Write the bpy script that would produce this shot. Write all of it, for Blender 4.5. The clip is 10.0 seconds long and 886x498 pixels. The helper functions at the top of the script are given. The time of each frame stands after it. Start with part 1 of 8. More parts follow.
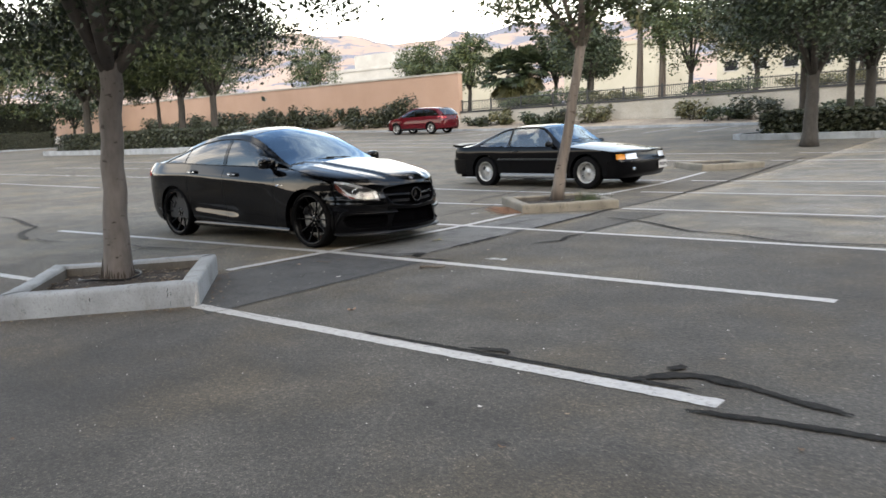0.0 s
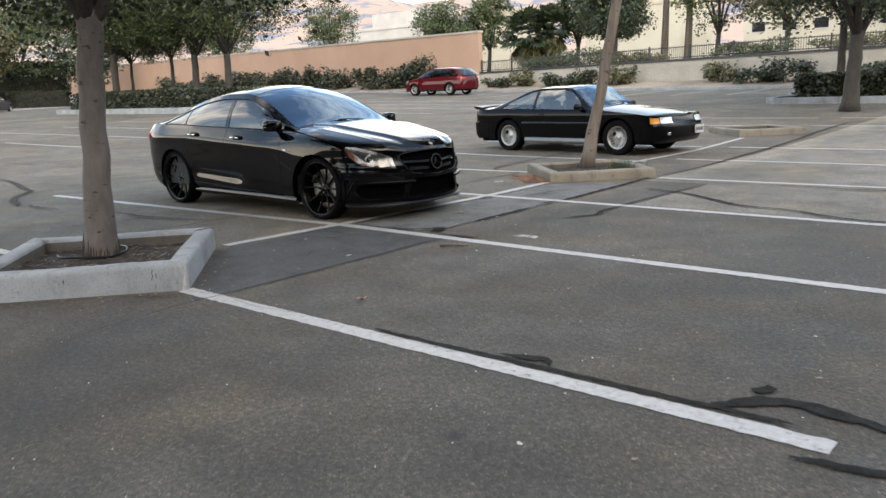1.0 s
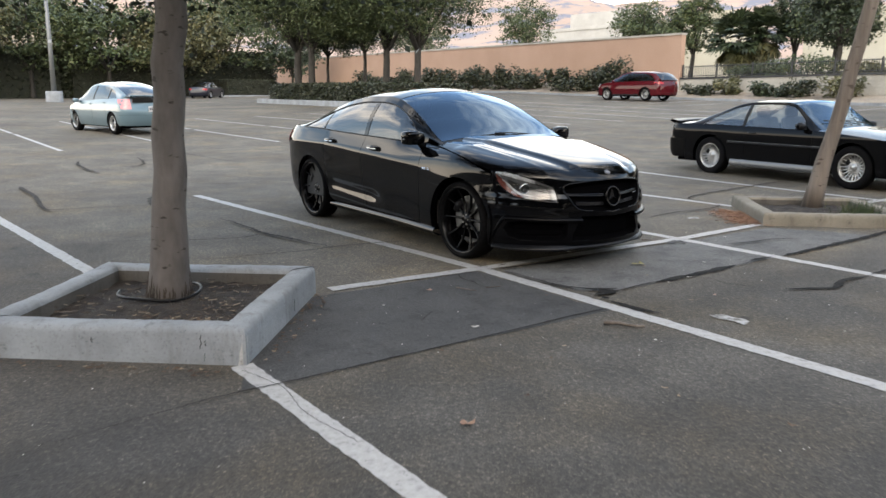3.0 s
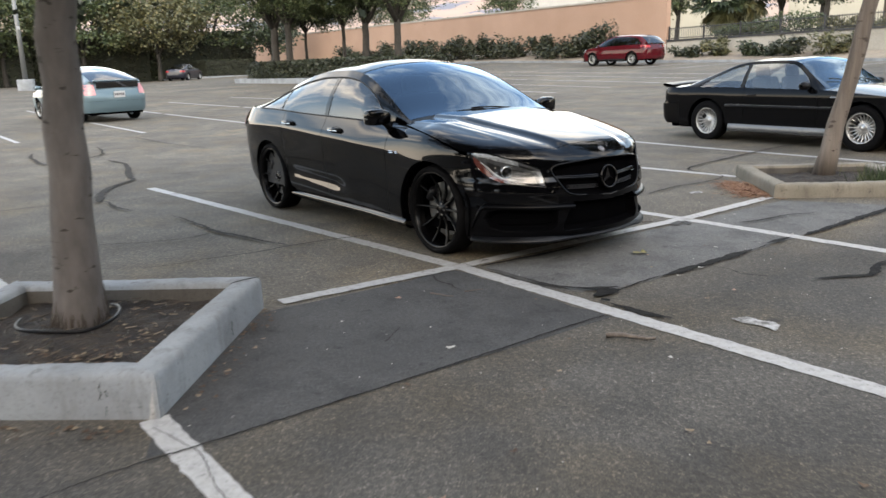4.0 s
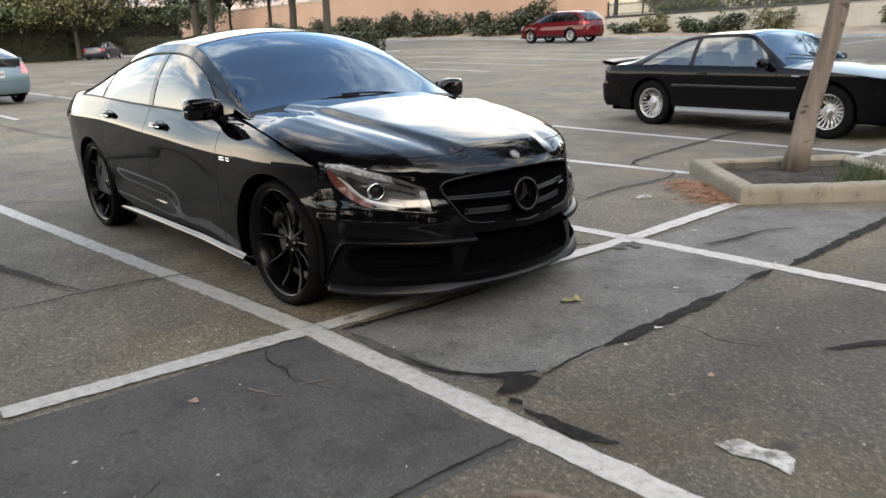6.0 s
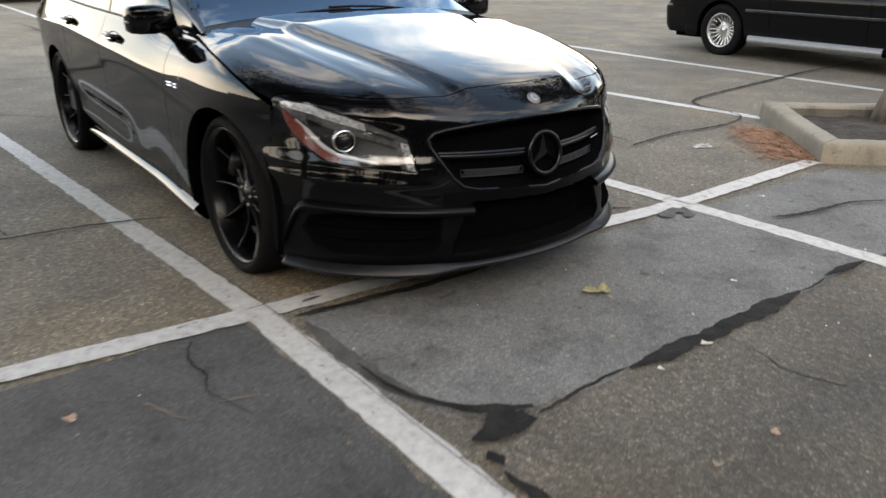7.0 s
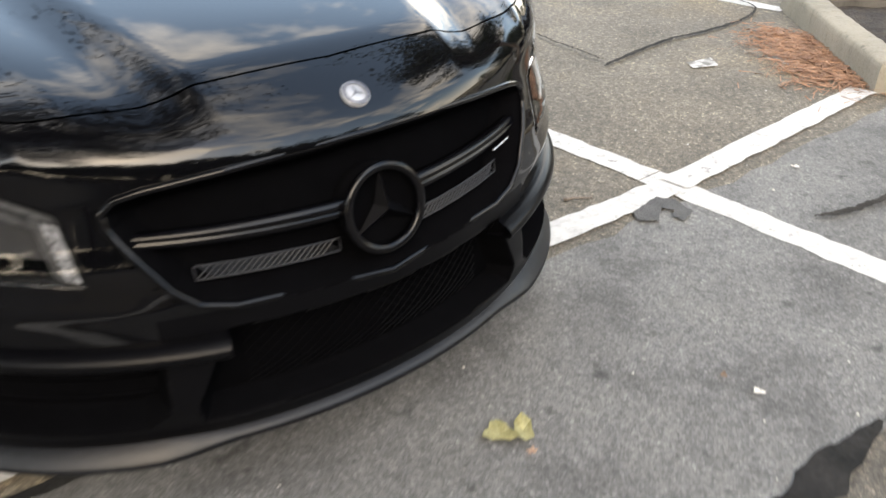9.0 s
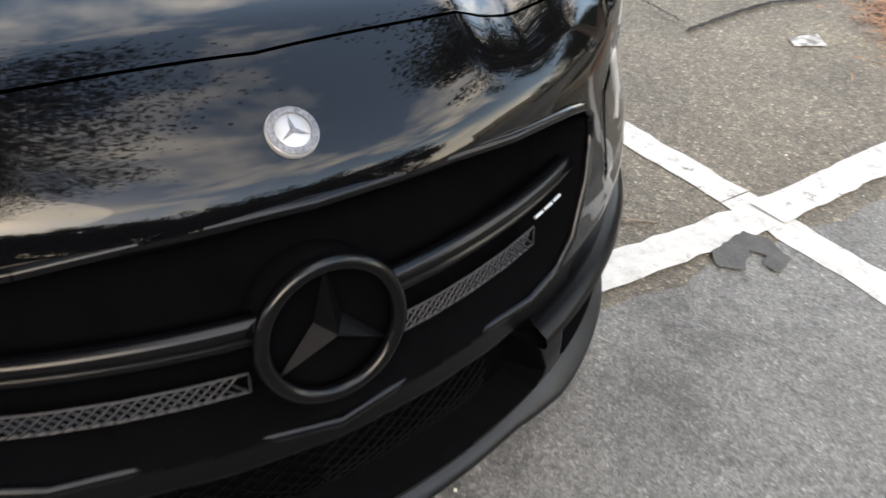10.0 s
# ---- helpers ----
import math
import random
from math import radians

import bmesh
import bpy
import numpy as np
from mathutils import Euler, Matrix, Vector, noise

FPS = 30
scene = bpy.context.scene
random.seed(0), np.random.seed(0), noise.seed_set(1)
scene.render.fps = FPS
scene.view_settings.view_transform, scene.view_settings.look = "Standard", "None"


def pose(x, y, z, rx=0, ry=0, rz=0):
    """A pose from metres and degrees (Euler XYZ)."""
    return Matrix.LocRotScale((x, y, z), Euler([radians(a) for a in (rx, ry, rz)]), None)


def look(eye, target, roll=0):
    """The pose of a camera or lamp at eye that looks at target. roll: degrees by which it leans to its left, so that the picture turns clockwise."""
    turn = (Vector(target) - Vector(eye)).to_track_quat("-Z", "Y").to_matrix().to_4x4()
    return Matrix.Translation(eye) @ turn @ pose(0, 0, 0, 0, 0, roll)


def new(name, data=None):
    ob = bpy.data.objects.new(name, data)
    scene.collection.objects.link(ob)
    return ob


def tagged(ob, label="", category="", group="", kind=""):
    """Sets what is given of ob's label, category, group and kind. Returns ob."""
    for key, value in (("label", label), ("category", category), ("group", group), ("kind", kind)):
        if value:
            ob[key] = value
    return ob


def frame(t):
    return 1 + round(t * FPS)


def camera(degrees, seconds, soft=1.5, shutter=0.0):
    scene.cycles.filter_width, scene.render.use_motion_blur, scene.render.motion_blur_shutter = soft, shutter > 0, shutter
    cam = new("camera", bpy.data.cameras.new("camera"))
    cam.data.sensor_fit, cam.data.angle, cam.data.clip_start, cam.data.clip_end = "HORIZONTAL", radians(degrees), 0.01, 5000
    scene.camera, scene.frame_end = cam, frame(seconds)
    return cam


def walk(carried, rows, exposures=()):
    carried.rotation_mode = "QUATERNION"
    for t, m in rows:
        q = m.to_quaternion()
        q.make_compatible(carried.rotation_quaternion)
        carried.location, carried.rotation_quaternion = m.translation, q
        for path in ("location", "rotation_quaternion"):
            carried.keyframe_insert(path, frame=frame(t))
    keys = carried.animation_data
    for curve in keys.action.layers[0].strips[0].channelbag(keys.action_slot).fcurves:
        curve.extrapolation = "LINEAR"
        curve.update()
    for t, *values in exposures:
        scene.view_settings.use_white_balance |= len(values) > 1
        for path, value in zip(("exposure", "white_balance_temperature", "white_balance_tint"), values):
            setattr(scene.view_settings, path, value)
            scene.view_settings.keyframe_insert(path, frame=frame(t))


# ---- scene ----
cam = camera(58.6, 10.0, shutter=0.5)
PATH = [
    (0, (8.295, -6.787, 1.332), (7.029, -5.27, 1.023), -2.5),
    (0.5, (7.976, -6.466, 1.304), (6.688, -4.979, 0.949), -1.6),
    (1, (7.709, -6.169, 1.316), (6.419, -4.694, 0.915), -2.1),
    (1.5, (7.44, -5.824, 1.345), (6.022, -4.461, 0.981), -2.0),
    (2, (7.103, -5.488, 1.351), (5.588, -4.235, 0.987), 0.8),
    (2.2, (7.033, -5.391, 1.369), (5.497, -4.159, 1.018), 1.2),
    (3.3, (6.374, -4.562, 1.388), (4.773, -3.435, 0.981), 0.0),
    (3.5, (6.266, -4.494, 1.38), (4.679, -3.35, 0.965), -0.2),
    (4, (5.937, -4.126, 1.368), (4.367, -2.976, 0.908), -2.0),
    (4.5, (5.579, -3.822, 1.317), (4.089, -2.591, 0.801), -1.4),
    (5, (5.312, -3.464, 1.329), (3.878, -2.17, 0.81), -1.9),
    (5.2, (5.232, -3.278, 1.307), (3.776, -1.993, 0.827), -2.4),
    (6.3, (4.677, -2.491, 1.293), (3.19, -1.28, 0.727), -2.0),
    (6.5, (4.571, -2.32, 1.281), (3.077, -1.147, 0.655), -2.1),
    (7, (4.3, -1.968, 1.254), (2.797, -0.854, 0.545), -0.0),
    (7.5, (4.053, -1.591, 1.256), (2.57, -0.482, 0.501), -0.7),
    (8, (3.819, -1.281, 1.246), (2.373, -0.247, 0.332), -1.6),
    (8.5, (3.538, -1.002, 1.234), (2.138, 0.007, 0.223), -1.1),
    (9, (3.297, -0.657, 1.203), (1.926, 0.381, 0.182), -1.4),
    (9.5, (3.022, -0.386, 1.156), (1.666, 0.589, 0.056), 1.2),
    (10, (2.801, -0.246, 1.101), (1.478, 0.675, -0.084), 3.7),
]
EXPOSURE = [(0, 0.96, 7550, 10), (2, 0.86, 7550, 10), (3.5, 0.90, 7500, 10), (4.5, 1.08, 7850, 10), (6.5, 1.14, 8000, 10), (8, 1.47, 7900, 10), (9, 1.90, 8250, 10), (10, 1.86, 8150, 10)]
walk(cam, [(t, look(eye, target, roll)) for t, eye, target, roll in PATH], EXPOSURE)

# ---- light ----
world = bpy.data.worlds.new("sky")
scene.world = world
world.use_nodes = True
SUN_ELEV, SUN_TURN = 36.0, 128.0


def sun_way():
    """The way to the sun; the sky's rotation turns clockwise from +y."""
    e, t = radians(SUN_ELEV), radians(SUN_TURN)
    return Vector((math.sin(t) * math.cos(e), math.cos(t) * math.cos(e), math.sin(e)))


def build_sky():
    nt = world.node_tree
    nt.nodes.clear()
    out = nt.nodes.new("ShaderNodeOutputWorld")
    bg = nt.nodes.new("ShaderNodeBackground")
    sky = nt.nodes.new("ShaderNodeTexSky")
    sky.sky_type = "NISHITA"
    sky.sun_disc = False
    sky.sun_elevation, sky.sun_rotation = radians(SUN_ELEV), radians(SUN_TURN)
    sky.air_density, sky.dust_density = 1.2, 0.8
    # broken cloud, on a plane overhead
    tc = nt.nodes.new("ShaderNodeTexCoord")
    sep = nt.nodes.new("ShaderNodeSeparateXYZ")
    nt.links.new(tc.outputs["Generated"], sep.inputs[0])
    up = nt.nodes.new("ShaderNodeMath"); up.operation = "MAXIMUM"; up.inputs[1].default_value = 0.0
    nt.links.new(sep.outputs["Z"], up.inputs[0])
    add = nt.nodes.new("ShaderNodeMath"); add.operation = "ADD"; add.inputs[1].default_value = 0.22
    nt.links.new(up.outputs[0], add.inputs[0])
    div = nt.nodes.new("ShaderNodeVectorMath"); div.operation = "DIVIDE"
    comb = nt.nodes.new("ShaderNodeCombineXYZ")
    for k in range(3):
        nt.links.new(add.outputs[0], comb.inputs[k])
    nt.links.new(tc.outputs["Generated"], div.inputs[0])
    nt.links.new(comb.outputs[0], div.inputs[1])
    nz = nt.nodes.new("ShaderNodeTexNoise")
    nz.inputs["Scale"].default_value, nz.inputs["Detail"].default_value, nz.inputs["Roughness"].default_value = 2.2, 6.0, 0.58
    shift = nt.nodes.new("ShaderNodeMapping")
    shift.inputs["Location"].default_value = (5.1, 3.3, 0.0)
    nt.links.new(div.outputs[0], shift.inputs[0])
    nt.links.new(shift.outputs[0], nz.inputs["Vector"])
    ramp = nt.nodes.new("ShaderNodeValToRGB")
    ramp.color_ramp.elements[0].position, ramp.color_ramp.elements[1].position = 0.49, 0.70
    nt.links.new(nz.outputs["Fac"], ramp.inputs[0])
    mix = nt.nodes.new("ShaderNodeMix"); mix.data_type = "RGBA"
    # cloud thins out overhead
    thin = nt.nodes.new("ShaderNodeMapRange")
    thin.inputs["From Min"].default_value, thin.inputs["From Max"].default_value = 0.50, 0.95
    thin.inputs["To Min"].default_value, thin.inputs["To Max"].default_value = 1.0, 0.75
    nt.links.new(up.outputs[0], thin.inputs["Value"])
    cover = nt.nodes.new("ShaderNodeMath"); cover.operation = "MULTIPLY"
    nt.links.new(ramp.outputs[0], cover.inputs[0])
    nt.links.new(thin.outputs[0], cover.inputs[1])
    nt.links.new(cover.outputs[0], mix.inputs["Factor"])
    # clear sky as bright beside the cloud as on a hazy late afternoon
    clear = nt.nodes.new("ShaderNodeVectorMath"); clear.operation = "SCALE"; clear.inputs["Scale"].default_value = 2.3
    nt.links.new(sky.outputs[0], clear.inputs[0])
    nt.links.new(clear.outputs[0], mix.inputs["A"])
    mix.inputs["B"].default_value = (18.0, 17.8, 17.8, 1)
    # haze close to the horizon
    hz = nt.nodes.new("ShaderNodeMapRange")
    hz.inputs["From Min"].default_value, hz.inputs["From Max"].default_value = 0.04, 0.30
    hz.inputs["To Min"].default_value, hz.inputs["To Max"].default_value = 0.9, 0.0
    nt.links.new(up.outputs[0], hz.inputs["Value"])
    mix2 = nt.nodes.new("ShaderNodeMix"); mix2.data_type = "RGBA"
    nt.links.new(hz.outputs[0], mix2.inputs["Factor"])
    nt.links.new(mix.outputs["Result"], mix2.inputs["A"])
    mix2.inputs["B"].default_value = (19.5, 18.4, 17.6, 1)
    bg.inputs["Strength"].default_value = 0.15
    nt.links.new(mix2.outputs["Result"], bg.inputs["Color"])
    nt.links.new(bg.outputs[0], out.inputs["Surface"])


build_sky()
sun_data = bpy.data.lights.new("sun", "SUN")
sun_data.energy, sun_data.angle, sun_data.color = 0.6, radians(40), (1.0, 0.93, 0.84)
sun = new("sun", sun_data)
sun.matrix_world = look((0, 0, 30), Vector((0, 0, 30)) - sun_way())


# ---- materials ----
def material(name, rough=0.6, metal=0.0):
    m = bpy.data.materials.new(name)
    m.use_nodes = True
    b = m.node_tree.nodes["Principled BSDF"]
    b.inputs["Roughness"].default_value, b.inputs["Metallic"].default_value = rough, metal
    return m, m.node_tree, b


def node(nt, kind, **values):
    n = nt.nodes.new(kind)
    for key, value in values.items():
        n.inputs[key.replace("_", " ")].default_value = value
    return n


def coords(nt, world_space=True):
    if world_space:
        return nt.nodes.new("ShaderNodeNewGeometry").outputs["Position"]
    return nt.nodes.new("ShaderNodeTexCoord").outputs["Object"]


def noise_value(nt, vector, scale, detail=4.0, rough=0.55):
    n = node(nt, "ShaderNodeTexNoise", Scale=scale, Detail=detail, Roughness=rough)
    nt.links.new(vector, n.inputs["Vector"])
    return n.outputs["Fac"]


def ramp_of(nt, value, stops):
    r = nt.nodes.new("ShaderNodeValToRGB")
    els = r.color_ramp.elements
    while len(els) < len(stops):
        els.new(0.5)
    for e, (p, c) in zip(els, stops):
        e.position, e.color = p, (*c, 1) if len(c) == 3 else c
    nt.links.new(value, r.inputs[0])
    return r.outputs[0]


def mixed(nt, a, b, fac, mode="MIX"):
    m = nt.nodes.new("ShaderNodeMix")
    m.data_type, m.blend_type = "RGBA", mode
    for key, v in (("A", a), ("B", b), ("Factor", fac)):
        if hasattr(v, "is_linked"):
            nt.links.new(v, m.inputs[key])
        elif key == "Factor":
            m.inputs[key].default_value = v
        else:
            m.inputs[key].default_value = (*v, 1)
    return m.outputs["Result"]


def bump(nt, b, value, strength=0.3, distance=0.01):
    n = node(nt, "ShaderNodeBump", Strength=strength, Distance=distance)
    nt.links.new(value, n.inputs["Height"])
    nt.links.new(n.outputs[0], b.inputs["Normal"])


def two_tone(name, c0, c1, scale=3.0, fine=60.0, rough=0.8, relief=0.2, world_space=True, spread=(0.35, 0.65), metal=0.0, dist=0.01, grit=0.25, spec=0.5):
    """A surface of two colours that mingle at one scale, with grain at a finer one."""
    m, nt, b = material(name, rough, metal)
    b.inputs["Specular IOR Level"].default_value = spec
    v = coords(nt, world_space)
    big = ramp_of(nt, noise_value(nt, v, scale), [(spread[0], c0), (spread[1], c1)])
    grain = ramp_of(nt, noise_value(nt, v, fine, 3.0), [(0.3, (1 - grit,) * 3), (0.7, (1 + 0.7 * grit,) * 3)])
    nt.links.new(mixed(nt, big, grain, 1.0, "MULTIPLY"), b.inputs["Base Color"])
    if relief:
        bump(nt, b, noise_value(nt, v, fine, 5.0), relief, dist)
    return m


def span(nt, value, a, b):
    """A mask that goes from 0 at a to 1 at b."""
    n = node(nt, "ShaderNodeMapRange")
    n.inputs["From Min"].default_value, n.inputs["From Max"].default_value = a, b
    nt.links.new(value, n.inputs["Value"])
    return n.outputs[0]


def combined(nt, kind, a, b):
    n = nt.nodes.new("ShaderNodeMath")
    n.operation = kind
    nt.links.new(a, n.inputs[0])
    if isinstance(b, (int, float)):
        n.inputs[1].default_value = b
    else:
        nt.links.new(b, n.inputs[1])
    return n.outputs[0]


def stones(nt, v, scale, stops):
    """Aggregate: each stone its own tone. Returns the tone and the distance field."""
    vor = node(nt, "ShaderNodeTexVoronoi", Scale=scale)
    nt.links.new(v, vor.inputs["Vector"])
    tone = nt.nodes.new("ShaderNodeSeparateColor")
    nt.links.new(vor.outputs["Color"], tone.inputs[0])
    return ramp_of(nt, tone.outputs[0], stops), vor.outputs["Distance"]


def asphalt():
    m, nt, b = material("asphalt", 0.88)
    v = coords(nt)
    big = ramp_of(nt, noise_value(nt, v, 0.33, 7.0, 0.66), [(0.32, (0.029, 0.0265, 0.0225)), (0.50, (0.046, 0.043, 0.0375)), (0.68, (0.068, 0.0635, 0.056))])
    mid = ramp_of(nt, noise_value(nt, v, 2.3, 5.0, 0.6), [(0.3, (0.72,) * 3), (0.7, (1.22,) * 3)])
    c = mixed(nt, big, mid, 1.0, "MULTIPLY")
    place = nt.nodes.new("ShaderNodeSeparateXYZ")
    nt.links.new(v, place.inputs[0])
    x, y = place.outputs[0], place.outputs[1]
    # the older, paler bays behind the stall heads
    bays = span(nt, x, 3.4, 2.6)
    c = mixed(nt, c, mixed(nt, c, (1.95, 1.84, 1.68), 1.0, "MULTIPLY"), bays)
    # the paler cool overlay past the second planter
    over = combined(nt, "MAXIMUM", combined(nt, "MULTIPLY", span(nt, x, 3.66, 3.74), span(nt, y, 1.50, 1.60)), combined(nt, "MULTIPLY", span(nt, x, 2.84, 2.90), span(nt, y, 3.50, 3.60)))
    c = mixed(nt, c, mixed(nt, c, (2.65, 2.68, 2.72), 1.0, "MULTIPLY"), over)
    # shade south of the first planter, darkened into the asphalt colour
    south_shade = combined(nt, "MULTIPLY", span(nt, combined(nt, "ADD", y, combined(nt, "MULTIPLY", noise_value(nt, v, 0.9, 4.0), 0.8)), -2.7, -3.5), span(nt, x, 5.2, 4.2))
    c = mixed(nt, c, mixed(nt, c, (0.66, 0.67, 0.70), 1.0, "MULTIPLY"), south_shade)
    # brown dusty drifts
    drift = ramp_of(nt, noise_value(nt, v, 0.8, 4.0, 0.6), [(0.48, (0, 0, 0)), (0.66, (1, 1, 1))])
    c = mixed(nt, c, mixed(nt, c, (1.22, 1.10, 0.90), 1.0, "MULTIPLY"), drift)
    coarse = ramp_of(nt, noise_value(nt, v, 34.0, 8.0, 0.75), [(0.30, (0.45,) * 3), (0.5, (0.96,) * 3), (0.70, (1.7,) * 3)])
    c = mixed(nt, c, coarse, 1.0, "MULTIPLY")
    fine, _ = stones(nt, v, 300.0, [(0.0, (0.7, 0.7, 0.7)), (0.55, (0.95, 0.94, 0.92)), (0.88, (1.2, 1.18, 1.14)), (1.0, (2.1, 2.02, 1.9))])
    c = mixed(nt, c, fine, 1.0, "MULTIPLY")
    bold, relief = stones(nt, v, 120.0, [(0.0, (0.68, 0.68, 0.68)), (0.6, (0.98, 0.98, 0.98)), (0.90, (1.12, 1.12, 1.12)), (0.96, (1.7, 1.66, 1.6)), (1.0, (2.1, 2.05, 1.95))])
    c = mixed(nt, c, bold, 1.0, "MULTIPLY")
    # oil drips
    sp = node(nt, "ShaderNodeTexVoronoi", Scale=1.7)
    nt.links.new(v, sp.inputs["Vector"])
    drip = ramp_of(nt, sp.outputs["Distance"], [(0.05, (0.35, 0.35, 0.35)), (0.11, (1, 1, 1))])
    keep = ramp_of(nt, noise_value(nt, v, 0.9, 2.0), [(0.52, (0, 0, 0)), (0.6, (1, 1, 1))])
    drips = mixed(nt, (1, 1, 1), drip, keep)
    c = mixed(nt, c, drips, 1.0, "MULTIPLY")
    nt.links.new(c, b.inputs["Base Color"])
    bump(nt, b, relief, 0.5, 0.006)
    return m


def patch_asphalt(name, k=1.0):
    m, nt, b = material(name, 0.88)
    v = coords(nt)
    big = ramp_of(nt, noise_value(nt, v, 1.1, 6.0, 0.65), [(0.3, (0.068 * k, 0.067 * k, 0.065 * k)), (0.7, (0.115 * k, 0.114 * k, 0.111 * k))])
    coarse = ramp_of(nt, noise_value(nt, v, 42.0, 8.0, 0.75), [(0.30, (0.72,) * 3), (0.5, (0.98,) * 3), (0.70, (1.28,) * 3)])
    big = mixed(nt, big, coarse, 1.0, "MULTIPLY")
    fine, _ = stones(nt, v, 260.0, [(0.0, (0.7, 0.7, 0.7)), (0.5, (0.96, 0.96, 0.96)), (0.88, (1.14, 1.14, 1.13)), (1.0, (1.5, 1.49, 1.46))])
    c = mixed(nt, big, fine, 1.0, "MULTIPLY")
    bold, relief = stones(nt, v, 140.0, [(0.0, (0.74, 0.74, 0.75)), (0.45, (0.95, 0.95, 0.95)), (0.80, (1.07, 1.07, 1.07)), (0.95, (1.22, 1.22, 1.21)), (1.0, (1.5, 1.5, 1.48))])
    c = mixed(nt, c, bold, 1.0, "MULTIPLY")
    stain = ramp_of(nt, noise_value(nt, v, 9.0, 3.0), [(0.29, (0.45,) * 3), (0.36, (1,) * 3)])
    smudge = ramp_of(nt, noise_value(nt, v, 3.6, 6.0, 0.7), [(0.34, (0.62, 0.62, 0.62)), (0.50, (1, 1, 1)), (0.70, (1.14, 1.14, 1.12))])
    c = mixed(nt, c, smudge, 1.0, "MULTIPLY")
    nt.links.new(mixed(nt, c, stain, 1.0, "MULTIPLY"), b.inputs["Base Color"])
    bump(nt, b, relief, 0.4, 0.005)
    return m


def line_paint():
    """White traffic paint, scuffed through to the asphalt here and there."""
    m, nt, b = material("line_paint", 0.7)
    v = coords(nt)
    dirt = ramp_of(nt, noise_value(nt, v, 22.0, 8.0, 0.7), [(0.30, (0.19, 0.184, 0.176)), (0.45, (0.30, 0.294, 0.283)), (0.65, (0.365, 0.358, 0.346))])
    worn = ramp_of(nt, noise_value(nt, v, 16.0, 9.0, 0.78), [(0.35, (0.25,) * 3), (0.42, (1,) * 3)])
    nt.links.new(mixed(nt, dirt, worn, 1.0, "MULTIPLY"), b.inputs["Base Color"])
    bump(nt, b, noise_value(nt, v, 90.0, 4.0), 0.3, 0.004)
    return m


def gloss_paint(name, c, flake=0.0, rough=0.03, ior=1.37):
    m, nt, b = material(name, 0.35)
    b.inputs["Base Color"].default_value = (*c, 1)
    b.inputs["Coat Weight"].default_value = 1.0
    b.inputs["Specular IOR Level"].default_value = 0.0 if not flake else 0.4
    b.inputs["Coat Roughness"].default_value = rough
    b.inputs["Coat IOR"].default_value = ior
    v = coords(nt, False)
    # faint dust on the clear coat
    nt.links.new(ramp_of(nt, noise_value(nt, v, 7.0, 6.0), [(0.3, (rough,) * 3), (0.8, (rough + 0.035,) * 3)]), b.inputs["Coat Roughness"])
    if flake:
        b.inputs["Metallic"].default_value = flake
    return m


def plain(name, c, rough=0.5, metal=0.0, grain=0.12, scale=40.0, spec=0.5):
    m, nt, b = material(name, rough, metal)
    b.inputs["Specular IOR Level"].default_value = spec
    v = coords(nt, False)
    lo, hi = tuple(k * (1 - grain) for k in c), tuple(k * (1 + grain) for k in c)
    nt.links.new(ramp_of(nt, noise_value(nt, v, scale), [(0.3, lo), (0.7, hi)]), b.inputs["Base Color"])
    return m


def pane_glass(name, tint, gloss_boost=1.0, mirror_tint=(1.0, 1.0, 1.0)):
    """Thin tinted glass: it lets tinted light through and mirrors by the angle."""
    m = bpy.data.materials.new(name)
    m.use_nodes = True
    nt = m.node_tree
    nt.nodes.clear()
    out = nt.nodes.new("ShaderNodeOutputMaterial")
    tr = node(nt, "ShaderNodeBsdfTransparent", Color=(*tint, 1))
    gl = node(nt, "ShaderNodeBsdfGlossy", Roughness=0.015, Color=(*mirror_tint, 1))
    ior = 1.58 + 0.3 * gloss_boost
    head_on = ((ior - 1) / (ior + 1)) ** 2
    angle = node(nt, "ShaderNodeLayerWeight", Blend=0.5)
    steep = nt.nodes.new("ShaderNodeMath")
    steep.operation, steep.inputs[1].default_value = "POWER", 5.0
    nt.links.new(angle.outputs["Facing"], steep.inputs[0])
    gloss = nt.nodes.new("ShaderNodeMapRange")
    gloss.inputs["To Min"].default_value, gloss.inputs["To Max"].default_value = head_on, 1.0
    nt.links.new(steep.outputs[0], gloss.inputs["Value"])
    mx = nt.nodes.new("ShaderNodeMixShader")
    nt.links.new(gloss.outputs[0], mx.inputs[0])
    nt.links.new(tr.outputs[0], mx.inputs[1])
    nt.links.new(gl.outputs[0], mx.inputs[2])
    nt.links.new(mx.outputs[0], out.inputs["Surface"])
    return m


def leaf_material(name, c0, c1, c2):
    m, nt, b = material(name, 0.55)
    rnd = nt.nodes.new("ShaderNodeNewGeometry").outputs["Random Per Island"]
    nt.links.new(ramp_of(nt, rnd, [(0.0, c0), (0.6, c1), (1.0, c2)]), b.inputs["Base Color"])
    b.inputs["Subsurface Weight"].default_value = 0.0
    return m


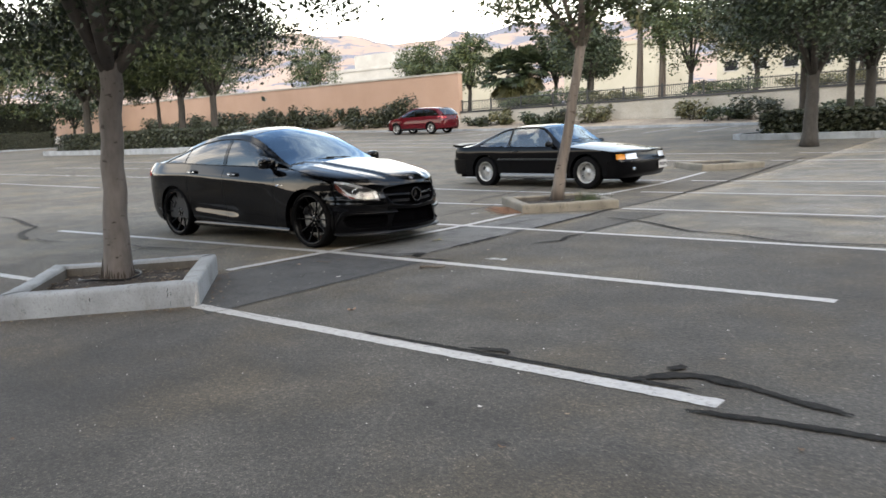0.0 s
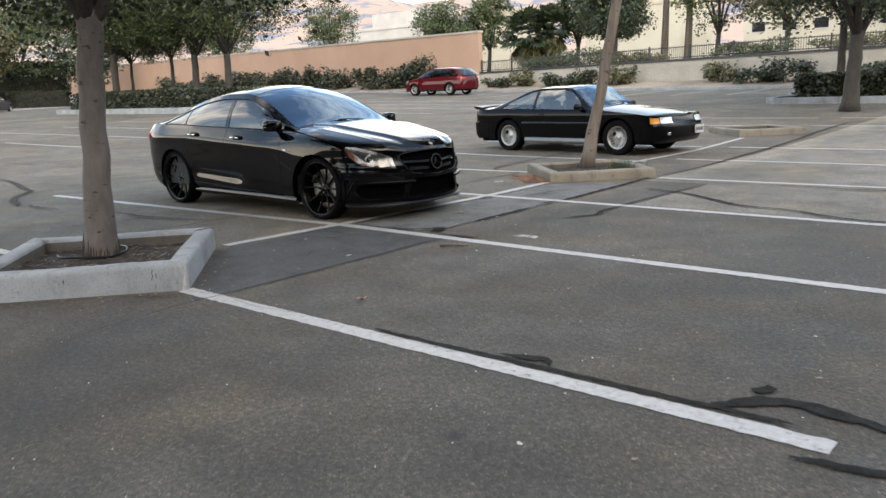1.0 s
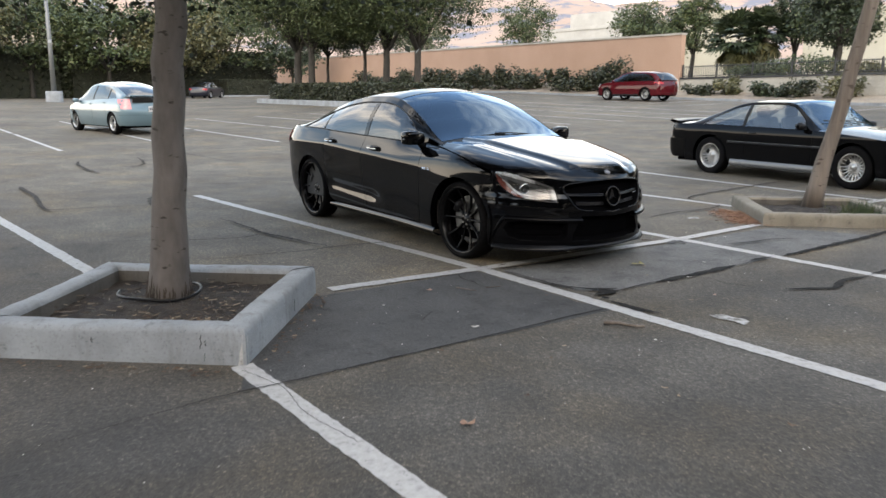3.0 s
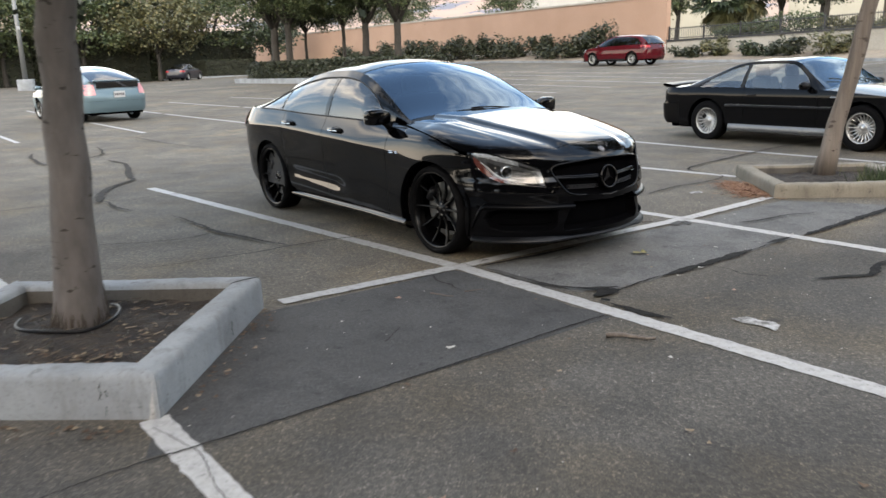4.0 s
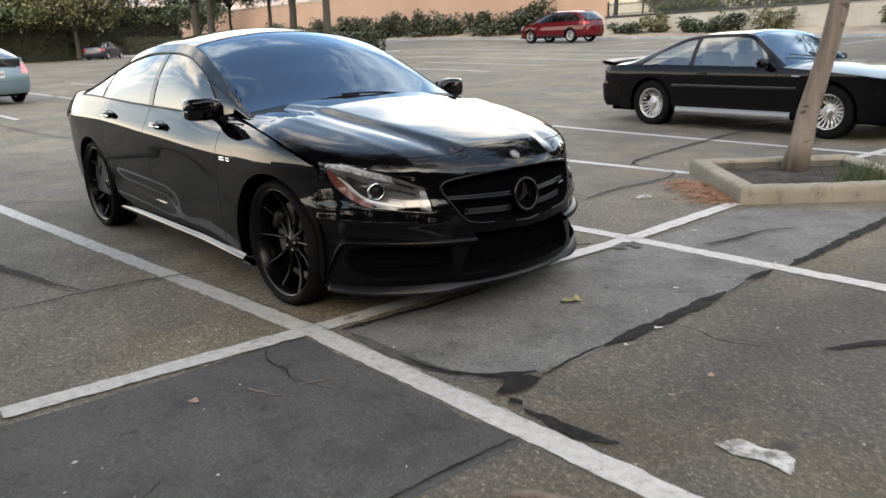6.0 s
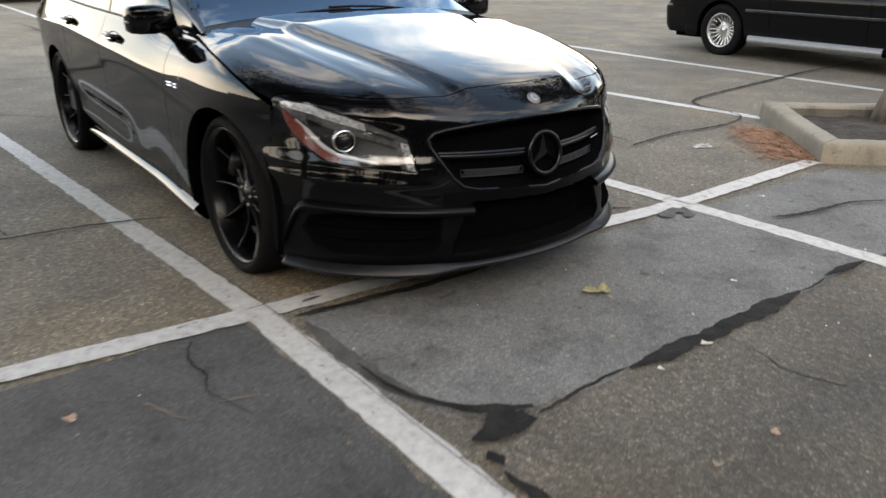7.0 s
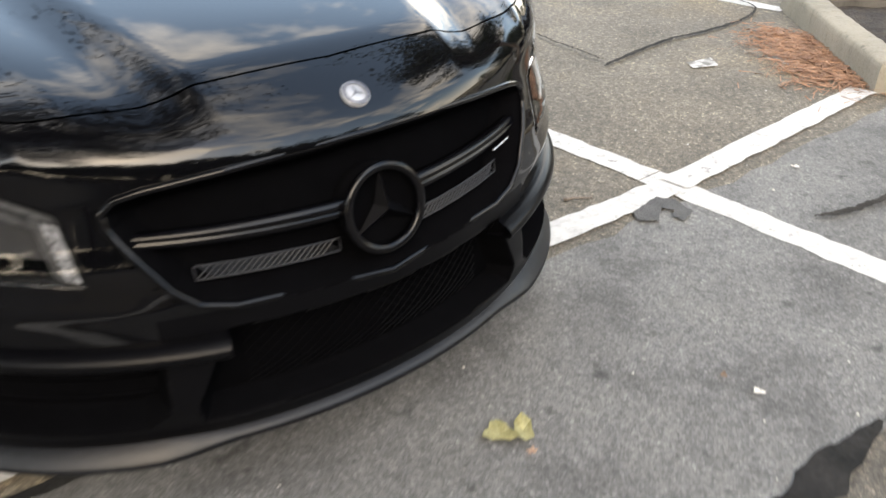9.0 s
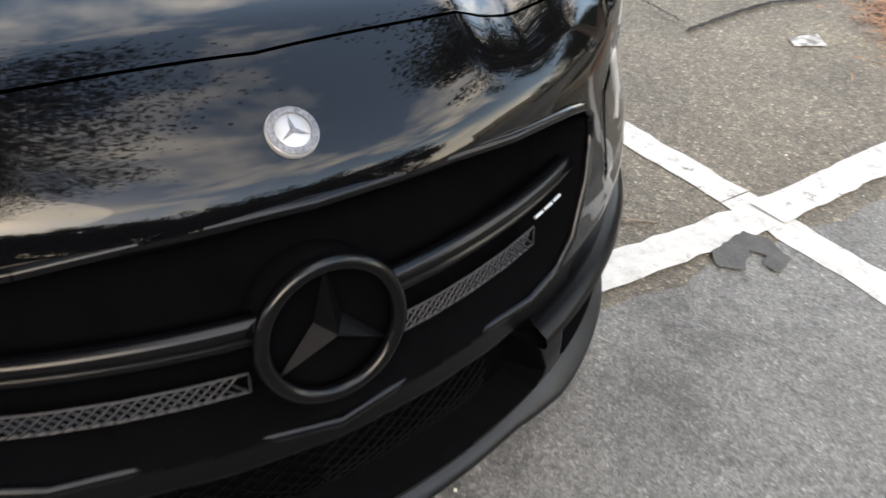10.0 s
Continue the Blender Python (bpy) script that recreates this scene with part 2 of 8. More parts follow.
def kerb_concrete(name, lo, hi, grime):
    """Cast concrete with grime runs, rub marks, pits and stains."""
    m, nt, b = material(name, 0.9)
    v = coords(nt)
    base = ramp_of(nt, noise_value(nt, v, 1.7, 6.0, 0.62), [(0.30, lo), (0.68, hi)])
    run = nt.nodes.new("ShaderNodeMapping")
    run.inputs["Scale"].default_value = (1, 1, 0.22)
    nt.links.new(v, run.inputs[0])
    runs = ramp_of(nt, noise_value(nt, run.outputs[0], 7.0, 6.0, 0.7), [(0.52, (0, 0, 0)), (0.72, (0.7,) * 3)])
    c = mixed(nt, base, grime, runs)
    rub = ramp_of(nt, noise_value(nt, v, 11.0, 5.0, 0.7), [(0.62, (0, 0, 0)), (0.70, (0.55,) * 3)])
    c = mixed(nt, c, tuple(k * 0.55 for k in grime), rub)
    pits = ramp_of(nt, noise_value(nt, v, 70.0, 4.0, 0.7), [(0.30, (0.62,) * 3), (0.42, (1,) * 3), (0.75, (1.10,) * 3)])
    c = mixed(nt, c, pits, 1.0, "MULTIPLY")
    nt.links.new(c, b.inputs["Base Color"])
    bump(nt, b, noise_value(nt, v, 40.0, 6.0, 0.65), 0.45, 0.008)
    return m


def bark(name, c0, c1, scar, stretch=0.35, relief=0.5):
    m, nt, b = material(name, 0.9)
    v = coords(nt, False)
    mp = nt.nodes.new("ShaderNodeMapping")
    mp.inputs["Scale"].default_value = (1, 1, stretch)
    nt.links.new(v, mp.inputs[0])
    base = ramp_of(nt, noise_value(nt, mp.outputs[0], 9.0, 6.0, 0.6), [(0.3, c0), (0.7, c1)])
    mp2 = nt.nodes.new("ShaderNodeMapping")
    mp2.inputs["Scale"].default_value = (1, 1, 2.6)
    nt.links.new(v, mp2.inputs[0])
    sc = ramp_of(nt, noise_value(nt, mp2.outputs[0], 9.5, 3.0, 0.5), [(0.33, (1, 1, 1)), (0.37, (0, 0, 0))])
    nt.links.new(mixed(nt, base, scar, sc), b.inputs["Base Color"])
    bump(nt, b, noise_value(nt, mp.outputs[0], 30.0, 6.0, 0.65), relief, 0.02)
    return m


ASPHALT, PATCH, LINE = asphalt(), patch_asphalt("asphalt_patch", 1.02), line_paint()
PATCH_DARK = patch_asphalt("asphalt_trench", 0.46)
BLACK = gloss_paint("black_paint", (0.0015, 0.0015, 0.002))
OLD_BLACK = gloss_paint("old_black_paint", (0.0022, 0.0023, 0.0028), rough=0.10, ior=1.26)
CONCRETE = kerb_concrete("kerb_concrete", (0.150, 0.160, 0.168), (0.255, 0.272, 0.286), (0.100, 0.098, 0.094))
CONCRETE_TAN = kerb_concrete("kerb_concrete_tan", (0.1275, 0.1162, 0.09), (0.21, 0.1875, 0.15), (0.075, 0.0638, 0.0488))
# planter kerbs' inner faces: soil stain and recess shade darkened into the colour
KERB_INSIDE = kerb_concrete("soil_and_shade_concrete", (0.045, 0.040, 0.034), (0.085, 0.078, 0.068), (0.025, 0.021, 0.017))
SOIL = two_tone("soil", (0.011, 0.0085, 0.0065), (0.036, 0.026, 0.018), 9.0, 55.0, 0.95, 0.9, dist=0.03)
TAR = two_tone("tar", (0.008, 0.008, 0.008), (0.019, 0.018, 0.017), 14.0, 80.0, 0.9, 0.4, spec=0.12)
CRACK_DUSTY = two_tone("crack_dusty", (0.030, 0.028, 0.025), (0.050, 0.046, 0.041), 9.0, 70.0, 0.95, 0.3, spec=0.12)
CRACK = two_tone("crack_dark", (0.012, 0.011, 0.010), (0.030, 0.027, 0.024), 9.0, 70.0, 0.95, 0.3, spec=0.12)
BARK_PALE = bark("bark_pale", (0.060, 0.052, 0.047), (0.122, 0.106, 0.097), (0.027, 0.021, 0.0165))
BARK_DARK = bark("bark_dark", (0.018, 0.0155, 0.013), (0.044, 0.038, 0.032), (0.0225, 0.018, 0.015))
BARK_TAN = bark("bark_tan", (0.060, 0.046, 0.036), (0.20, 0.165, 0.138), (0.0525, 0.0375, 0.0285), 0.07, 1.0)
LEAF_DEEP = leaf_material("leaves_deep", (0.009, 0.0165, 0.0067), (0.0188, 0.0323, 0.012), (0.0413, 0.0525, 0.0195))
LEAF_MID = leaf_material("leaves_mid", (0.0225, 0.036, 0.0128), (0.045, 0.066, 0.021), (0.0863, 0.0938, 0.0338))
LEAF_DRY = leaf_material("leaves_dry", (0.0375, 0.042, 0.0165), (0.0713, 0.0713, 0.027), (0.12, 0.1013, 0.0413))
HEDGE = leaf_material("hedge_leaves", (0.011, 0.0165, 0.0075), (0.0205, 0.027, 0.011), (0.038, 0.040, 0.017))
STUCCO_PINK = two_tone("stucco_salmon", (0.3075, 0.1965, 0.1387), (0.3525, 0.2288, 0.165), 0.35, 14.0, 0.92, 0.1, grit=0.07)
STUCCO_WHITE = two_tone("stucco_white", (0.375, 0.3562, 0.3262), (0.45, 0.4312, 0.3975), 0.5, 14.0, 0.92, 0.1, grit=0.07)
BLOCK = two_tone("block_wall", (0.27, 0.2513, 0.2137), (0.3525, 0.33, 0.2888), 0.7, 12.0, 0.92, 0.3, grit=0.12)
IRON = plain("black_iron", (0.02, 0.02, 0.022), 0.5)
GALV = plain("grey_steel", (0.15, 0.155, 0.155), 0.5, 0.4)
RUBBER = plain("tyre_rubber", (0.0045, 0.0045, 0.005), 0.75, grain=0.2, spec=0.05)
SATIN_BLACK = plain("satin_black_rim", (0.0016, 0.0016, 0.002), 0.26, spec=0.18)
TRIM_BLACK = plain("black_trim", (0.004, 0.004, 0.005), 0.45, spec=0.2)
LOW_PLASTIC = plain("bumper_plastic", (0.0016, 0.0016, 0.0021), 0.30, spec=0.10)
MESH_BLACK = plain("mesh_black", (0.0018, 0.0018, 0.0022), 0.8, spec=0.02)
RECESS = plain("black_plastic", (0.0018, 0.0018, 0.0021), 0.9, spec=0.0)
CHROME = plain("chrome", (0.72, 0.73, 0.74), 0.12, 1.0, 0.03)
SILVER = plain("silver_badge", (0.30, 0.305, 0.32), 0.35, 0.4, 0.05)
STEEL = plain("brake_steel", (0.22, 0.22, 0.22), 0.35, 0.9)
LIP_GREY = two_tone("satin_lip", (0.0022, 0.0024, 0.0034), (0.0045, 0.005, 0.0066), 9.0, 60.0, 0.38, 0.05, False)
LIP_GREY.node_tree.nodes["Principled BSDF"].inputs["Specular IOR Level"].default_value = 0.25
BADGE_DARK = plain("badge_dark", (0.10, 0.10, 0.11), 0.3, 0.2, 0.6, 260)
LAMP_WHITE = plain("lamp_white", (0.33, 0.33, 0.32), 0.25, 0.0, 0.05)
AMBER = plain("amber_plastic", (0.10, 0.018, 0.011), 0.2, 0.0, 0.3, 60)
MARKER = plain("marker_plastic", (0.50, 0.20, 0.035), 0.2, 0.0, 0.2, 60)
RED_LENS = plain("red_lens", (0.28, 0.012, 0.012), 0.15, 0.0, 0.1)
LAMP_GREY = plain("lamp_grey", (0.022, 0.022, 0.024), 0.3, 0.3)
LATTICE = plain("lattice_grey", (0.014, 0.0145, 0.017), 0.45, 0.0, spec=0.2)
LAMP_DULL = plain("lamp_dull", (0.10, 0.10, 0.104), 0.3, 0.4, 0.5, 70)
LAMP_MID = plain("lamp_mid", (0.24, 0.24, 0.25), 0.3, 0.4, 0.75, 110)
GRILLE_BLACK = plain("grille_black", (0.0018, 0.0018, 0.0024), 0.18, spec=0.22)
LAMP_SILVER = plain("lamp_silver", (0.42, 0.43, 0.44), 0.28, 0.3, 0.5, 60)
SEAT = two_tone("dark_upholstery", (0.012, 0.012, 0.013), (0.022, 0.021, 0.021), 6.0, 90.0, 0.8, 0.2, False)
TINT = pane_glass("tinted_glass", (0.10, 0.105, 0.11), 1.0)
CLEAR = pane_glass("clear_glass", (0.92, 0.93, 0.94), 0.2)
# the reflected sky's blue is put into the windscreen's gloss colour
SCREEN = pane_glass("windscreen_glass", (0.12, 0.15, 0.18), 1.25, (0.60, 0.80, 1.0))
SILVER_RIM = plain("silver_rim", (0.38, 0.38, 0.375), 0.3, 0.8, 0.06)
PALE_TINT = pane_glass("pale_tinted_glass", (0.86, 0.90, 0.87), 1.6)
CLEAR_LAMP = plain("pale_lamp", (0.55, 0.60, 0.66), 0.12, 0.3, 0.15, 60)
SKIRT_GREY = plain("skirt_grey", (0.13, 0.135, 0.14), 0.3, 0.3)
PLATE = plain("plate_white", (0.38, 0.38, 0.38), 0.5)
TEAL = gloss_paint("teal_paint", (0.095, 0.145, 0.165), 0.25)
RED = gloss_paint("red_paint", (0.058, 0.005, 0.008))
NAVY = gloss_paint("navy_paint", (0.012, 0.014, 0.024), 0.2)


# ---- mesh helpers ----
def mesh_of(name, verts, faces, mat, smooth=False):
    me = bpy.data.meshes.new(name)
    me.from_pydata([tuple(v) for v in verts], [], [tuple(f) for f in faces])
    mats = mat if isinstance(mat, (list, tuple)) else [mat]
    for m in mats:
        me.materials.append(m)
    if smooth:
        me.shade_smooth()
    me.update()
    return me


SHELL = {"window", "windscreen", "rear_window", "lens", "fender", "front_door", "rear_door", "quarter_panel", "roof_rail", "bonnet", "front_bumper", "rear_bumper", "boot_lid", "front_panel", "tail_panel", "door", "front_fender", "tail_lamp", "headlamp", "marker_lamp"}


def facing_out(verts, faces):
    """Turn the faces of a pane away from the middle of its car."""
    mid, d = Vector((0, 0, 0.5)), 0.0
    for q in faces:
        a, b, c = (Vector(verts[i]) for i in q[:3])
        d += (b - a).cross(c - a).dot((a + c) / 2 - mid)
    return faces if d > 0 else [tuple(q)[::-1] for q in faces]


def part(name, verts, faces, mat, parent, label="", smooth=False, mats=None):
    if name in SHELL:
        faces = facing_out(verts, faces)
    me = mesh_of(name, verts, faces, mat, smooth)
    if mats is not None:
        me.polygons.foreach_set("material_index", mats)
    ob = new(name, me)
    ob.parent = parent
    if label:
        tagged(ob, label)
    return ob


def join(*lists):
    V, F = [], []
    for v, f in lists:
        n = len(V)
        V += list(v)
        F += [tuple(i + n for i in q) for q in f]
    return V, F


def block(x0, x1, y0, y1, z0, z1, bev=0.0):
    """A box with its upright and level edges bevelled."""
    if bev <= 0:
        v = [(x, y, z) for z in (z0, z1) for x, y in ((x0, y0), (x1, y0), (x1, y1), (x0, y1))]
        f = [(3, 2, 1, 0), (4, 5, 6, 7), (0, 1, 5, 4), (1, 2, 6, 5), (2, 3, 7, 6), (3, 0, 4, 7)]
        return v, f
    return prism([(x0, y0), (x1, y0), (x1, y1), (x0, y1)], z0, z1, bev)


def inset_poly(poly, d):
    out = []
    n = len(poly)
    for i in range(n):
        p, a, c = Vector(poly[i]), Vector(poly[i - 1]), Vector(poly[(i + 1) % n])
        e0, e1 = (p - a).normalized(), (c - p).normalized()
        n0, n1 = Vector((-e0.y, e0.x)), Vector((-e1.y, e1.x))
        k = n0 + n1
        out.append(tuple(p + k * (d / max(0.2, k.dot(n0)))))
    return out


def prism(poly, z0, z1, bev=0.0):
    """An upright prism on an anticlockwise outline, its top edge bevelled."""
    n = len(poly)
    rings = [[(x, y, z0) for x, y in poly]]
    if bev > 0:
        rings += [[(x, y, z1 - bev) for x, y in poly], [(x, y, z1 - bev * 0.3) for x, y in inset_poly(poly, bev * 0.3)], [(x, y, z1) for x, y in inset_poly(poly, bev)]]
    else:
        rings += [[(x, y, z1) for x, y in poly]]
    v = [p for r in rings for p in r]
    f = [tuple(range(n - 1, -1, -1)), tuple(range((len(rings) - 1) * n, len(rings) * n))]
    for k in range(len(rings) - 1):
        f += [(k * n + i, k * n + (i + 1) % n, (k + 1) * n + (i + 1) % n, (k + 1) * n + i) for i in range(n)]
    return v, f


def tube(points, radii, sides=8, caps=True):
    """A round bar along a line of points."""
    pts = [Vector(p) for p in points]
    rad = radii if isinstance(radii, (list, tuple)) else [radii] * len(pts)
    v, f = [], []
    side = None
    for i, p in enumerate(pts):
        d = (pts[min(i + 1, len(pts) - 1)] - pts[max(i - 1, 0)]).normalized()
        if side is None:
            side = d.cross(Vector((0, 0, 1)) if abs(d.z) < 0.9 else Vector((1, 0, 0))).normalized()
        side = (side - d * side.dot(d)).normalized()
        up = d.cross(side)
        for k in range(sides):
            a = 2 * math.pi * k / sides
            v.append(p + rad[i] * (math.cos(a) * side + math.sin(a) * up))
    for i in range(len(pts) - 1):
        f += [(i * sides + k, i * sides + (k + 1) % sides, (i + 1) * sides + (k + 1) % sides, (i + 1) * sides + k) for k in range(sides)]
    if caps:
        f += [tuple(range(sides - 1, -1, -1)), tuple(range((len(pts) - 1) * sides, len(pts) * sides))]
    return v, f


def revolve(profile, sides=32, axis="y"):
    """A turned shape: profile rows of (radius, place along the axis)."""
    v, f = [], []
    for r, h in profile:
        for k in range(sides):
            a = 2 * math.pi * k / sides
            c, s = r * math.cos(a), r * math.sin(a)
            v.append((c, h, s) if axis == "y" else (c, s, h) if axis == "z" else (h, c, s))
    for i in range(len(profile) - 1):
        for k in range(sides):
            q = (i * sides + k, i * sides + (k + 1) % sides, (i + 1) * sides + (k + 1) % sides, (i + 1) * sides + k)
            f.append(q if axis != "y" else q[::-1])
    return v, f


def sheet(P, flip=False, closed=False):
    """Faces over a grid of points P[i, j]."""
    a, b = P.shape[:2]
    v = [tuple(map(float, p)) for p in P.reshape(-1, 3)]
    f = []
    for i in range(a - 1):
        for j in range(b if closed else b - 1):
            k = (j + 1) % b
            q = (i * b + j, (i + 1) * b + j, (i + 1) * b + k, i * b + k)
            f.append(q[::-1] if flip else q)
    return v, f


def moved(vf, m):
    return [m @ Vector(p) for p in vf[0]], vf[1]


def thing(name, m, label, category, group="", kind=""):
    ob = new(name)
    ob.matrix_world = m
    ob.empty_display_size = 0.2
    return tagged(ob, label, category, group, kind)


# ---- the ground ----
def rise(x, y):
    """The car park is level near the cars and climbs gently further off."""
    r = math.hypot(x - 4, y + 2)
    t = max(0.0, r - 9.0)
    a = math.degrees(math.atan2(y + 2, x - 4)) % 360
    # it stays flatter towards the west
    k = 1 - 0.65 * min(1.0, max(0.0, (a - 140) / 25)) if a < 200 else 0.35 + 0.65 * min(1.0, (a - 200) / 60)
    return k * (0.028 * (t * t / (t + 4.0)) if r < 60 else 0.028 * (51 * 51 / 55.0) + 0.004 * (r - 60))


def build_ground():
    radii = [0.0, 1, 2, 3, 4, 5, 6, 7, 8, 9, 10, 11, 12, 13.5, 15, 17, 20, 24, 28, 33, 38, 44, 50, 60, 80, 120, 200, 400, 900, 2200]
    n = 72
    v, f = [(4, -2, 0)], []
    for r in radii[1:]:
        for k in range(n):
            a = 2 * math.pi * k / n
            x, y = 4 + r * math.cos(a), -2 + r * math.sin(a)
            v.append((x, y, rise(x, y)))
    f += [(0, 1 + k, 1 + (k + 1) % n) for k in range(n)]
    for i in range(len(radii) - 2):
        a, b = 1 + i * n, 1 + (i + 1) * n
        f += [(a + k, b + k, b + (k + 1) % n, a + (k + 1) % n) for k in range(n)]
    ob = new("ground", mesh_of("ground", v, f, ASPHALT, True))
    return tagged(ob, "worn grey asphalt of a large car park", "ground", kind="structure")


build_ground()
LIFT = 0.004


def strip(points, width, z=LIFT, ragged=0.0, seed=0):
    """A flat ribbon on the ground along points (x, y), its edges a little ragged."""
    rnd = random.Random(seed)
    pts = [Vector(p) for p in points]
    dense = []
    for a, b in zip(pts, pts[1:]):
        n = max(1, int((b - a).length / 0.045))
        dense += [a.lerp(b, k / n) for k in range(n)]
    dense.append(pts[-1])
    v, f = [], []
    for i, p in enumerate(dense):
        d = (dense[min(i + 1, len(dense) - 1)] - dense[max(i - 1, 0)]).normalized()
        nrm = Vector((-d.y, d.x))
        w = width[min(i * len(width) // len(dense), len(width) - 1)] if isinstance(width, (list, tuple)) else width
        for s in (-1, 1):
            q = p + nrm * s * (w / 2 + rnd.uniform(-ragged, ragged))
            v.append((q.x, q.y, rise(q.x, q.y) + z))
    f = [(2 * i, 2 * i + 2, 2 * i + 3, 2 * i + 1) for i in range(len(dense) - 1)]
    return v, [q[::-1] for q in f]


def ground_sheet(name, vf, mat, label, category="marking", kind="structure", group=""):
    ob = new(name, mesh_of(name, vf[0], vf[1], mat))
    return tagged(ob, label, category, group, kind)


T_X = 1.85
WHITE = "white painted parking stall line, a little scuffed"


def stall_line(a, b, w=0.10, seed=0):
    return ground_sheet("stall_line", strip([a, b], w, LIFT, 0.0055, seed), LINE, WHITE, "stall line", group="stall lines")


def cross_line(a, b, w=0.11, seed=0):
    return ground_sheet("stall_line", strip([a, b], w, 2 * LIFT, 0.0055, seed), LINE, "white painted line across the heads of the stalls", "stall line", group="stall lines")


stall_line((2.84, -3.34), (7.02, -3.30), 0.12, 1)
stall_line((-3.83, -1.34), (1.72, -0.955), 0.11, 2)
stall_line((1.725, -0.945), (6.95, -0.92), 0.115, 3)
stall_line((-3.6, 1.28), (1.75, 1.42), 0.11, 4)
stall_line((1.755, 1.42), (6.95, 1.46), 0.11, 5)
stall_line((2.90, 3.86), (7.0, 4.03), 0.11, 6)
stall_line((-3.6, 3.52), (0.80, 3.78), 0.11, 7)
stall_line((-3.7, 6.04), (1.72, 5.86), 0.11, 8)
stall_line((2.0, 6.38), (6.6, 6.52), 0.11, 9)
stall_line((-3.75, -3.80), (0.62, -3.46), 0.11, 10)
cross_line((1.70, -2.24), (1.775, -0.98), 0.11, 11)
cross_line((1.784, -0.90), (1.85, 1.40), 0.11, 12)
cross_line((1.85, 1.43), (1.79, 2.80), 0.11, 13)
cross_line((1.56, 5.2), (1.66, 7.9), 0.11, 14)
cross_line((1.66, 7.95), (1.56, 10.5), 0.11, 15)
for k, y in enumerate((8.62, 13.6, 16.0)):
    stall_line((-3.6, y - 0.15), (1.5, y), 0.11, 20 + k)
    stall_line((2.0, y + 0.05), (6.4, y + 0.3), 0.11, 30 + k)
# the next rows of stalls
for k in range(14):
    y = -9.15 + 2.57 * k
    stall_line((-18.9, y - 0.04), (-12.4, y), 0.10, 40 + k)
    stall_line((-26.2, y - 0.12), (-19.3, y - 0.05), 0.10, 60 + k)
for k in range(12):
    x = -24.0 + 2.6 * k
    stall_line((x, 28.4), (x + 0.1, 33.6), 0.10, 100 + k)


# ---- planters ----
def planter(cx, cy, half=1.05, top=0.195, wall=0.17, turn=2.0, mat=None, fill=0.09):
    ob = thing("planter", pose(cx, cy, rise(cx, cy), 0, 0, turn), "diamond-shaped tree planter with a cast concrete kerb and littered soil", "planter", "kerbed tree planters")
    outer = [(half, 0), (0, half), (-half, 0), (0, -half)]
    inner = inset_poly(outer, wall)
    rnd = random.Random(int(cy * 10))
    for i in range(4):
        a, b, c, d = (Vector(p) for p in (outer[i], outer[(i + 1) % 4], inner[(i + 1) % 4], inner[i]))
        # a cast run with softly worn edges: outer foot, outer edge, top, inner edge, inner foot
        cols, rows = 40, []
        for k in range(cols + 1):
            t = k / cols
            o, n = a.lerp(b, t), d.lerp(c, t)
            w = [rnd.uniform(-0.0025, 0.0025) for _ in range(4)]
            sag = 0.004 * math.sin(5.0 * t + i) + w[0]
            prof = [(0.0, -0.05), (0.0, 0.02), (0.012, top * 0.55), (0.02 + w[1], top - 0.035 + sag), (0.05, top - 0.014 + sag), (0.13 + w[2], top - 0.002 + sag), (0.55, top + sag), (0.88, top - 0.003 + sag), (0.95, top - 0.012 + sag), (0.99, top - 0.03), (1.0, fill - 0.06)]
            rows.append([(*o.lerp(n, q), z) for q, z in prof])
        v, f = sheet(np.array(rows), True)
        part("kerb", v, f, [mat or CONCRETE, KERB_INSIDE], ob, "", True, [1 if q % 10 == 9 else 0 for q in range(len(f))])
    n = 22
    v, f = [], []
    for i in range(n + 1):
        for j in range(n + 1):
            s, t = i / n, j / n
            p = Vector(inner[0]).lerp(Vector(inner[1]), s).lerp(Vector(inner[3]).lerp(Vector(inner[2]), s), t)
            v.append((p.x, p.y, fill + 0.03 * math.exp(-8 * p.length_squared) + 0.018 * noise.noise(Vector((p.x * 4, p.y * 4, cy))) + rnd.uniform(-0.010, 0.010)))
    f = [(i * (n + 1) + j, i * (n + 1) + j + 1, (i + 1) * (n + 1) + j + 1, (i + 1) * (n + 1) + j) for i in range(n) for j in range(n)]
    part("soil", v, [q[::-1] for q in f], SOIL, ob, "dark soil with leaf litter", True)
    return ob


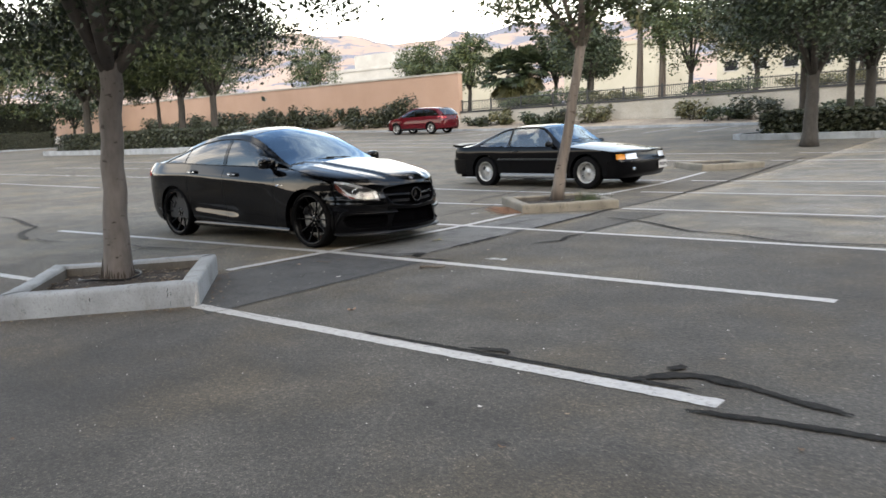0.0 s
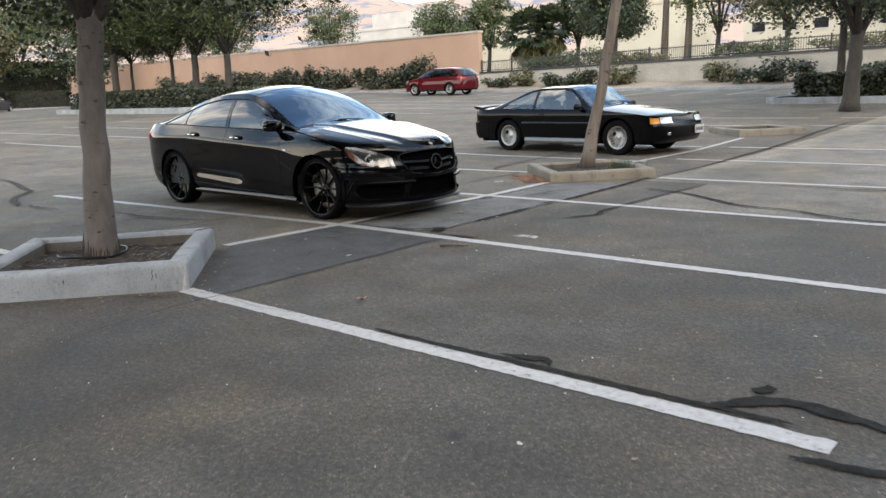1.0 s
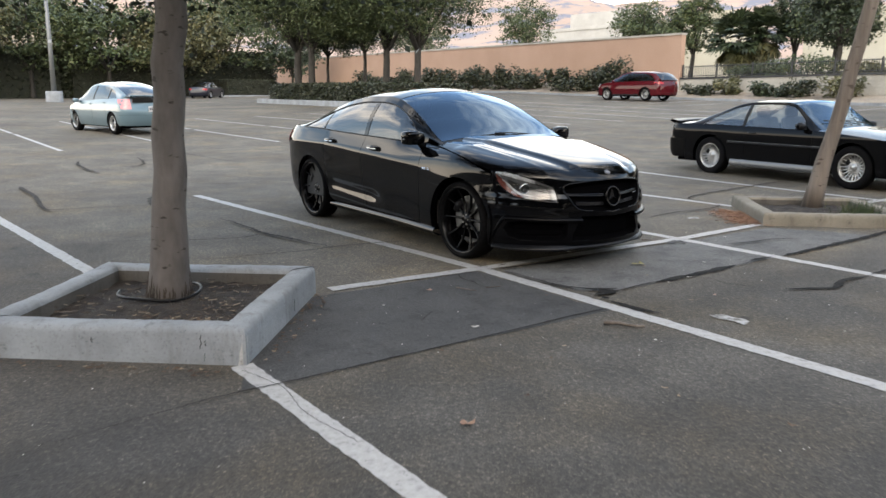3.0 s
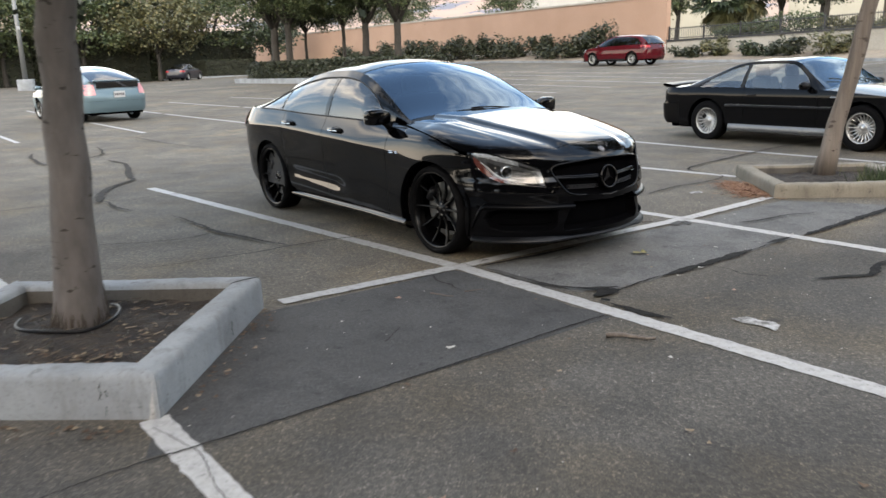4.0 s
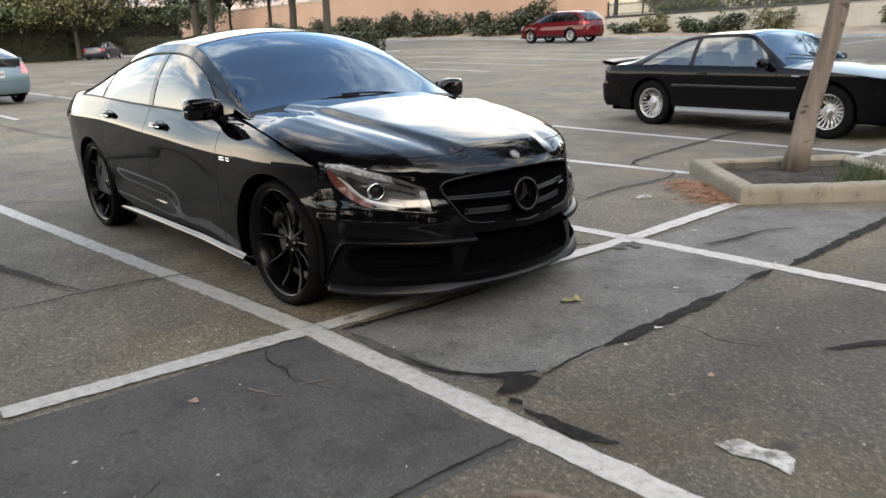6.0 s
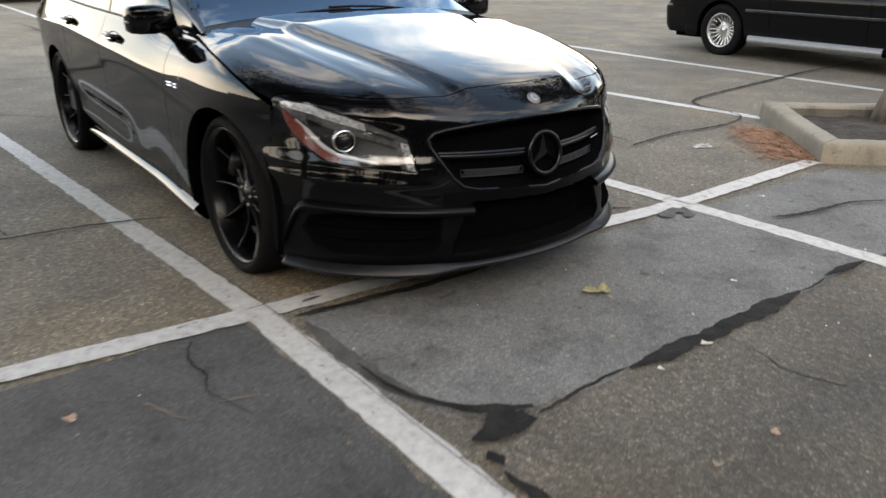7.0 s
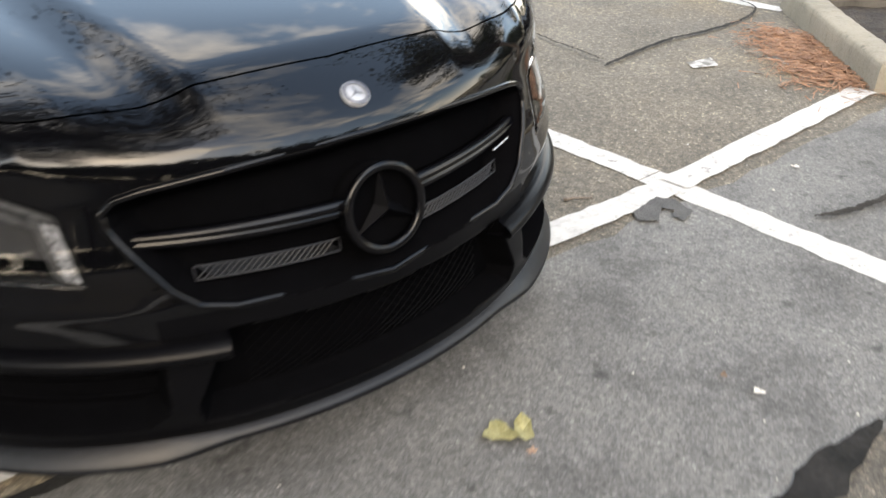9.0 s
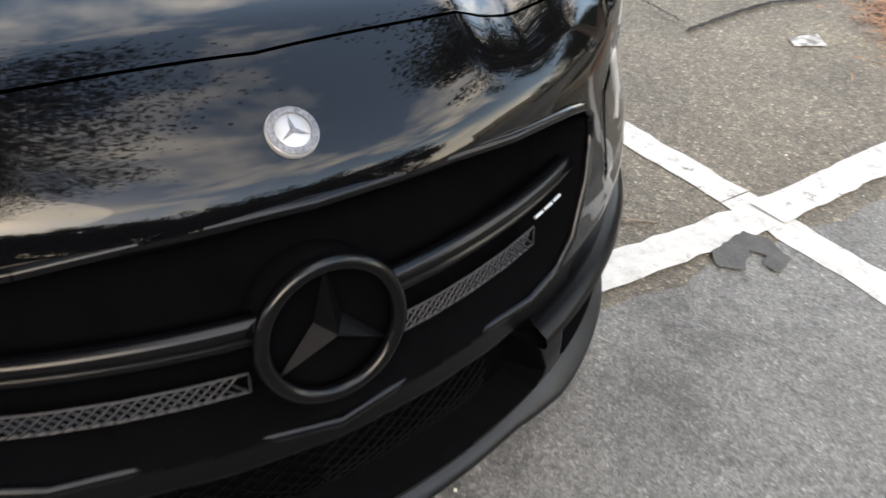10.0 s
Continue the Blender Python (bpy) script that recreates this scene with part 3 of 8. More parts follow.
first_planter = planter(1.812, -3.405, wall=0.15, turn=4.8)
def planter_wear(ob, half=1.05, top=0.195):
    """Paint run up the planter's corner, and split marks in its nearer faces."""
    def on_face(a, b, t, z, out=0.003):
        a, b = Vector((*a, 0)), Vector((*b, 0))
        n = Vector(((b - a).y, -(b - a).x, 0)).normalized()
        p = a.lerp(b, t) + n * out
        return (p.x, p.y, z)
    e, n_, so = (half, 0), (0, half), (0, -half)
    rnd = random.Random(4)
    # white paint at the corner, on both faces
    for a, b, k in ((so, e, 1), (e, n_, 0)):
        v = []
        for j in range(6):
            z = 0.0 + (top - 0.03) * j / 5
            w = (0.055 - 0.008 * j) * (1 if k else 0.5) * rnd.uniform(0.75, 1.15)
            t0, t1 = (1 - w / 1.48, 1 - 0.012) if k else (0.012, w / 1.48)
            v += [on_face(a, b, t0, z), on_face(a, b, t1, z)]
        part("paint_mark", v, [(2 * j, 2 * j + 1, 2 * j + 3, 2 * j + 2) for j in range(5)], LINE, ob, "white line paint run up the kerb")
    for a, b, t, z0, z1, w in ((so, e, 0.84, 0.085, 0.16, 0.004), (so, e, 0.85, 0.02, 0.06, 0.003), (so, e, 0.858, 0.10, 0.13, 0.005), (so, e, 0.45, 0.10, 0.13, 0.007), (e, n_, 0.62, 0.03, 0.11, 0.008)):
        v, m = [], 6
        for j in range(m + 1):
            z = z0 + (z1 - z0) * j / m
            tt = t + rnd.uniform(-0.004, 0.004)
            hw = w / 1.48 * rnd.uniform(0.3, 0.7)
            v += [on_face(a, b, tt - hw, z, 0.002), on_face(a, b, tt + hw, z, 0.002)]
        part("kerb_split", v, [(2 * j, 2 * j + 1, 2 * j + 3, 2 * j + 2) for j in range(m)], CRACK, ob)


planter_wear(first_planter)
planter(T_X - 0.05, 3.84, 1.04, 0.135, 0.15, mat=CONCRETE_TAN, fill=0.05)
planter(1.38, 11.75, 1.06, 0.135, 0.15, mat=CONCRETE_TAN, fill=0.05)


# ---- trees ----
def leaf_quad(p, size, rnd, droop=0.3):
    """One leaf: a bent lozenge of two faces' worth of area."""
    a = rnd.uniform(0, 2 * math.pi)
    d = Vector((math.cos(a), math.sin(a), rnd.uniform(-0.9, 0.5) - droop)).normalized()
    s = d.cross(Vector((rnd.uniform(-1, 1), rnd.uniform(-1, 1), rnd.uniform(-1, 1)))).normalized()
    w = size * rnd.uniform(0.22, 0.38)
    return [p, p + d * size * 0.5 + s * w, p + d * size, p + d * size * 0.5 - s * w]


def tree(x, y, height, fork, radius, crown_r, leaves=6000, leaf=0.11, lean=(0, 0), seed=1, bark_mat=None, leaf_mat=None, base_z=None, label="", squash=0.75, low=0.0, limbs=6, group="car park trees"):
    rnd = random.Random(seed)
    z0 = rise(x, y) if base_z is None else base_z
    ob = thing("tree", pose(x, y, z0), label, "tree", group)
    wood = []
    n = 9
    trunk = [Vector((lean[0] * (k / n) + 0.015 * rnd.uniform(-1, 1), lean[1] * (k / n) + 0.015 * rnd.uniform(-1, 1), fork * k / n)) for k in range(n + 1)]
    flare = [radius * (1 + 0.45 * math.exp(-7.0 * k / n) + rnd.uniform(-0.03, 0.03)) * (1 - 0.15 * k / n) for k in range(n + 1)]
    wood.append(tube(trunk, flare, 14))
    top = trunk[-1]
    centre = top + Vector((0, 0, (height - fork) * 0.5 + low))
    tips = []
    for i in range(limbs):
        a = 2 * math.pi * (i + rnd.uniform(-0.3, 0.3)) / limbs
        reach = crown_r * rnd.uniform(0.55, 0.9)
        end = top + Vector((math.cos(a) * reach, math.sin(a) * reach, (height - fork) * rnd.uniform(0.4, 0.85)))
        if i == 0:
            end = top + Vector((lean[0] * 0.3, lean[1] * 0.3, (height - fork) * 0.9))
        mid = top.lerp(end, 0.45) + Vector((0, 0, 0.1 * height * rnd.uniform(0, 1)))
        pts = [top - Vector((0, 0, radius)), top.lerp(mid, 0.5), mid, mid.lerp(end, 0.5) + Vector((rnd.uniform(-.1, .1), rnd.uniform(-.1, .1), 0)), end]
        r0 = radius * rnd.uniform(0.5, 0.68)
        wood.append(tube(pts, [r0, r0 * 0.8, r0 * 0.55, r0 * 0.32, r0 * 0.1], 8))
        tips += [(mid, end), (mid.lerp(end, 0.5), end)]
        for j in range(4):
            s = mid.lerp(end, rnd.uniform(-0.2, 0.8))
            e = s + Vector((rnd.uniform(-1, 1), rnd.uniform(-1, 1), rnd.uniform(-0.25, 0.7))) * crown_r * 0.45
            wood.append(tube([s, s.lerp(e, 0.5) + Vector((0, 0, 0.06)), e], [r0 * 0.3, r0 * 0.18, r0 * 0.05], 5))
            tips.append((s, e))
    v, f = join(*wood)
    part("trunk", v, f, bark_mat, ob, "", True)
    # twigs clothed with leaves, gathered in clumps of many sizes
    clumps = []
    for a, e in tips:
        for _ in range(5):
            clumps.append((a.lerp(e, rnd.uniform(0.3, 1.1)) + Vector((rnd.gauss(0, 1), rnd.gauss(0, 1), rnd.gauss(0, 0.7))) * crown_r * 0.13, crown_r * rnd.uniform(0.10, 0.24)))
    for _ in range(len(clumps) // 2):
        d = Vector((rnd.gauss(0, 1), rnd.gauss(0, 1), rnd.gauss(0, 1))).normalized() * rnd.uniform(0.6, 1.0)
        clumps.append((centre + Vector((d.x * crown_r, d.y * crown_r, d.z * (height - fork) * 0.5 * squash)), crown_r * rnd.uniform(0.10, 0.22)))
    V, F = [], []
    for _ in range(leaves):
        c, r = clumps[int(rnd.random() * len(clumps))]
        p = c + Vector((rnd.gauss(0, 0.5), rnd.gauss(0, 0.5), rnd.gauss(0, 0.38))) * r
        q = leaf_quad(p, leaf * rnd.uniform(0.6, 1.35), rnd)
        F.append((len(V), len(V) + 1, len(V) + 2, len(V) + 3))
        V += q
    crown = part("crown", V, F, leaf_mat, ob)
    tagged(crown, kind="stuff")
    return ob


near_tree = tree(1.64, -3.34, 6.4, 1.95, 0.106, 3.4, 190000, 0.056, (0.06, 0.10), 11, BARK_PALE, LEAF_DEEP, 0.03, "young street tree with a pale scarred trunk", low=-0.55, limbs=8)
def bark_foot(ob):
    """Split bark round the foot of a trunk: many dark fissures that taper upwards, and a brown ring where they start."""
    rnd = random.Random(31)
    bits = []
    for k in range(46):
        a = 2 * math.pi * (k + rnd.uniform(-0.4, 0.4)) / 46
        z0, h = rnd.uniform(0.05, 0.11), rnd.uniform(0.05, 0.20)
        pts, radii = [], []
        for j in range(6):
            t = j / 5
            z = z0 + h * t
            r = 0.106 * (1 + 0.45 * math.exp(-7.0 * z / 1.95)) * (1 - 0.15 * z / 1.95) + 0.001
            b = a + rnd.uniform(-0.035, 0.035)
            pts.append((r * math.cos(b) + 0.03 * z, r * math.sin(b) + 0.05 * z, z))
            radii.append((0.006 + 0.004 * rnd.random()) * (1 - 0.85 * t))
        bits.append(tube(pts, radii, 5))
    part("bark_split", *join(*bits), bark("bark_foot", (0.010, 0.008, 0.006), (0.045, 0.031, 0.022), (0.015, 0.011, 0.008), 0.12, 1.0), ob, "dark splits in the bark at the trunk's foot", True)


bark_foot(near_tree)
tree(1.56, 4.2, 5.8, 2.45, 0.085, 2.0, 26000, 0.075, (0.34, 0.30), 12, BARK_TAN, LEAF_MID, 0.03, "slender leaning tree with peeling tan bark", low=-0.3)
ISLAND = "dark-trunked green shade tree in a hedged island"
for i, (x, y, h, f, r, c) in enumerate([(-39.7, 17.2, 10.6, 3.2, 0.24, 5.0), (-38.4, 17.5, 10.0, 3.4, 0.22, 4.6), (-41.1, 20.0, 7.5, 2.9, 0.10, 3.2), (-36.6, 20.2, 8.0, 3.0, 0.12, 3.6), (-34.4, 20.4, 10.4, 3.1, 0.22, 4.8), (-32.3, 21.2, 11.0, 3.1, 0.22, 5.2)]):
    tree(x, y, h, f, r, c, 44000, 0.12, (0.1, 0), 30 + i, BARK_DARK, LEAF_MID, None, ISLAND, low=-0.6)
EAST = "dark-trunked shade tree with a dense low crown"
for i, (x, y, h, f, r, c) in enumerate([(1.6, 18.5, 8.5, 2.2, 0.2, 3.9), (1.7, 25.6, 8.5, 2.4, 0.2, 3.9), (-0.5, 25.3, 8, 2.8, 0.14, 3.6), (0.4, 28.6, 8.5, 2.8, 0.16, 3.8)]):
    tree(x, y, h, f, r, c, 40000, 0.12, (0.05, 0.1), 50 + i, BARK_DARK, LEAF_DEEP, None, EAST, low=-0.7)

# unseen trees, added to keep the black car's reflections dark
BEHIND = "broad dark green tree added out of view to darken reflections"
for i, (x, y, h) in enumerate([(23.0, -21, 9.5), (24.5, -13.5, 10.5), (22.5, -6, 10.0), (24.0, 1.5, 11.0), (23.0, 9, 10.0), (24.0, 17, 10.5), (15.0, -27.0, 9.5), (7.0, -29.0, 10.0)]):
    tree(x, y, h, 1.7, 0.2, 4.6, 7000, 0.42, (0.1, 0), 70 + i, BARK_DARK, LEAF_DEEP, None, BEHIND, low=-1.3)


# ---- boundary walls ----
WALL_Y, WALL_X = 37.0, -26.2


def wall_box(name, x0, x1, y0, y1, z0, z1, mat, label):
    v, f = block(x0, x1, y0, y1, z0, z1)
    return tagged(new(name, mesh_of(name, v, f, mat)), label, "wall", kind="structure")


w1 = wall_box("wall_north", -125, WALL_X, WALL_Y, WALL_Y + 0.4, 0.0, 4.85, STUCCO_PINK, "long salmon-coloured stucco boundary wall")
part("coping", *block(-125, WALL_X + 0.05, WALL_Y - 0.06, WALL_Y + 0.46, 4.85, 4.97), BLOCK, w1)
part("plinth", *block(-125, WALL_X + 0.03, WALL_Y - 0.05, WALL_Y - 0.004, 0.0, 2.0), STUCCO_WHITE, w1, "whitewashed lower band")

# unseen walls, added to block the bright low sky under the tree crowns
wall_box("wall_east", 27.5, 27.9, -36.0, 45.0, 0.0, 2.6, BLOCK, "plain block wall added out of view to close off the low horizon")
wall_box("wall_south", -40.0, 27.4, -36.8, -36.4, 0.0, 2.6, BLOCK, "plain block wall added out of view to close off the low horizon")


def retaining_wall():
    """Block wall that grows to the east, in courses."""
    x0, x1, n = WALL_X + 0.06, 50.0, 38
    ob = thing("wall_retaining", pose(0, 0, 0), "pale concrete block retaining wall", "wall", kind="structure")
    for j in range(7):
        vv, ff = [], []
        for i in range(n + 1):
            x = x0 + (x1 - x0) * i / n
            top = 2.12 + 0.012 * (x - x0)
            h = top / 7
            for y, z in ((WALL_Y, j * h), (WALL_Y, (j + 1) * h - 0.012), (WALL_Y + 0.02, (j + 1) * h - 0.010), (WALL_Y + 0.02, (j + 1) * h), (WALL_Y + 0.4, (j + 1) * h)):
                vv.append((x, y, z))
        for i in range(n):
            ff += [(i * 5 + k, (i + 1) * 5 + k, (i + 1) * 5 + k + 1, i * 5 + k + 1) for k in range(4)]
        part("course", vv, ff, BLOCK, ob)
    vv = []
    for i in range(n + 1):
        x = x0 + (x1 - x0) * i / n
        top = 2.12 + 0.012 * (x - x0)
        vv += [(x, WALL_Y - 0.05, top), (x, WALL_Y - 0.05, top + 0.12), (x, WALL_Y + 0.45, top + 0.12), (x, WALL_Y + 0.45, top)]
    part("coping", vv, [(i * 4 + k, (i + 1) * 4 + k, (i + 1) * 4 + (k + 1) % 4, i * 4 + (k + 1) % 4) for i in range(n) for k in range(4)], IRON, ob, "dark rail along the wall top")
    return ob


retaining_wall()


def picket_fence():
    ob = thing("fence", pose(0, 0, 0), "black iron picket fence on the retaining wall", "fence", kind="structure")
    x0, x1 = WALL_X + 0.1, 40.0
    zt = lambda x: 2.24 + 0.012 * (x - x0)
    for k in range(28):
        x = x0 + (x1 - x0) * k / 27
        part("post", *block(x - 0.04, x + 0.04, WALL_Y + 0.16, WALL_Y + 0.24, zt(x), zt(x) + 0.78), IRON, ob)
    for h in (0.08, 0.64):
        part("fence_rail", *tube([(x0, WALL_Y + 0.2, zt(x0) + h), (x1, WALL_Y + 0.2, zt(x1) + h)], 0.025, 4), IRON, ob)
    bits = []
    for k in range(520):
        x = x0 + (x1 - x0) * k / 520
        bits.append(block(x - 0.010, x + 0.010, WALL_Y + 0.19, WALL_Y + 0.21, zt(x) + 0.03, zt(x) + 0.72))
    tagged(part("pickets", *join(*bits), IRON, ob), kind="stuff")
    return ob


picket_fence()
v, f = block(-125, 120, WALL_Y + 0.42, 400, 1.2, 2.10)
tagged(new("upper_ground", mesh_of("upper_ground", v, f, two_tone("dry_ground", (0.12, 0.105, 0.083), (0.18, 0.158, 0.12), 0.2, 3.0, 0.95, 0.2))), "dry ground behind the retaining wall", "ground", kind="structure")
v, f = strip([(-90, WALL_Y - 3.2), (45, WALL_Y - 3.2)], 0.3, 0.0)
v = [(x, y, z + 0.12) for x, y, z in v]
kv, kf = [], []
for i in range(61):
    x = -90 + 135 * i / 60
    z = rise(x, WALL_Y - 3)
    kv += [(x, WALL_Y - 3.15, z - 0.1), (x, WALL_Y - 3.13, z + 0.13), (x, WALL_Y - 3.0, z + 0.13), (x, WALL_Y - 2.98, z + 0.10), (x, WALL_Y, z + 0.45)]
kf = [(i * 5 + k, (i + 1) * 5 + k, (i + 1) * 5 + k + 1, i * 5 + k + 1) for i in range(60) for k in range(4)]
kerb_mi = [0 if k < 3 else 1 for i in range(60) for k in range(4)]
me = mesh_of("planting_bed", kv, kf, [CONCRETE, two_tone("bed_soil", (0.16, 0.13, 0.10), (0.27, 0.225, 0.17), 0.6, 8.0, 0.95, 0.4)])
me.polygons.foreach_set("material_index", kerb_mi)
tagged(new("planting_bed", me), "kerbed bed of pale dry earth at the wall's foot", "planting bed", kind="structure")


# ---- shrubs and hedges ----
def shrub(name, x, y, rx, ry, h, n, seed, mat, label, group, leaf=0.12, boxy=False, z=None):
    rnd = random.Random(seed)
    z0 = rise(x, y) + (0.1 if z is None else z)
    ob = thing(name, pose(x, y, z0), label, name, group)
    sticks = []
    for k in range(5):
        a = rnd.uniform(0, 6.28)
        sticks.append(tube([(rnd.uniform(-.2, .2) * rx, 0, -0.05), (math.cos(a) * rx * 0.5, math.sin(a) * ry * 0.5, h * 0.7)], [0.03, 0.008], 5))
    part("stem", *join(*sticks), BARK_DARK, ob)
    V, F = [], []
    lumps = [(rnd.uniform(-0.75, 0.75), rnd.uniform(-0.7, 0.7), rnd.uniform(0.35, 1.0), rnd.uniform(0.2, 0.45)) for _ in range(14)]
    for _ in range(n):
        if boxy:
            p = Vector((rnd.uniform(-1, 1) * rx, rnd.uniform(-1, 1) * ry, rnd.uniform(0.02, 1) * h))
            k = rnd.random()
            if k < 0.45:
                p.z = h * rnd.uniform(0.92, 1.03)
            elif k < 0.8:
                p.y = math.copysign(ry * rnd.uniform(0.93, 1.03), rnd.uniform(-1, 1))
            else:
                p.x = math.copysign(rx * rnd.uniform(0.97, 1.02), rnd.uniform(-1, 1))
        else:
            a, b, c, r = lumps[int(rnd.random() * len(lumps))]
            d = Vector((rnd.gauss(0, 1), rnd.gauss(0, 1), rnd.gauss(0, 1))).normalized() * r * rnd.uniform(0.5, 1.0)
            p = Vector(((a + d.x) * rx, (b + d.y) * ry, max(0.02, (c * 0.75 + d.z * 0.8)) * h))
        q = leaf_quad(p, leaf * rnd.uniform(0.6, 1.3), rnd, 0.0)
        F.append((len(V), len(V) + 1, len(V) + 2, len(V) + 3))
        V += q
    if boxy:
        # solid filler block, its dark colour standing in for the hedge's inner shade
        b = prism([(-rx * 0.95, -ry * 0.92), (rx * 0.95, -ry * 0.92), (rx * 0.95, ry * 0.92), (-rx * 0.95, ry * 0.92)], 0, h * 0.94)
        part("hedge_core", *b, HEDGE_CORE, ob)
    tagged(part("foliage", V, F, mat, ob), kind="stuff")
    return ob


HEDGE_CORE = two_tone("hedge_core_shade", (0.009, 0.0105, 0.006), (0.0225, 0.024, 0.0135), 3.0, 30.0, 0.95, 0.5)
BUSH = "loose green shrub growing against the boundary wall"
rnd0 = random.Random(5)
for k in range(16):
    x = -64 + 2.15 * k + rnd0.uniform(-0.5, 0.5)
    shrub("shrub", x, WALL_Y - 1.3 + rnd0.uniform(-0.3, 0.3), rnd0.uniform(1.2, 1.9), 1.1, rnd0.uniform(1.4, 2.3), 1300, 200 + k, HEDGE, BUSH, "shrubs along the wall", 0.22)
for k, (x, h) in enumerate([(-30.5, 2.6), (-32.2, 1.9), (-27.0, 0.6)]):
    shrub("shrub", x, WALL_Y - 1.2, 1.4 if h > 1 else 0.5, 1.0, h, 1300, 230 + k, HEDGE, BUSH, "shrubs along the wall", 0.2)
for k in range(19):
    x = -23.5 + 2.05 * k + rnd0.uniform(-0.5, 0.5)
    if k in (5, 6, 10):
        continue
    shrub("shrub", x, WALL_Y - 1.4 + rnd0.uniform(-0.3, 0.3), rnd0.uniform(1.0, 1.5), 0.9, rnd0.uniform(0.8, 1.4), 1200, 250 + k, (HEDGE, LEAF_DRY, LEAF_DEEP)[k % 3], BUSH, "shrubs along the wall", 0.18)


def hedge_island(x0, x1, y0, y1, h, n, seed, label):
    cx, cy = (x0 + x1) / 2, (y0 + y1) / 2
    z = rise(cx, cy)
    ob = thing("kerb_island", pose(cx, cy, z), "raised island with a pale concrete kerb", "traffic island", "kerbed islands")
    a, b = (x1 - x0) / 2 + 0.9, (y1 - y0) / 2 + 0.9
    corner = [(a * 1.0, -b * 0.8), (a, b * 0.8), (a * 0.9, b), (-a * 0.9, b), (-a, b * 0.8), (-a, -b * 0.8), (-a * 0.9, -b), (a * 0.9, -b)]
    inner = inset_poly(corner, 0.16)
    for i in range(8):
        part("kerb", *prism([corner[i], corner[(i + 1) % 8], inner[(i + 1) % 8], inner[i]], -0.25, 0.15, 0.02), CONCRETE, ob)
    part("soil", *prism(inner, -0.2, 0.10), SOIL, ob)
    shrub("hedge", cx, cy, (x1 - x0) / 2, (y1 - y0) / 2, h, n, seed, HEDGE, label, "clipped hedges", 0.15, True, 0.1)


hedge_island(-42.6, -29.0, 16.6, 22.6, 1.0, 16000, 301, "low clipped dark green hedge in a kerbed island")
hedge_island(-1.2, 6.0, 22.8, 27.0, 0.78, 16000, 302, "low clipped dark green hedge under shade trees")
hedge_island(-82.0, -70.0, 24.0, 29.0, 1.6, 4000, 303, "far clipped hedge beside the saloon")

# ---- far left: trees over a dark hedge line, houses behind ----
for k in range(3, 9):
    y = -24 + 6.3 * k
    tree(-72 + 2.0 * math.sin(k * 2.1) - 0.15 * k, y, 10.5 + 1.5 * math.sin(k * 1.7), 2.6, 0.2, 5.8, 13000, 0.30, (0, 0), 400 + k, BARK_DARK, (LEAF_MID, LEAF_DRY)[k % 3 == 1], None, "broad tree in the row at the car park's edge", low=-0.9, group="boundary trees")
for k in range(2, 6):
    y = -26 + 10.4 * k
    shrub("hedge", -75.5, y, 0.9, 5.1, 4.4, 6000, 420 + k, HEDGE, "tall dark hedge along the car park's edge", "boundary hedges", 0.35, True, 0.0)
tree(-70, 31.0, 6.5, 1.8, 0.14, 3.2, 3500, 0.32, (0, 0), 440, BARK_DARK, LEAF_DEEP, None, "small dark round tree near the wall", low=-0.5, group="boundary trees")


for k, (x, y) in enumerate([(-6, -34), (2, -31), (10, -34), (18, -31), (27, -30), (35, -22), (39, -12), (41, -2), (40, 8)]):
    tree(x, y, 7.8 + math.sin(k * 1.3), 2.4, 0.2, 4.4, 3000, 0.5, (0, 0), 460 + k, BARK_DARK, LEAF_DEEP, None, "broad shade tree on the car park's near edge", low=-0.9, group="near edge trees")

for k, (x, y) in enumerate([(17, -13), (21.5, -7), (22, 0), (20, 7), (13, -19), (6, -22), (19.5, -10), (22.5, -3.5), (21.5, 3.5), (15, -16)]):
    tree(x, y, 9.0 + math.sin(k * 1.9), 2.2, 0.18, 4.2, 8000, 0.28, (0, 0), 490 + k, BARK_DARK, LEAF_DEEP, None, "shade tree standing behind the parking lane", low=-0.8, group="near edge trees")


def lamp_post(x, y):
    ob = thing("street_lamp", pose(x, y, rise(x, y)), "tall grey steel lamp post on a round concrete foot", "street lamp", "lamp posts")
    part("foot", *revolve([(0.0, 0.75), (0.52, 0.75), (0.56, 0.69), (0.56, -0.3)], 20, "z"), CONCRETE, ob, "round concrete foot", True)
    part("pole", *tube([(0, 0, 0.7), (0.02, 0, 4), (0.03, 0, 8.6)], [0.17, 0.14, 0.11], 12), GALV, ob, "", True)
    part("base_plate", *block(-0.17, 0.17, -0.17, 0.17, 0.72, 0.75), GALV, ob)
    part("arm", *tube([(0, 0, 8.5), (0.9, 0, 8.65)], 0.04, 8), GALV, ob)
    part("lamp_head", *moved(block(-0.35, 0.35, -0.17, 0.17, -0.07, 0.07, 0.03), pose(1.15, 0, 8.65)), GALV, ob)
    part("cctv_box", *moved(block(-0.1, 0.1, -0.09, 0.09, 0, 0.22, 0.02), pose(0.12, 0, 4.0)), SILVER, ob)
    return ob


lamp_post(-54.9, 5.85)


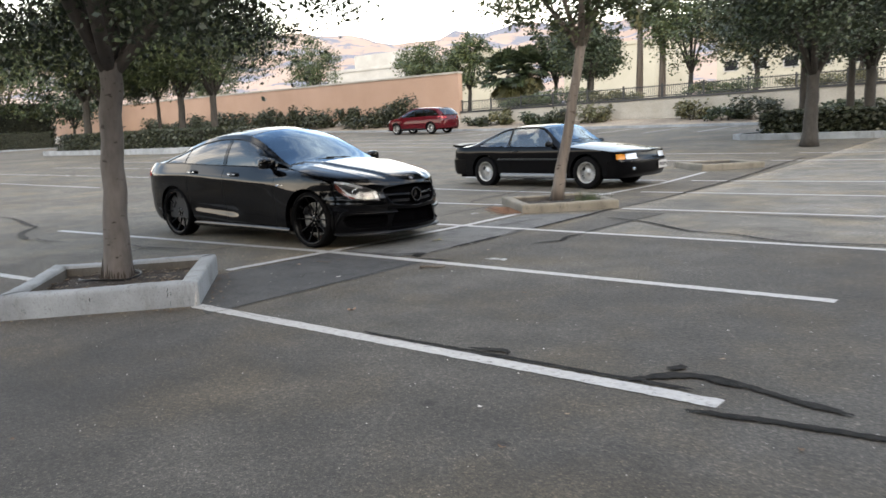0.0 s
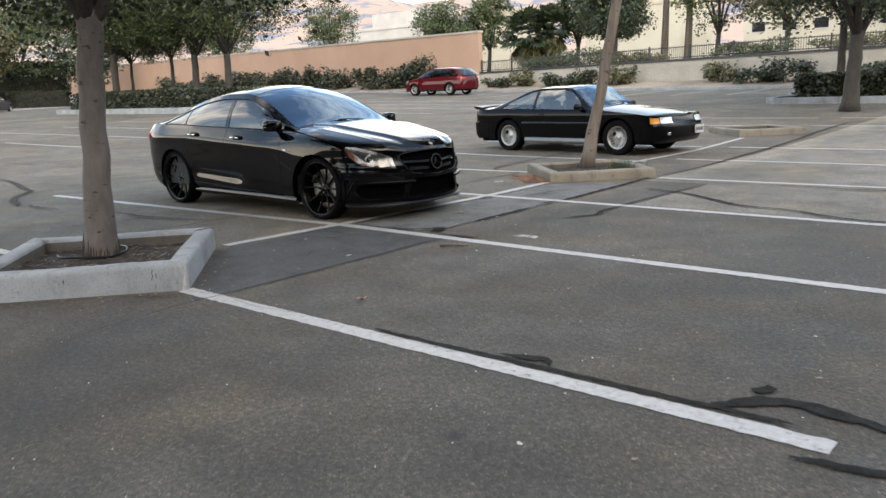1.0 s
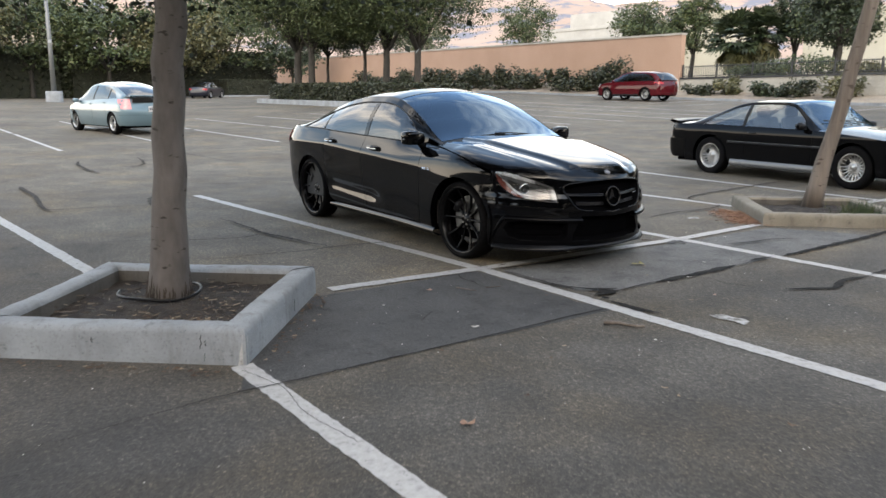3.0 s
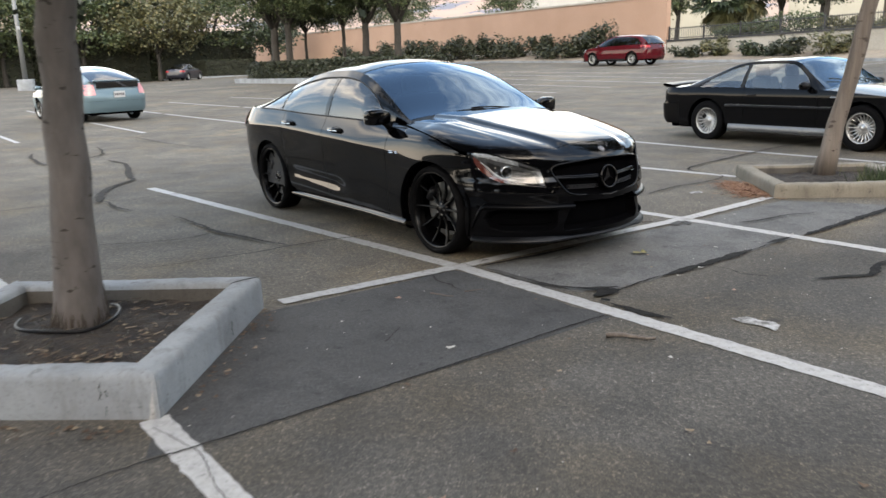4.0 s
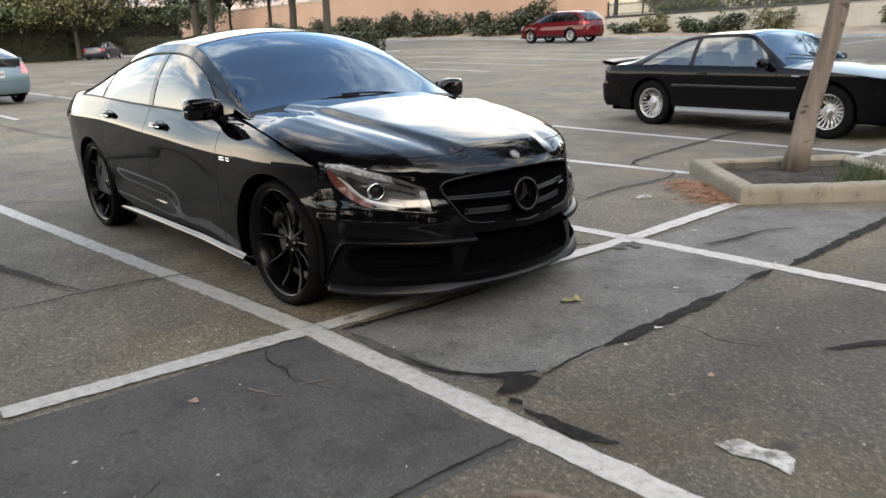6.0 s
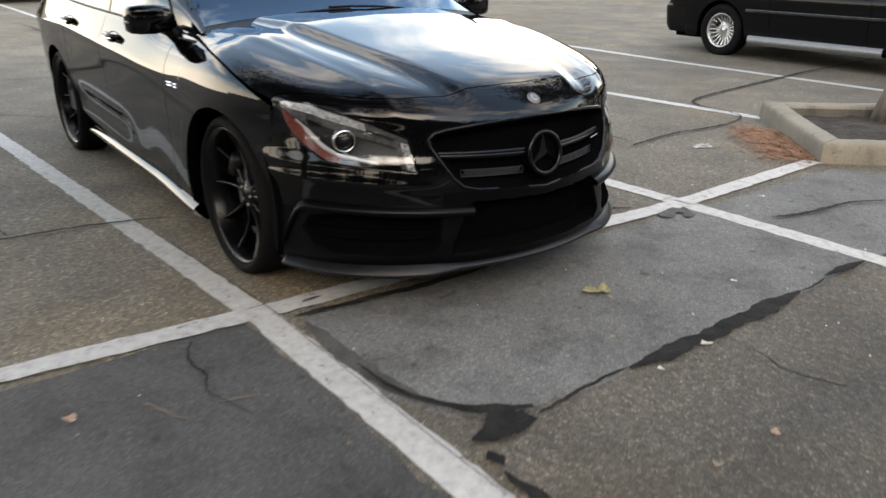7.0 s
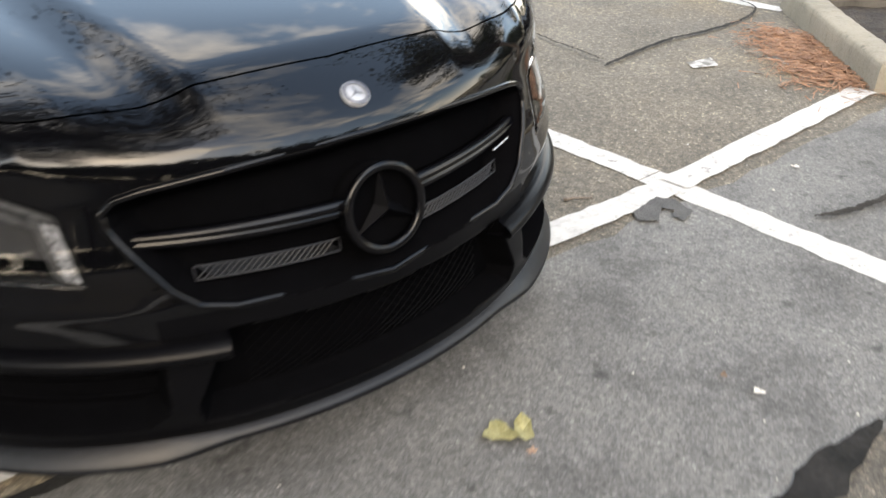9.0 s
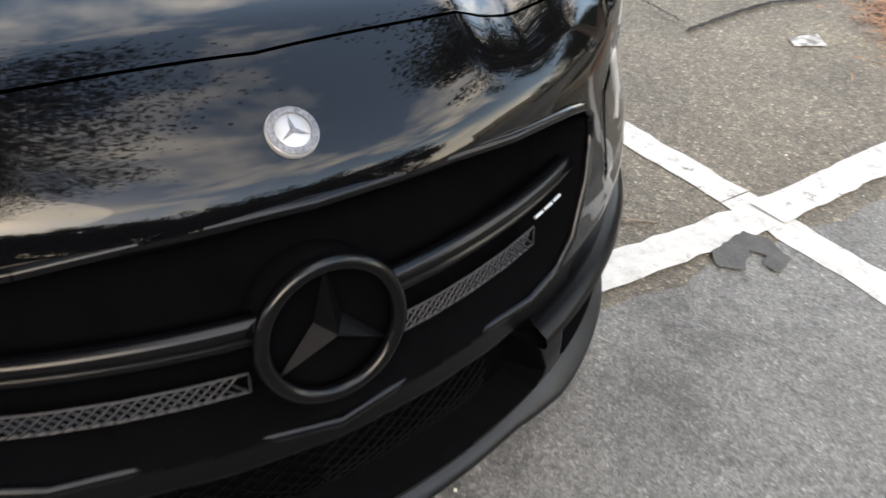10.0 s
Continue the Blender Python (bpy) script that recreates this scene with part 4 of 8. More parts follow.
# ---- buildings and hills beyond ----
def building(x, y, turn, w, d, h, mat, label, rows=0, cols=0, roof_step=None, z=2.3):
    ob = thing("building", pose(x, y, z, 0, 0, turn), label, "building", "far buildings")
    part("wall", *block(-w / 2, w / 2, -d / 2, d / 2, -1, h), mat, ob)
    part("parapet", *block(-w / 2 - 0.15, w / 2 + 0.15, -d / 2 - 0.15, d / 2 + 0.15, h + 0.002, h + 0.5), mat, ob)
    if roof_step:
        a, b, hh = roof_step
        part("upper_storey", *block(-w / 2 + a, -w / 2 + b, -d / 2 + 1, d / 2 - 1, h + 0.5, h + hh), mat, ob)
    for r in range(rows):
        for c in range(cols):
            cx = -w / 2 + w * (c + 0.5) / cols
            cz = h * (r + 0.55) / max(rows, 1)
            win = part("window", *block(cx - 0.9, cx + 0.9, -d / 2 - 0.06, -d / 2 - 0.01, cz - 0.7, cz + 0.7), STUCCO_WHITE, ob)
            part("pane", *block(cx - 0.78, cx + 0.78, -d / 2 - 0.075, -d / 2 - 0.062, cz - 0.58, cz + 0.58), TRIM_BLACK, win)
    return ob


CREAM = two_tone("stucco_cream", (0.375, 0.345, 0.27), (0.435, 0.4012, 0.3225), 0.2, 8.0, 0.92, 0.1, grit=0.06)
building(-89.5, 96, 0, 19.5, 8, 8.9, STUCCO_WHITE, "white flat-roofed commercial building on the higher ground", 0, 0, (6, 19.5, 11.6 - 8.9))
building(-72.6, 105, 0, 10.5, 10, 10.4, CREAM, "cream office block with plain walls", 0, 0)
building(-49, 108, 0, 15, 12, 9.5, CREAM, "cream office block with plain walls", 0, 0)
building(-22, 104, 4, 18, 14, 9.0, CREAM, "low cream stucco building", 1, 5)
building(10, 92, -6, 26, 16, 8.0, CREAM, "low cream stucco building", 1, 6)
building(42, 84, -10, 30, 16, 8.0, CREAM, "low cream stucco building", 1, 7)
building(-100, 4, 80, 22, 14, 7.5, plain("house_wall", (0.36, 0.30, 0.24), 0.9), "tan house behind the row of trees", 1, 4, None, 1.5)


def gable_roof(x, y, turn, w, d, z, h):
    ob = thing("roof", pose(x, y, z, 0, 0, turn), "dark tiled hip roof of the tan house", "roof", "far buildings")
    v = [(-w / 2, -d / 2, 0), (w / 2, -d / 2, 0), (w / 2, d / 2, 0), (-w / 2, d / 2, 0), (-w / 4, 0, h), (w / 4, 0, h)]
    part("roof_tile_slope", v, [(0, 1, 5, 4), (1, 2, 5), (2, 3, 4, 5), (3, 0, 4), (3, 2, 1, 0)], plain("roof_tile", (0.10, 0.085, 0.075), 0.9), ob)
    return ob


gable_roof(-100, 4, 80, 25, 17, 9.5, 3.2)
for k, (x, y, h, c, mt) in enumerate([(-49.5, 61, 8.2, 4.2, LEAF_MID), (-43, 60, 8.6, 2.8, LEAF_MID), (-74, 66, 12.5, 4.2, LEAF_MID), (-33.8, 62, 9.5, 2.2, LEAF_DEEP), (-29, 60, 8.4, 3.8, LEAF_MID), (-26.5, 56, 7.5, 2.6, LEAF_DEEP), (-19.2, 60, 10.5, 4.4, LEAF_MID), (-13, 58, 10, 4.4, LEAF_DRY), (-6, 60, 11, 4.8, LEAF_MID), (1, 58, 11, 4.8, LEAF_MID), (9, 62, 12, 5.0, LEAF_DEEP), (-90, 60, 11, 4.4, LEAF_MID), (17, 60, 12, 5, LEAF_MID), (-60, 74, 8, 3.6, LEAF_MID)]):
    tree(x, y, h, 2.6, 0.22, c, 9000, 0.25, (0.2, 0), 500 + k, BARK_DARK, mt, 2.3, "tree on the higher ground beyond the wall", low=-0.8, group="trees beyond the wall")
for k, (x, y, w, h, mt) in enumerate([(-24.5, 43, 2.6, 1.3, LEAF_MID), (-21.5, 44, 3.2, 1.7, LEAF_MID), (-17.5, 43, 2.4, 1.2, LEAF_DRY), (-11, 44, 3.0, 1.5, LEAF_MID), (-4, 43, 3.2, 1.6, LEAF_DRY), (3, 44, 3.0, 1.5, LEAF_MID)]):
    shrub("shrub", x, y, w, 1.4, h, 2600, 540 + k, mt, "pale green bush behind the iron fence", "bushes beyond the fence", 0.17, z=2.1 - rise(x, y))


def palm(x, y, h, seed, spread=2.0, label="tall palm with a ragged fan-leaved crown"):
    """A fan palm: a fibrous trunk, a round head of split fans and a skirt of dead ones."""
    rnd = random.Random(seed)
    ob = thing("palm", pose(x, y, 2.3), label, "palm tree", "trees beyond the wall")
    part("trunk", *tube([(0, 0, -0.2), (0.1, 0, h * 0.5), (0.15, 0, h)], [0.36, 0.27, 0.24], 10), BARK_TAN, ob, "", True)
    for name, n, mat, lo, hi in (("frond", 46, LEAF_DEEP, -0.55, 1.35), ("dead_skirt", 16, LEAF_DRY, -1.45, -0.7)):
        V, F = [], []
        for i in range(n):
            a, e = rnd.uniform(0, 6.28), rnd.uniform(lo, hi)
            stalk = spread * rnd.uniform(0.40, 0.62)
            d = Vector((math.cos(a) * math.cos(e), math.sin(a) * math.cos(e), math.sin(e)))
            sd = Vector((-math.sin(a), math.cos(a), 0))
            up = d.cross(sd)
            root = Vector((0.15, 0, h)) + d * 0.1
            hub = root + d * stalk
            F.append((len(V), len(V) + 1, len(V) + 2, len(V) + 3))
            V += [root - sd * 0.02, root + sd * 0.02, hub + sd * 0.012, hub - sd * 0.012]
            for k in range(15):
                b = radians(-105 + 15 * k)
                r = spread * rnd.uniform(0.36, 0.48)
                way = d * math.cos(b) + sd * math.sin(b)
                across = (sd * math.cos(b) - d * math.sin(b)) * 0.05 * spread
                mid = hub + way * r * 0.55 + up * 0.03
                tip = hub + way * r - Vector((0, 0, 0.22 * r * rnd.uniform(0.4, 1.4)))
                F.append((len(V), len(V) + 1, len(V) + 2, len(V) + 3))
                V += [hub, mid - across, tip, mid + across]
        tagged(part(name, V, F, mat, ob), kind="stuff")
    return ob


palm(-23.8, 60, 8.6, 1)
palm(-21.9, 60.5, 7.6, 2)
palm(-37.4, 59, 3.6, 3, 3.2, "stout bushy fan palm behind the fence")
palm(-35.4, 60, 4.2, 4, 2.6, "stout bushy fan palm behind the fence")


def hills():
    n, rows = 120, 16
    v, f = [], []
    for j in range(rows + 1):
        r = 900 + 900 * j / rows
        for i in range(n + 1):
            a = radians(60 + 130 * i / n)
            x, y = r * math.cos(a), r * math.sin(a)
            p = Vector((x * 0.0016, y * 0.0016, 3.1))
            big = 0.5 + 0.5 * noise.noise(p * 1.1)
            ridge = 1 - abs(noise.noise(p * 3.7))
            fine = noise.noise(p * 11)
            z = (j / rows) ** 0.8 * (95 + 130 * big + 46 * ridge + 14 * fine)
            v.append((x, y, z - 4))
    f = [(j * (n + 1) + i, j * (n + 1) + i + 1, (j + 1) * (n + 1) + i + 1, (j + 1) * (n + 1) + i) for j in range(rows) for i in range(n)]
    m, nt, b = material("dry_hills", 0.95)
    vv = coords(nt)
    grass = ramp_of(nt, noise_value(nt, vv, 0.006, 5.0), [(0.3, (0.315, 0.22, 0.165)), (0.7, (0.39, 0.285, 0.225))])
    scrub = ramp_of(nt, noise_value(nt, vv, 0.013, 6.0, 0.65), [(0.50, (0, 0, 0)), (0.56, (1, 1, 1))])
    nt.links.new(mixed(nt, grass, (0.16, 0.163, 0.19), scrub), b.inputs["Base Color"])
    ob = new("backdrop", mesh_of("backdrop", v, [q[::-1] for q in f], m, True))
    return tagged(ob, "dry golden hills with patches of grey scrub", "hills", kind="structure")


hills()

# ---- car building ----
def curve(keys):
    """A smooth curve through (place, value) keys that does not overshoot."""
    k = np.array(keys, float)
    x, y = k[:, 0], k[:, 1]
    h = np.diff(x)
    d = np.diff(y) / h
    m = np.zeros(len(x))
    m[0], m[-1] = d[0], d[-1]
    for i in range(1, len(x) - 1):
        if d[i - 1] * d[i] > 0:
            w1, w2 = 2 * h[i] + h[i - 1], h[i] + 2 * h[i - 1]
            m[i] = (w1 + w2) / (w1 / d[i - 1] + w2 / d[i])

    def value(t):
        t = np.clip(np.asarray(t, float), x[0], x[-1])
        i = np.clip(np.searchsorted(x, t, side="right") - 1, 0, len(h) - 1)
        s = (t - x[i]) / h[i]
        return ((1 + 2 * s) * (1 - s) ** 2 * y[i] + s * (1 - s) ** 2 * h[i] * m[i] + s * s * (3 - 2 * s) * y[i + 1] + s * s * (s - 1) * h[i] * m[i + 1])

    return value


def mirrored(P, s):
    Q = P.copy()
    Q[..., 1] *= s
    return Q


def outline_distance(y, z, poly):
    """How far (y, z) lies inside the outline, less than nothing outside."""
    y, z = np.asarray(y, float), np.asarray(z, float)
    best = np.full(y.shape, 9.0)
    inside = np.zeros(y.shape, bool)
    n = len(poly)
    for i in range(n):
        (ay, az), (by, bz) = poly[i], poly[(i + 1) % n]
        ey, ez = by - ay, bz - az
        t = np.clip(((y - ay) * ey + (z - az) * ez) / (ey * ey + ez * ez), 0, 1)
        best = np.minimum(best, np.hypot(y - ay - t * ey, z - az - t * ez))
        cross = ((az > z) != (bz > z)) & (y < (by - ay) * (z - az) / ((bz - az) or 1e-9) + ay)
        inside ^= cross
    return np.where(inside, best, -best)


def step(a, b, t):
    t = np.clip((t - a) / (b - a), 0, 1)
    return t * t * (3 - 2 * t)


def wheel(parent, x, y, r, width, rim_r, spokes, s, rim_mat, dish=0.02, slim=1.0, bolts=0):
    """A wheel at the hub (x, y, r); s: the side on which its face looks out."""
    hub = new("wheel")
    hub.parent = parent
    hub.matrix_local = pose(x, y, r, 0, 0, 0 if s > 0 else 180)
    w = width / 2
    tyre = [(rim_r, -w * 0.8), (rim_r + 0.012, -w * 0.93), (r - 0.03, -w), (r - 0.008, -w * 0.86), (r, -w * 0.62), (r, w * 0.62), (r - 0.008, w * 0.86), (r - 0.03, w), (rim_r + 0.012, w * 0.95), (rim_r, w * 0.84), (rim_r - 0.004, w * 0.7)]
    v, f = revolve(tyre, 48)
    part("tyre", v, f, RUBBER, hub, "black low-profile tyre", True)
    bits = [revolve([(rim_r - 0.012, -w * 0.8), (rim_r - 0.02, 0), (rim_r - 0.012, w * 0.70), (rim_r + 0.004, w * 0.90), (rim_r + 0.007, w * 0.84)], 48)]
    face = w * 0.62 - dish
    bits.append(revolve([(0.0, face + 0.004), (0.026, face + 0.004), (0.03, face), (0.055, face - 0.004), (0.066, face - 0.02), (0.066, -0.02)], 24))
    for i in range(spokes):
        a = 2 * math.pi * i / spokes
        er, ea = Vector((math.cos(a), 0, math.sin(a))), Vector((-math.sin(a), 0, math.cos(a)))
        rows = []
        for t in (0.0, 0.35, 0.7, 1.0):
            c = er * (0.045 + (rim_r - 0.058) * t)
            half = (0.0125 - 0.004 * t) * slim
            yy = face - 0.004 - 0.016 * math.sin(math.pi * t) + dish * 0.9 * t * t
            rows.append([tuple(c + ea * half * k + Vector((0, yy - d, 0))) for k, d in ((1.25, 0.022), (1, 0.004), (0.4, 0), (-0.4, 0), (-1, 0.004), (-1.25, 0.022))])
        bits.append(sheet(np.array(rows), True, True))
    v, f = join(*bits)
    part("rim", v, f, rim_mat, hub, "", True)
    for i in range(bolts):
        a = 2 * math.pi * (i + 0.5) / bolts
        part("wheel_bolt", *moved(revolve([(0.0, 0.006), (0.006, 0.006), (0.008, 0.003), (0.008, -0.01)], 8), pose(0.042 * math.cos(a), face, 0.042 * math.sin(a))), STEEL, hub)
    v, f = revolve([(0.05, -0.03), (rim_r * 0.72, -0.03), (rim_r * 0.72, -0.012), (0.05, -0.012)], 32)
    part("brake_disc", v, f, STEEL, hub, "", False)
    v, f = tube([(rim_r * 0.60 * math.cos(t), 0.005, rim_r * 0.60 * math.sin(t)) for t in (0.35, 0.55, 0.75, 0.95)], 0.035, 8)
    part("brake_caliper", v, f, TRIM_BLACK, hub, "", True)
    v, f = revolve([(rim_r * 0.7, -w * 0.7), (0.0, -w * 0.7)], 24)
    part("inner_barrel", v, f, RECESS, hub)
    return hub


class Coupe:
    """Body surfaces of the black four-door coupe; x ahead, y to its left, z up, halves alike."""
    FRONT, REAR, P_TAIL = 1.15, -1.2, 4.8
    w_hood = curve([(0.10, 0.80), (0.16, 0.845), (0.24, 0.872), (0.36, 0.882), (0.52, 0.884), (0.66, 0.884), (0.74, 0.880), (0.80, 0.868), (0.85, 0.842), (0.89, 0.795), (0.92, 0.72), (0.942, 0.60), (0.957, 0.42), (0.966, 0.22), (0.970, 0.0)])
    w_door = curve([(0.10, 0.79), (0.16, 0.822), (0.24, 0.843), (0.34, 0.854), (0.48, 0.866), (0.62, 0.878), (0.728, 0.888), (0.742, 0.886), (0.755, 0.880), (0.80, 0.857), (0.86, 0.826), (0.92, 0.792), (0.98, 0.752), (1.04, 0.70), (1.06, 0.68)])
    x_nose = curve([(0.10, 2.16), (0.18, 2.235), (0.30, 2.275), (0.42, 2.274), (0.50, 2.279), (0.55, 2.275), (0.60, 2.264), (0.68, 2.243), (0.72, 2.226), (0.75, 2.197), (0.775, 2.155), (0.80, 2.09), (0.825, 1.99), (0.865, 1.78), (0.91, 1.50), (0.945, 1.30), (0.970, 1.151)])
    p_nose = curve([(0.10, 3.4), (0.25, 3.1), (0.36, 2.80), (0.44, 2.73), (0.50, 2.73), (0.55, 2.67), (0.60, 2.50), (0.66, 2.42), (0.74, 2.65), (0.80, 2.9), (0.97, 3.0)])
    x_tail = curve([(0.10, -2.24), (0.22, -2.34), (0.42, -2.40), (0.60, -2.40), (0.75, -2.38), (0.90, -2.36), (0.98, -2.31), (1.02, -2.22), (1.06, -1.9)])
    z_mid = curve([(-1.95, 1.03), (-1.75, 1.065), (-1.45, 1.175), (-1.1, 1.295), (-0.75, 1.372), (-0.4, 1.408), (-0.15, 1.412), (0.08, 1.385), (0.30, 1.315), (0.6, 1.165), (0.90, 1.010), (1.0, 0.965)])
    z_rail = curve([(-1.95, 1.0), (-1.75, 1.03), (-1.45, 1.12), (-1.1, 1.225), (-0.75, 1.295), (-0.4, 1.328), (-0.15, 1.330), (0.08, 1.308), (0.30, 1.245), (0.6, 1.11), (0.85, 0.985), (1.0, 0.93)])
    y_rail = curve([(-1.95, 0.70), (-1.6, 0.64), (-1.0, 0.60), (-0.3, 0.605), (0.1, 0.625), (0.5, 0.67), (0.8, 0.715), (1.0, 0.745)])
    belt = curve([(-2.0, 0.985), (-1.5, 0.985), (-0.5, 0.955), (0.3, 0.935), (0.7, 0.925), (1.0, 0.905)])

    @classmethod
    def half(cls, x, z):
        """Half the width at (x, z) of the body below the windows."""
        x, z = np.broadcast_arrays(np.asarray(x, float), np.asarray(z, float))
        k = step(0.3, 1.1, x)
        climb = 0.052 * np.clip(0.95 - x, 0, 1.9)
        y = cls.w_door(z - climb) * (1 - k) + cls.w_hood(z) * k
        for hx in (1.35, -1.35):
            y = y + (0.010 if hx > 0 else 0.016) * np.exp(-((x - hx) / 0.42) ** 2) * step(0.80, 0.60, z)
        # the sculpted hollow low on the doors
        y = y - (0.022 + 0.012 * np.clip(x + 0.65, 0, 0.8)) * np.exp(-((z - 0.385 + 0.055 * (x + 0.2)) / 0.060) ** 2) * step(0.18, -0.12, x) * step(-1.05, -0.85, x)
        t = np.clip((x - cls.FRONT) / (cls.x_nose(z) - cls.FRONT), 0, 1)
        y = y * np.sqrt(np.clip(1 - t ** cls.p_nose(z), 0, 1))
        t = np.clip((cls.REAR - x) / (cls.REAR - cls.x_tail(z)), 0, 1)
        return y * np.sqrt(np.clip(1 - t ** cls.P_TAIL, 0, 1))

    @staticmethod
    def ridge(x, y):
        """The raised creases that run down the bonnet to the nose."""
        y = np.abs(y)
        fade = step(2.21, 2.06, x)
        r1 = 0.50 - 0.20 * (x - 0.95)
        r2 = 0.70 - 0.17 * (x - 0.95)
        return fade * (0.013 * step(r1 + 0.012, r1 - 0.035, y) - 0.010 * step(r1 + 0.16, r1, y) * step(0.0, 0.06, y - r1) + 0.004 * np.exp(-((y - r2) / 0.02) ** 2))

    @classmethod
    def top(cls, x, y):
        """The height of the bonnet at (x, y), without its creases."""
        x, y = np.broadcast_arrays(np.asarray(x, float), np.abs(np.asarray(y, float)))
        xx = np.maximum(x, cls.FRONT)
        lo, hi = np.full(x.shape, 0.5), np.full(x.shape, 0.9699)
        for _ in range(40):
            mid = (lo + hi) / 2
            t = np.clip((xx - cls.FRONT) / (cls.x_nose(mid) - cls.FRONT), 0, 1.5)
            out = (y / np.maximum(cls.w_hood(mid), 1e-4)) ** 2 + t ** cls.p_nose(mid) > 1
            hi, lo = np.where(out, mid, hi), np.where(out, lo, mid)
        z = (lo + hi) / 2 + 0.06 * np.maximum(0, cls.FRONT - x)
        return z

    @classmethod
    def cabin(cls, x, v):
        """The cabin: v 0 at the belt, 1 at the roof rail, 2 on the centre line."""
        x, v = np.broadcast_arrays(np.asarray(x, float), np.asarray(v, float))
        zb = cls.belt(x)
        yb = cls.half(x, zb)
        zr, yr, zm = cls.z_rail(x), cls.y_rail(x), cls.z_mid(x)
        zr = np.maximum(zr, zb + 0.005)
        a = np.clip(v, 0, 1)
        bow = 0.028 * np.sin(np.pi * a) * np.clip((zr - zb) / 0.3, 0, 1)
        y1, z1 = yb + (yr - yb) * a + bow, zb + (zr - zb) * a
        c = np.clip(v - 1, 0, 1)
        y2 = yr * np.cos(c * np.pi / 2) ** 0.9
        z2 = zr + (zm - zr) * (1 - (y2 / yr) ** 2.1)
        up = v > 1
        P = np.stack([x, np.where(up, y2, y1), np.where(up, z2, z1)], -1)
        # round the corner where side and roof meet
        k = np.exp(-((v - 1) / 0.22) ** 2) * 0.018
        P[..., 1] -= k * 0.5
        P[..., 2] -= k * 0.15
        return P


GRILLE_SIDE = [(0.25, 0.690), (0.37, 0.676), (0.408, 0.666), (0.428, 0.648), (0.428, 0.622), (0.405, 0.575), (0.37, 0.515), (0.335, 0.482), (0.28, 0.468)]
GRILLE = [(-y, z) for y, z in GRILLE_SIDE[:1]] + [(0, 0.700)] + GRILLE_SIDE + [(0, 0.445)] + [(-y, z) for y, z in GRILLE_SIDE[:0:-1]]
LOWER = [(-0.30, 0.425), (0.0, 0.415), (0.30, 0.425), (0.372, 0.27), (0.362, 0.225), (-0.362, 0.225), (-0.372, 0.27)]
SIDE_IN = [(0.40, 0.375), (0.70, 0.385), (0.755, 0.37), (0.775, 0.32), (0.755, 0.26), (0.70, 0.235), (0.45, 0.235), (0.41, 0.27)]
LAMP_TOP = curve([(0.0, 0.754), (0.05, 0.764), (0.17, 0.764), (0.30, 0.747), (0.47, 0.726), (0.65, 0.703), (0.92, 0.662), (1.0, 0.650)])
LAMP_LOW = curve([(0.0, 0.745), (0.03, 0.690), (0.12, 0.618), (0.26, 0.570), (0.54, 0.556), (1.0, 0.538)])


def lamp_y(s, k):
    """Across the headlamp: s 0 at its tip, 1 at the grille; k 0 on the top edge, 1 on the lower one."""
    return 0.783 - (0.783 - 0.486 + 0.008 * k) * s - 0.006 * k * np.sin(np.pi * s)


LAMP = [(float(lamp_y(s, 0)), float(LAMP_TOP(s))) for s in np.linspace(0, 1, 9)] + [(float(lamp_y(s, 1)), float(LAMP_LOW(s))) for s in np.linspace(1, 0, 15)]


def nose_x(y, z):
    """x of the nose at (y, z)."""
    w = Coupe.w_hood(z) + 0.006 * step(0.80, 0.60, z)
    c = np.clip(np.abs(y) / w, 0, 0.9999)
    return Coupe.FRONT + (Coupe.x_nose(z) - Coupe.FRONT) * (1 - c * c) ** (1 / Coupe.p_nose(z))


def nose_point(y, z, out=0.0):
    """A point on the nose, moved outwards by out."""
    e = 0.004
    x = nose_x(y, z)
    dy = (nose_x(y + e, z) - nose_x(y - e, z)) / (2 * e)
    dz = (nose_x(y, z + e) - nose_x(y, z - e)) / (2 * e)
    n = np.stack([np.ones_like(dy), -dy, -dz], -1)
    n /= np.linalg.norm(n, axis=-1, keepdims=True)
    return np.stack([x, y + 0 * x, z + 0 * x], -1) + n * out


def arch_low(x, r=0.362, hub=0.325, sill=0.20):
    """The lower edge of the side, with its two wheel arches."""
    z = np.full(np.shape(x), sill)
    for hx in (1.35, -1.35):
        d = np.abs(x - hx)
        z = np.where(d < r, np.maximum(z, hub + np.sqrt(np.maximum(r * r - d * d, 0))), z)
    return z


def side_columns(a, b):
    """Places along the side, closer together at the wheel arches' ends."""
    xs = list(np.arange(a, b, 0.035)) + [b]
    for hx in (1.35, -1.35):
        xs += [hx + 0.362 * math.cos(t) for t in np.linspace(0, math.pi, 40)]
    return np.array(sorted({round(x, 4) for x in xs if a <= x <= b}))


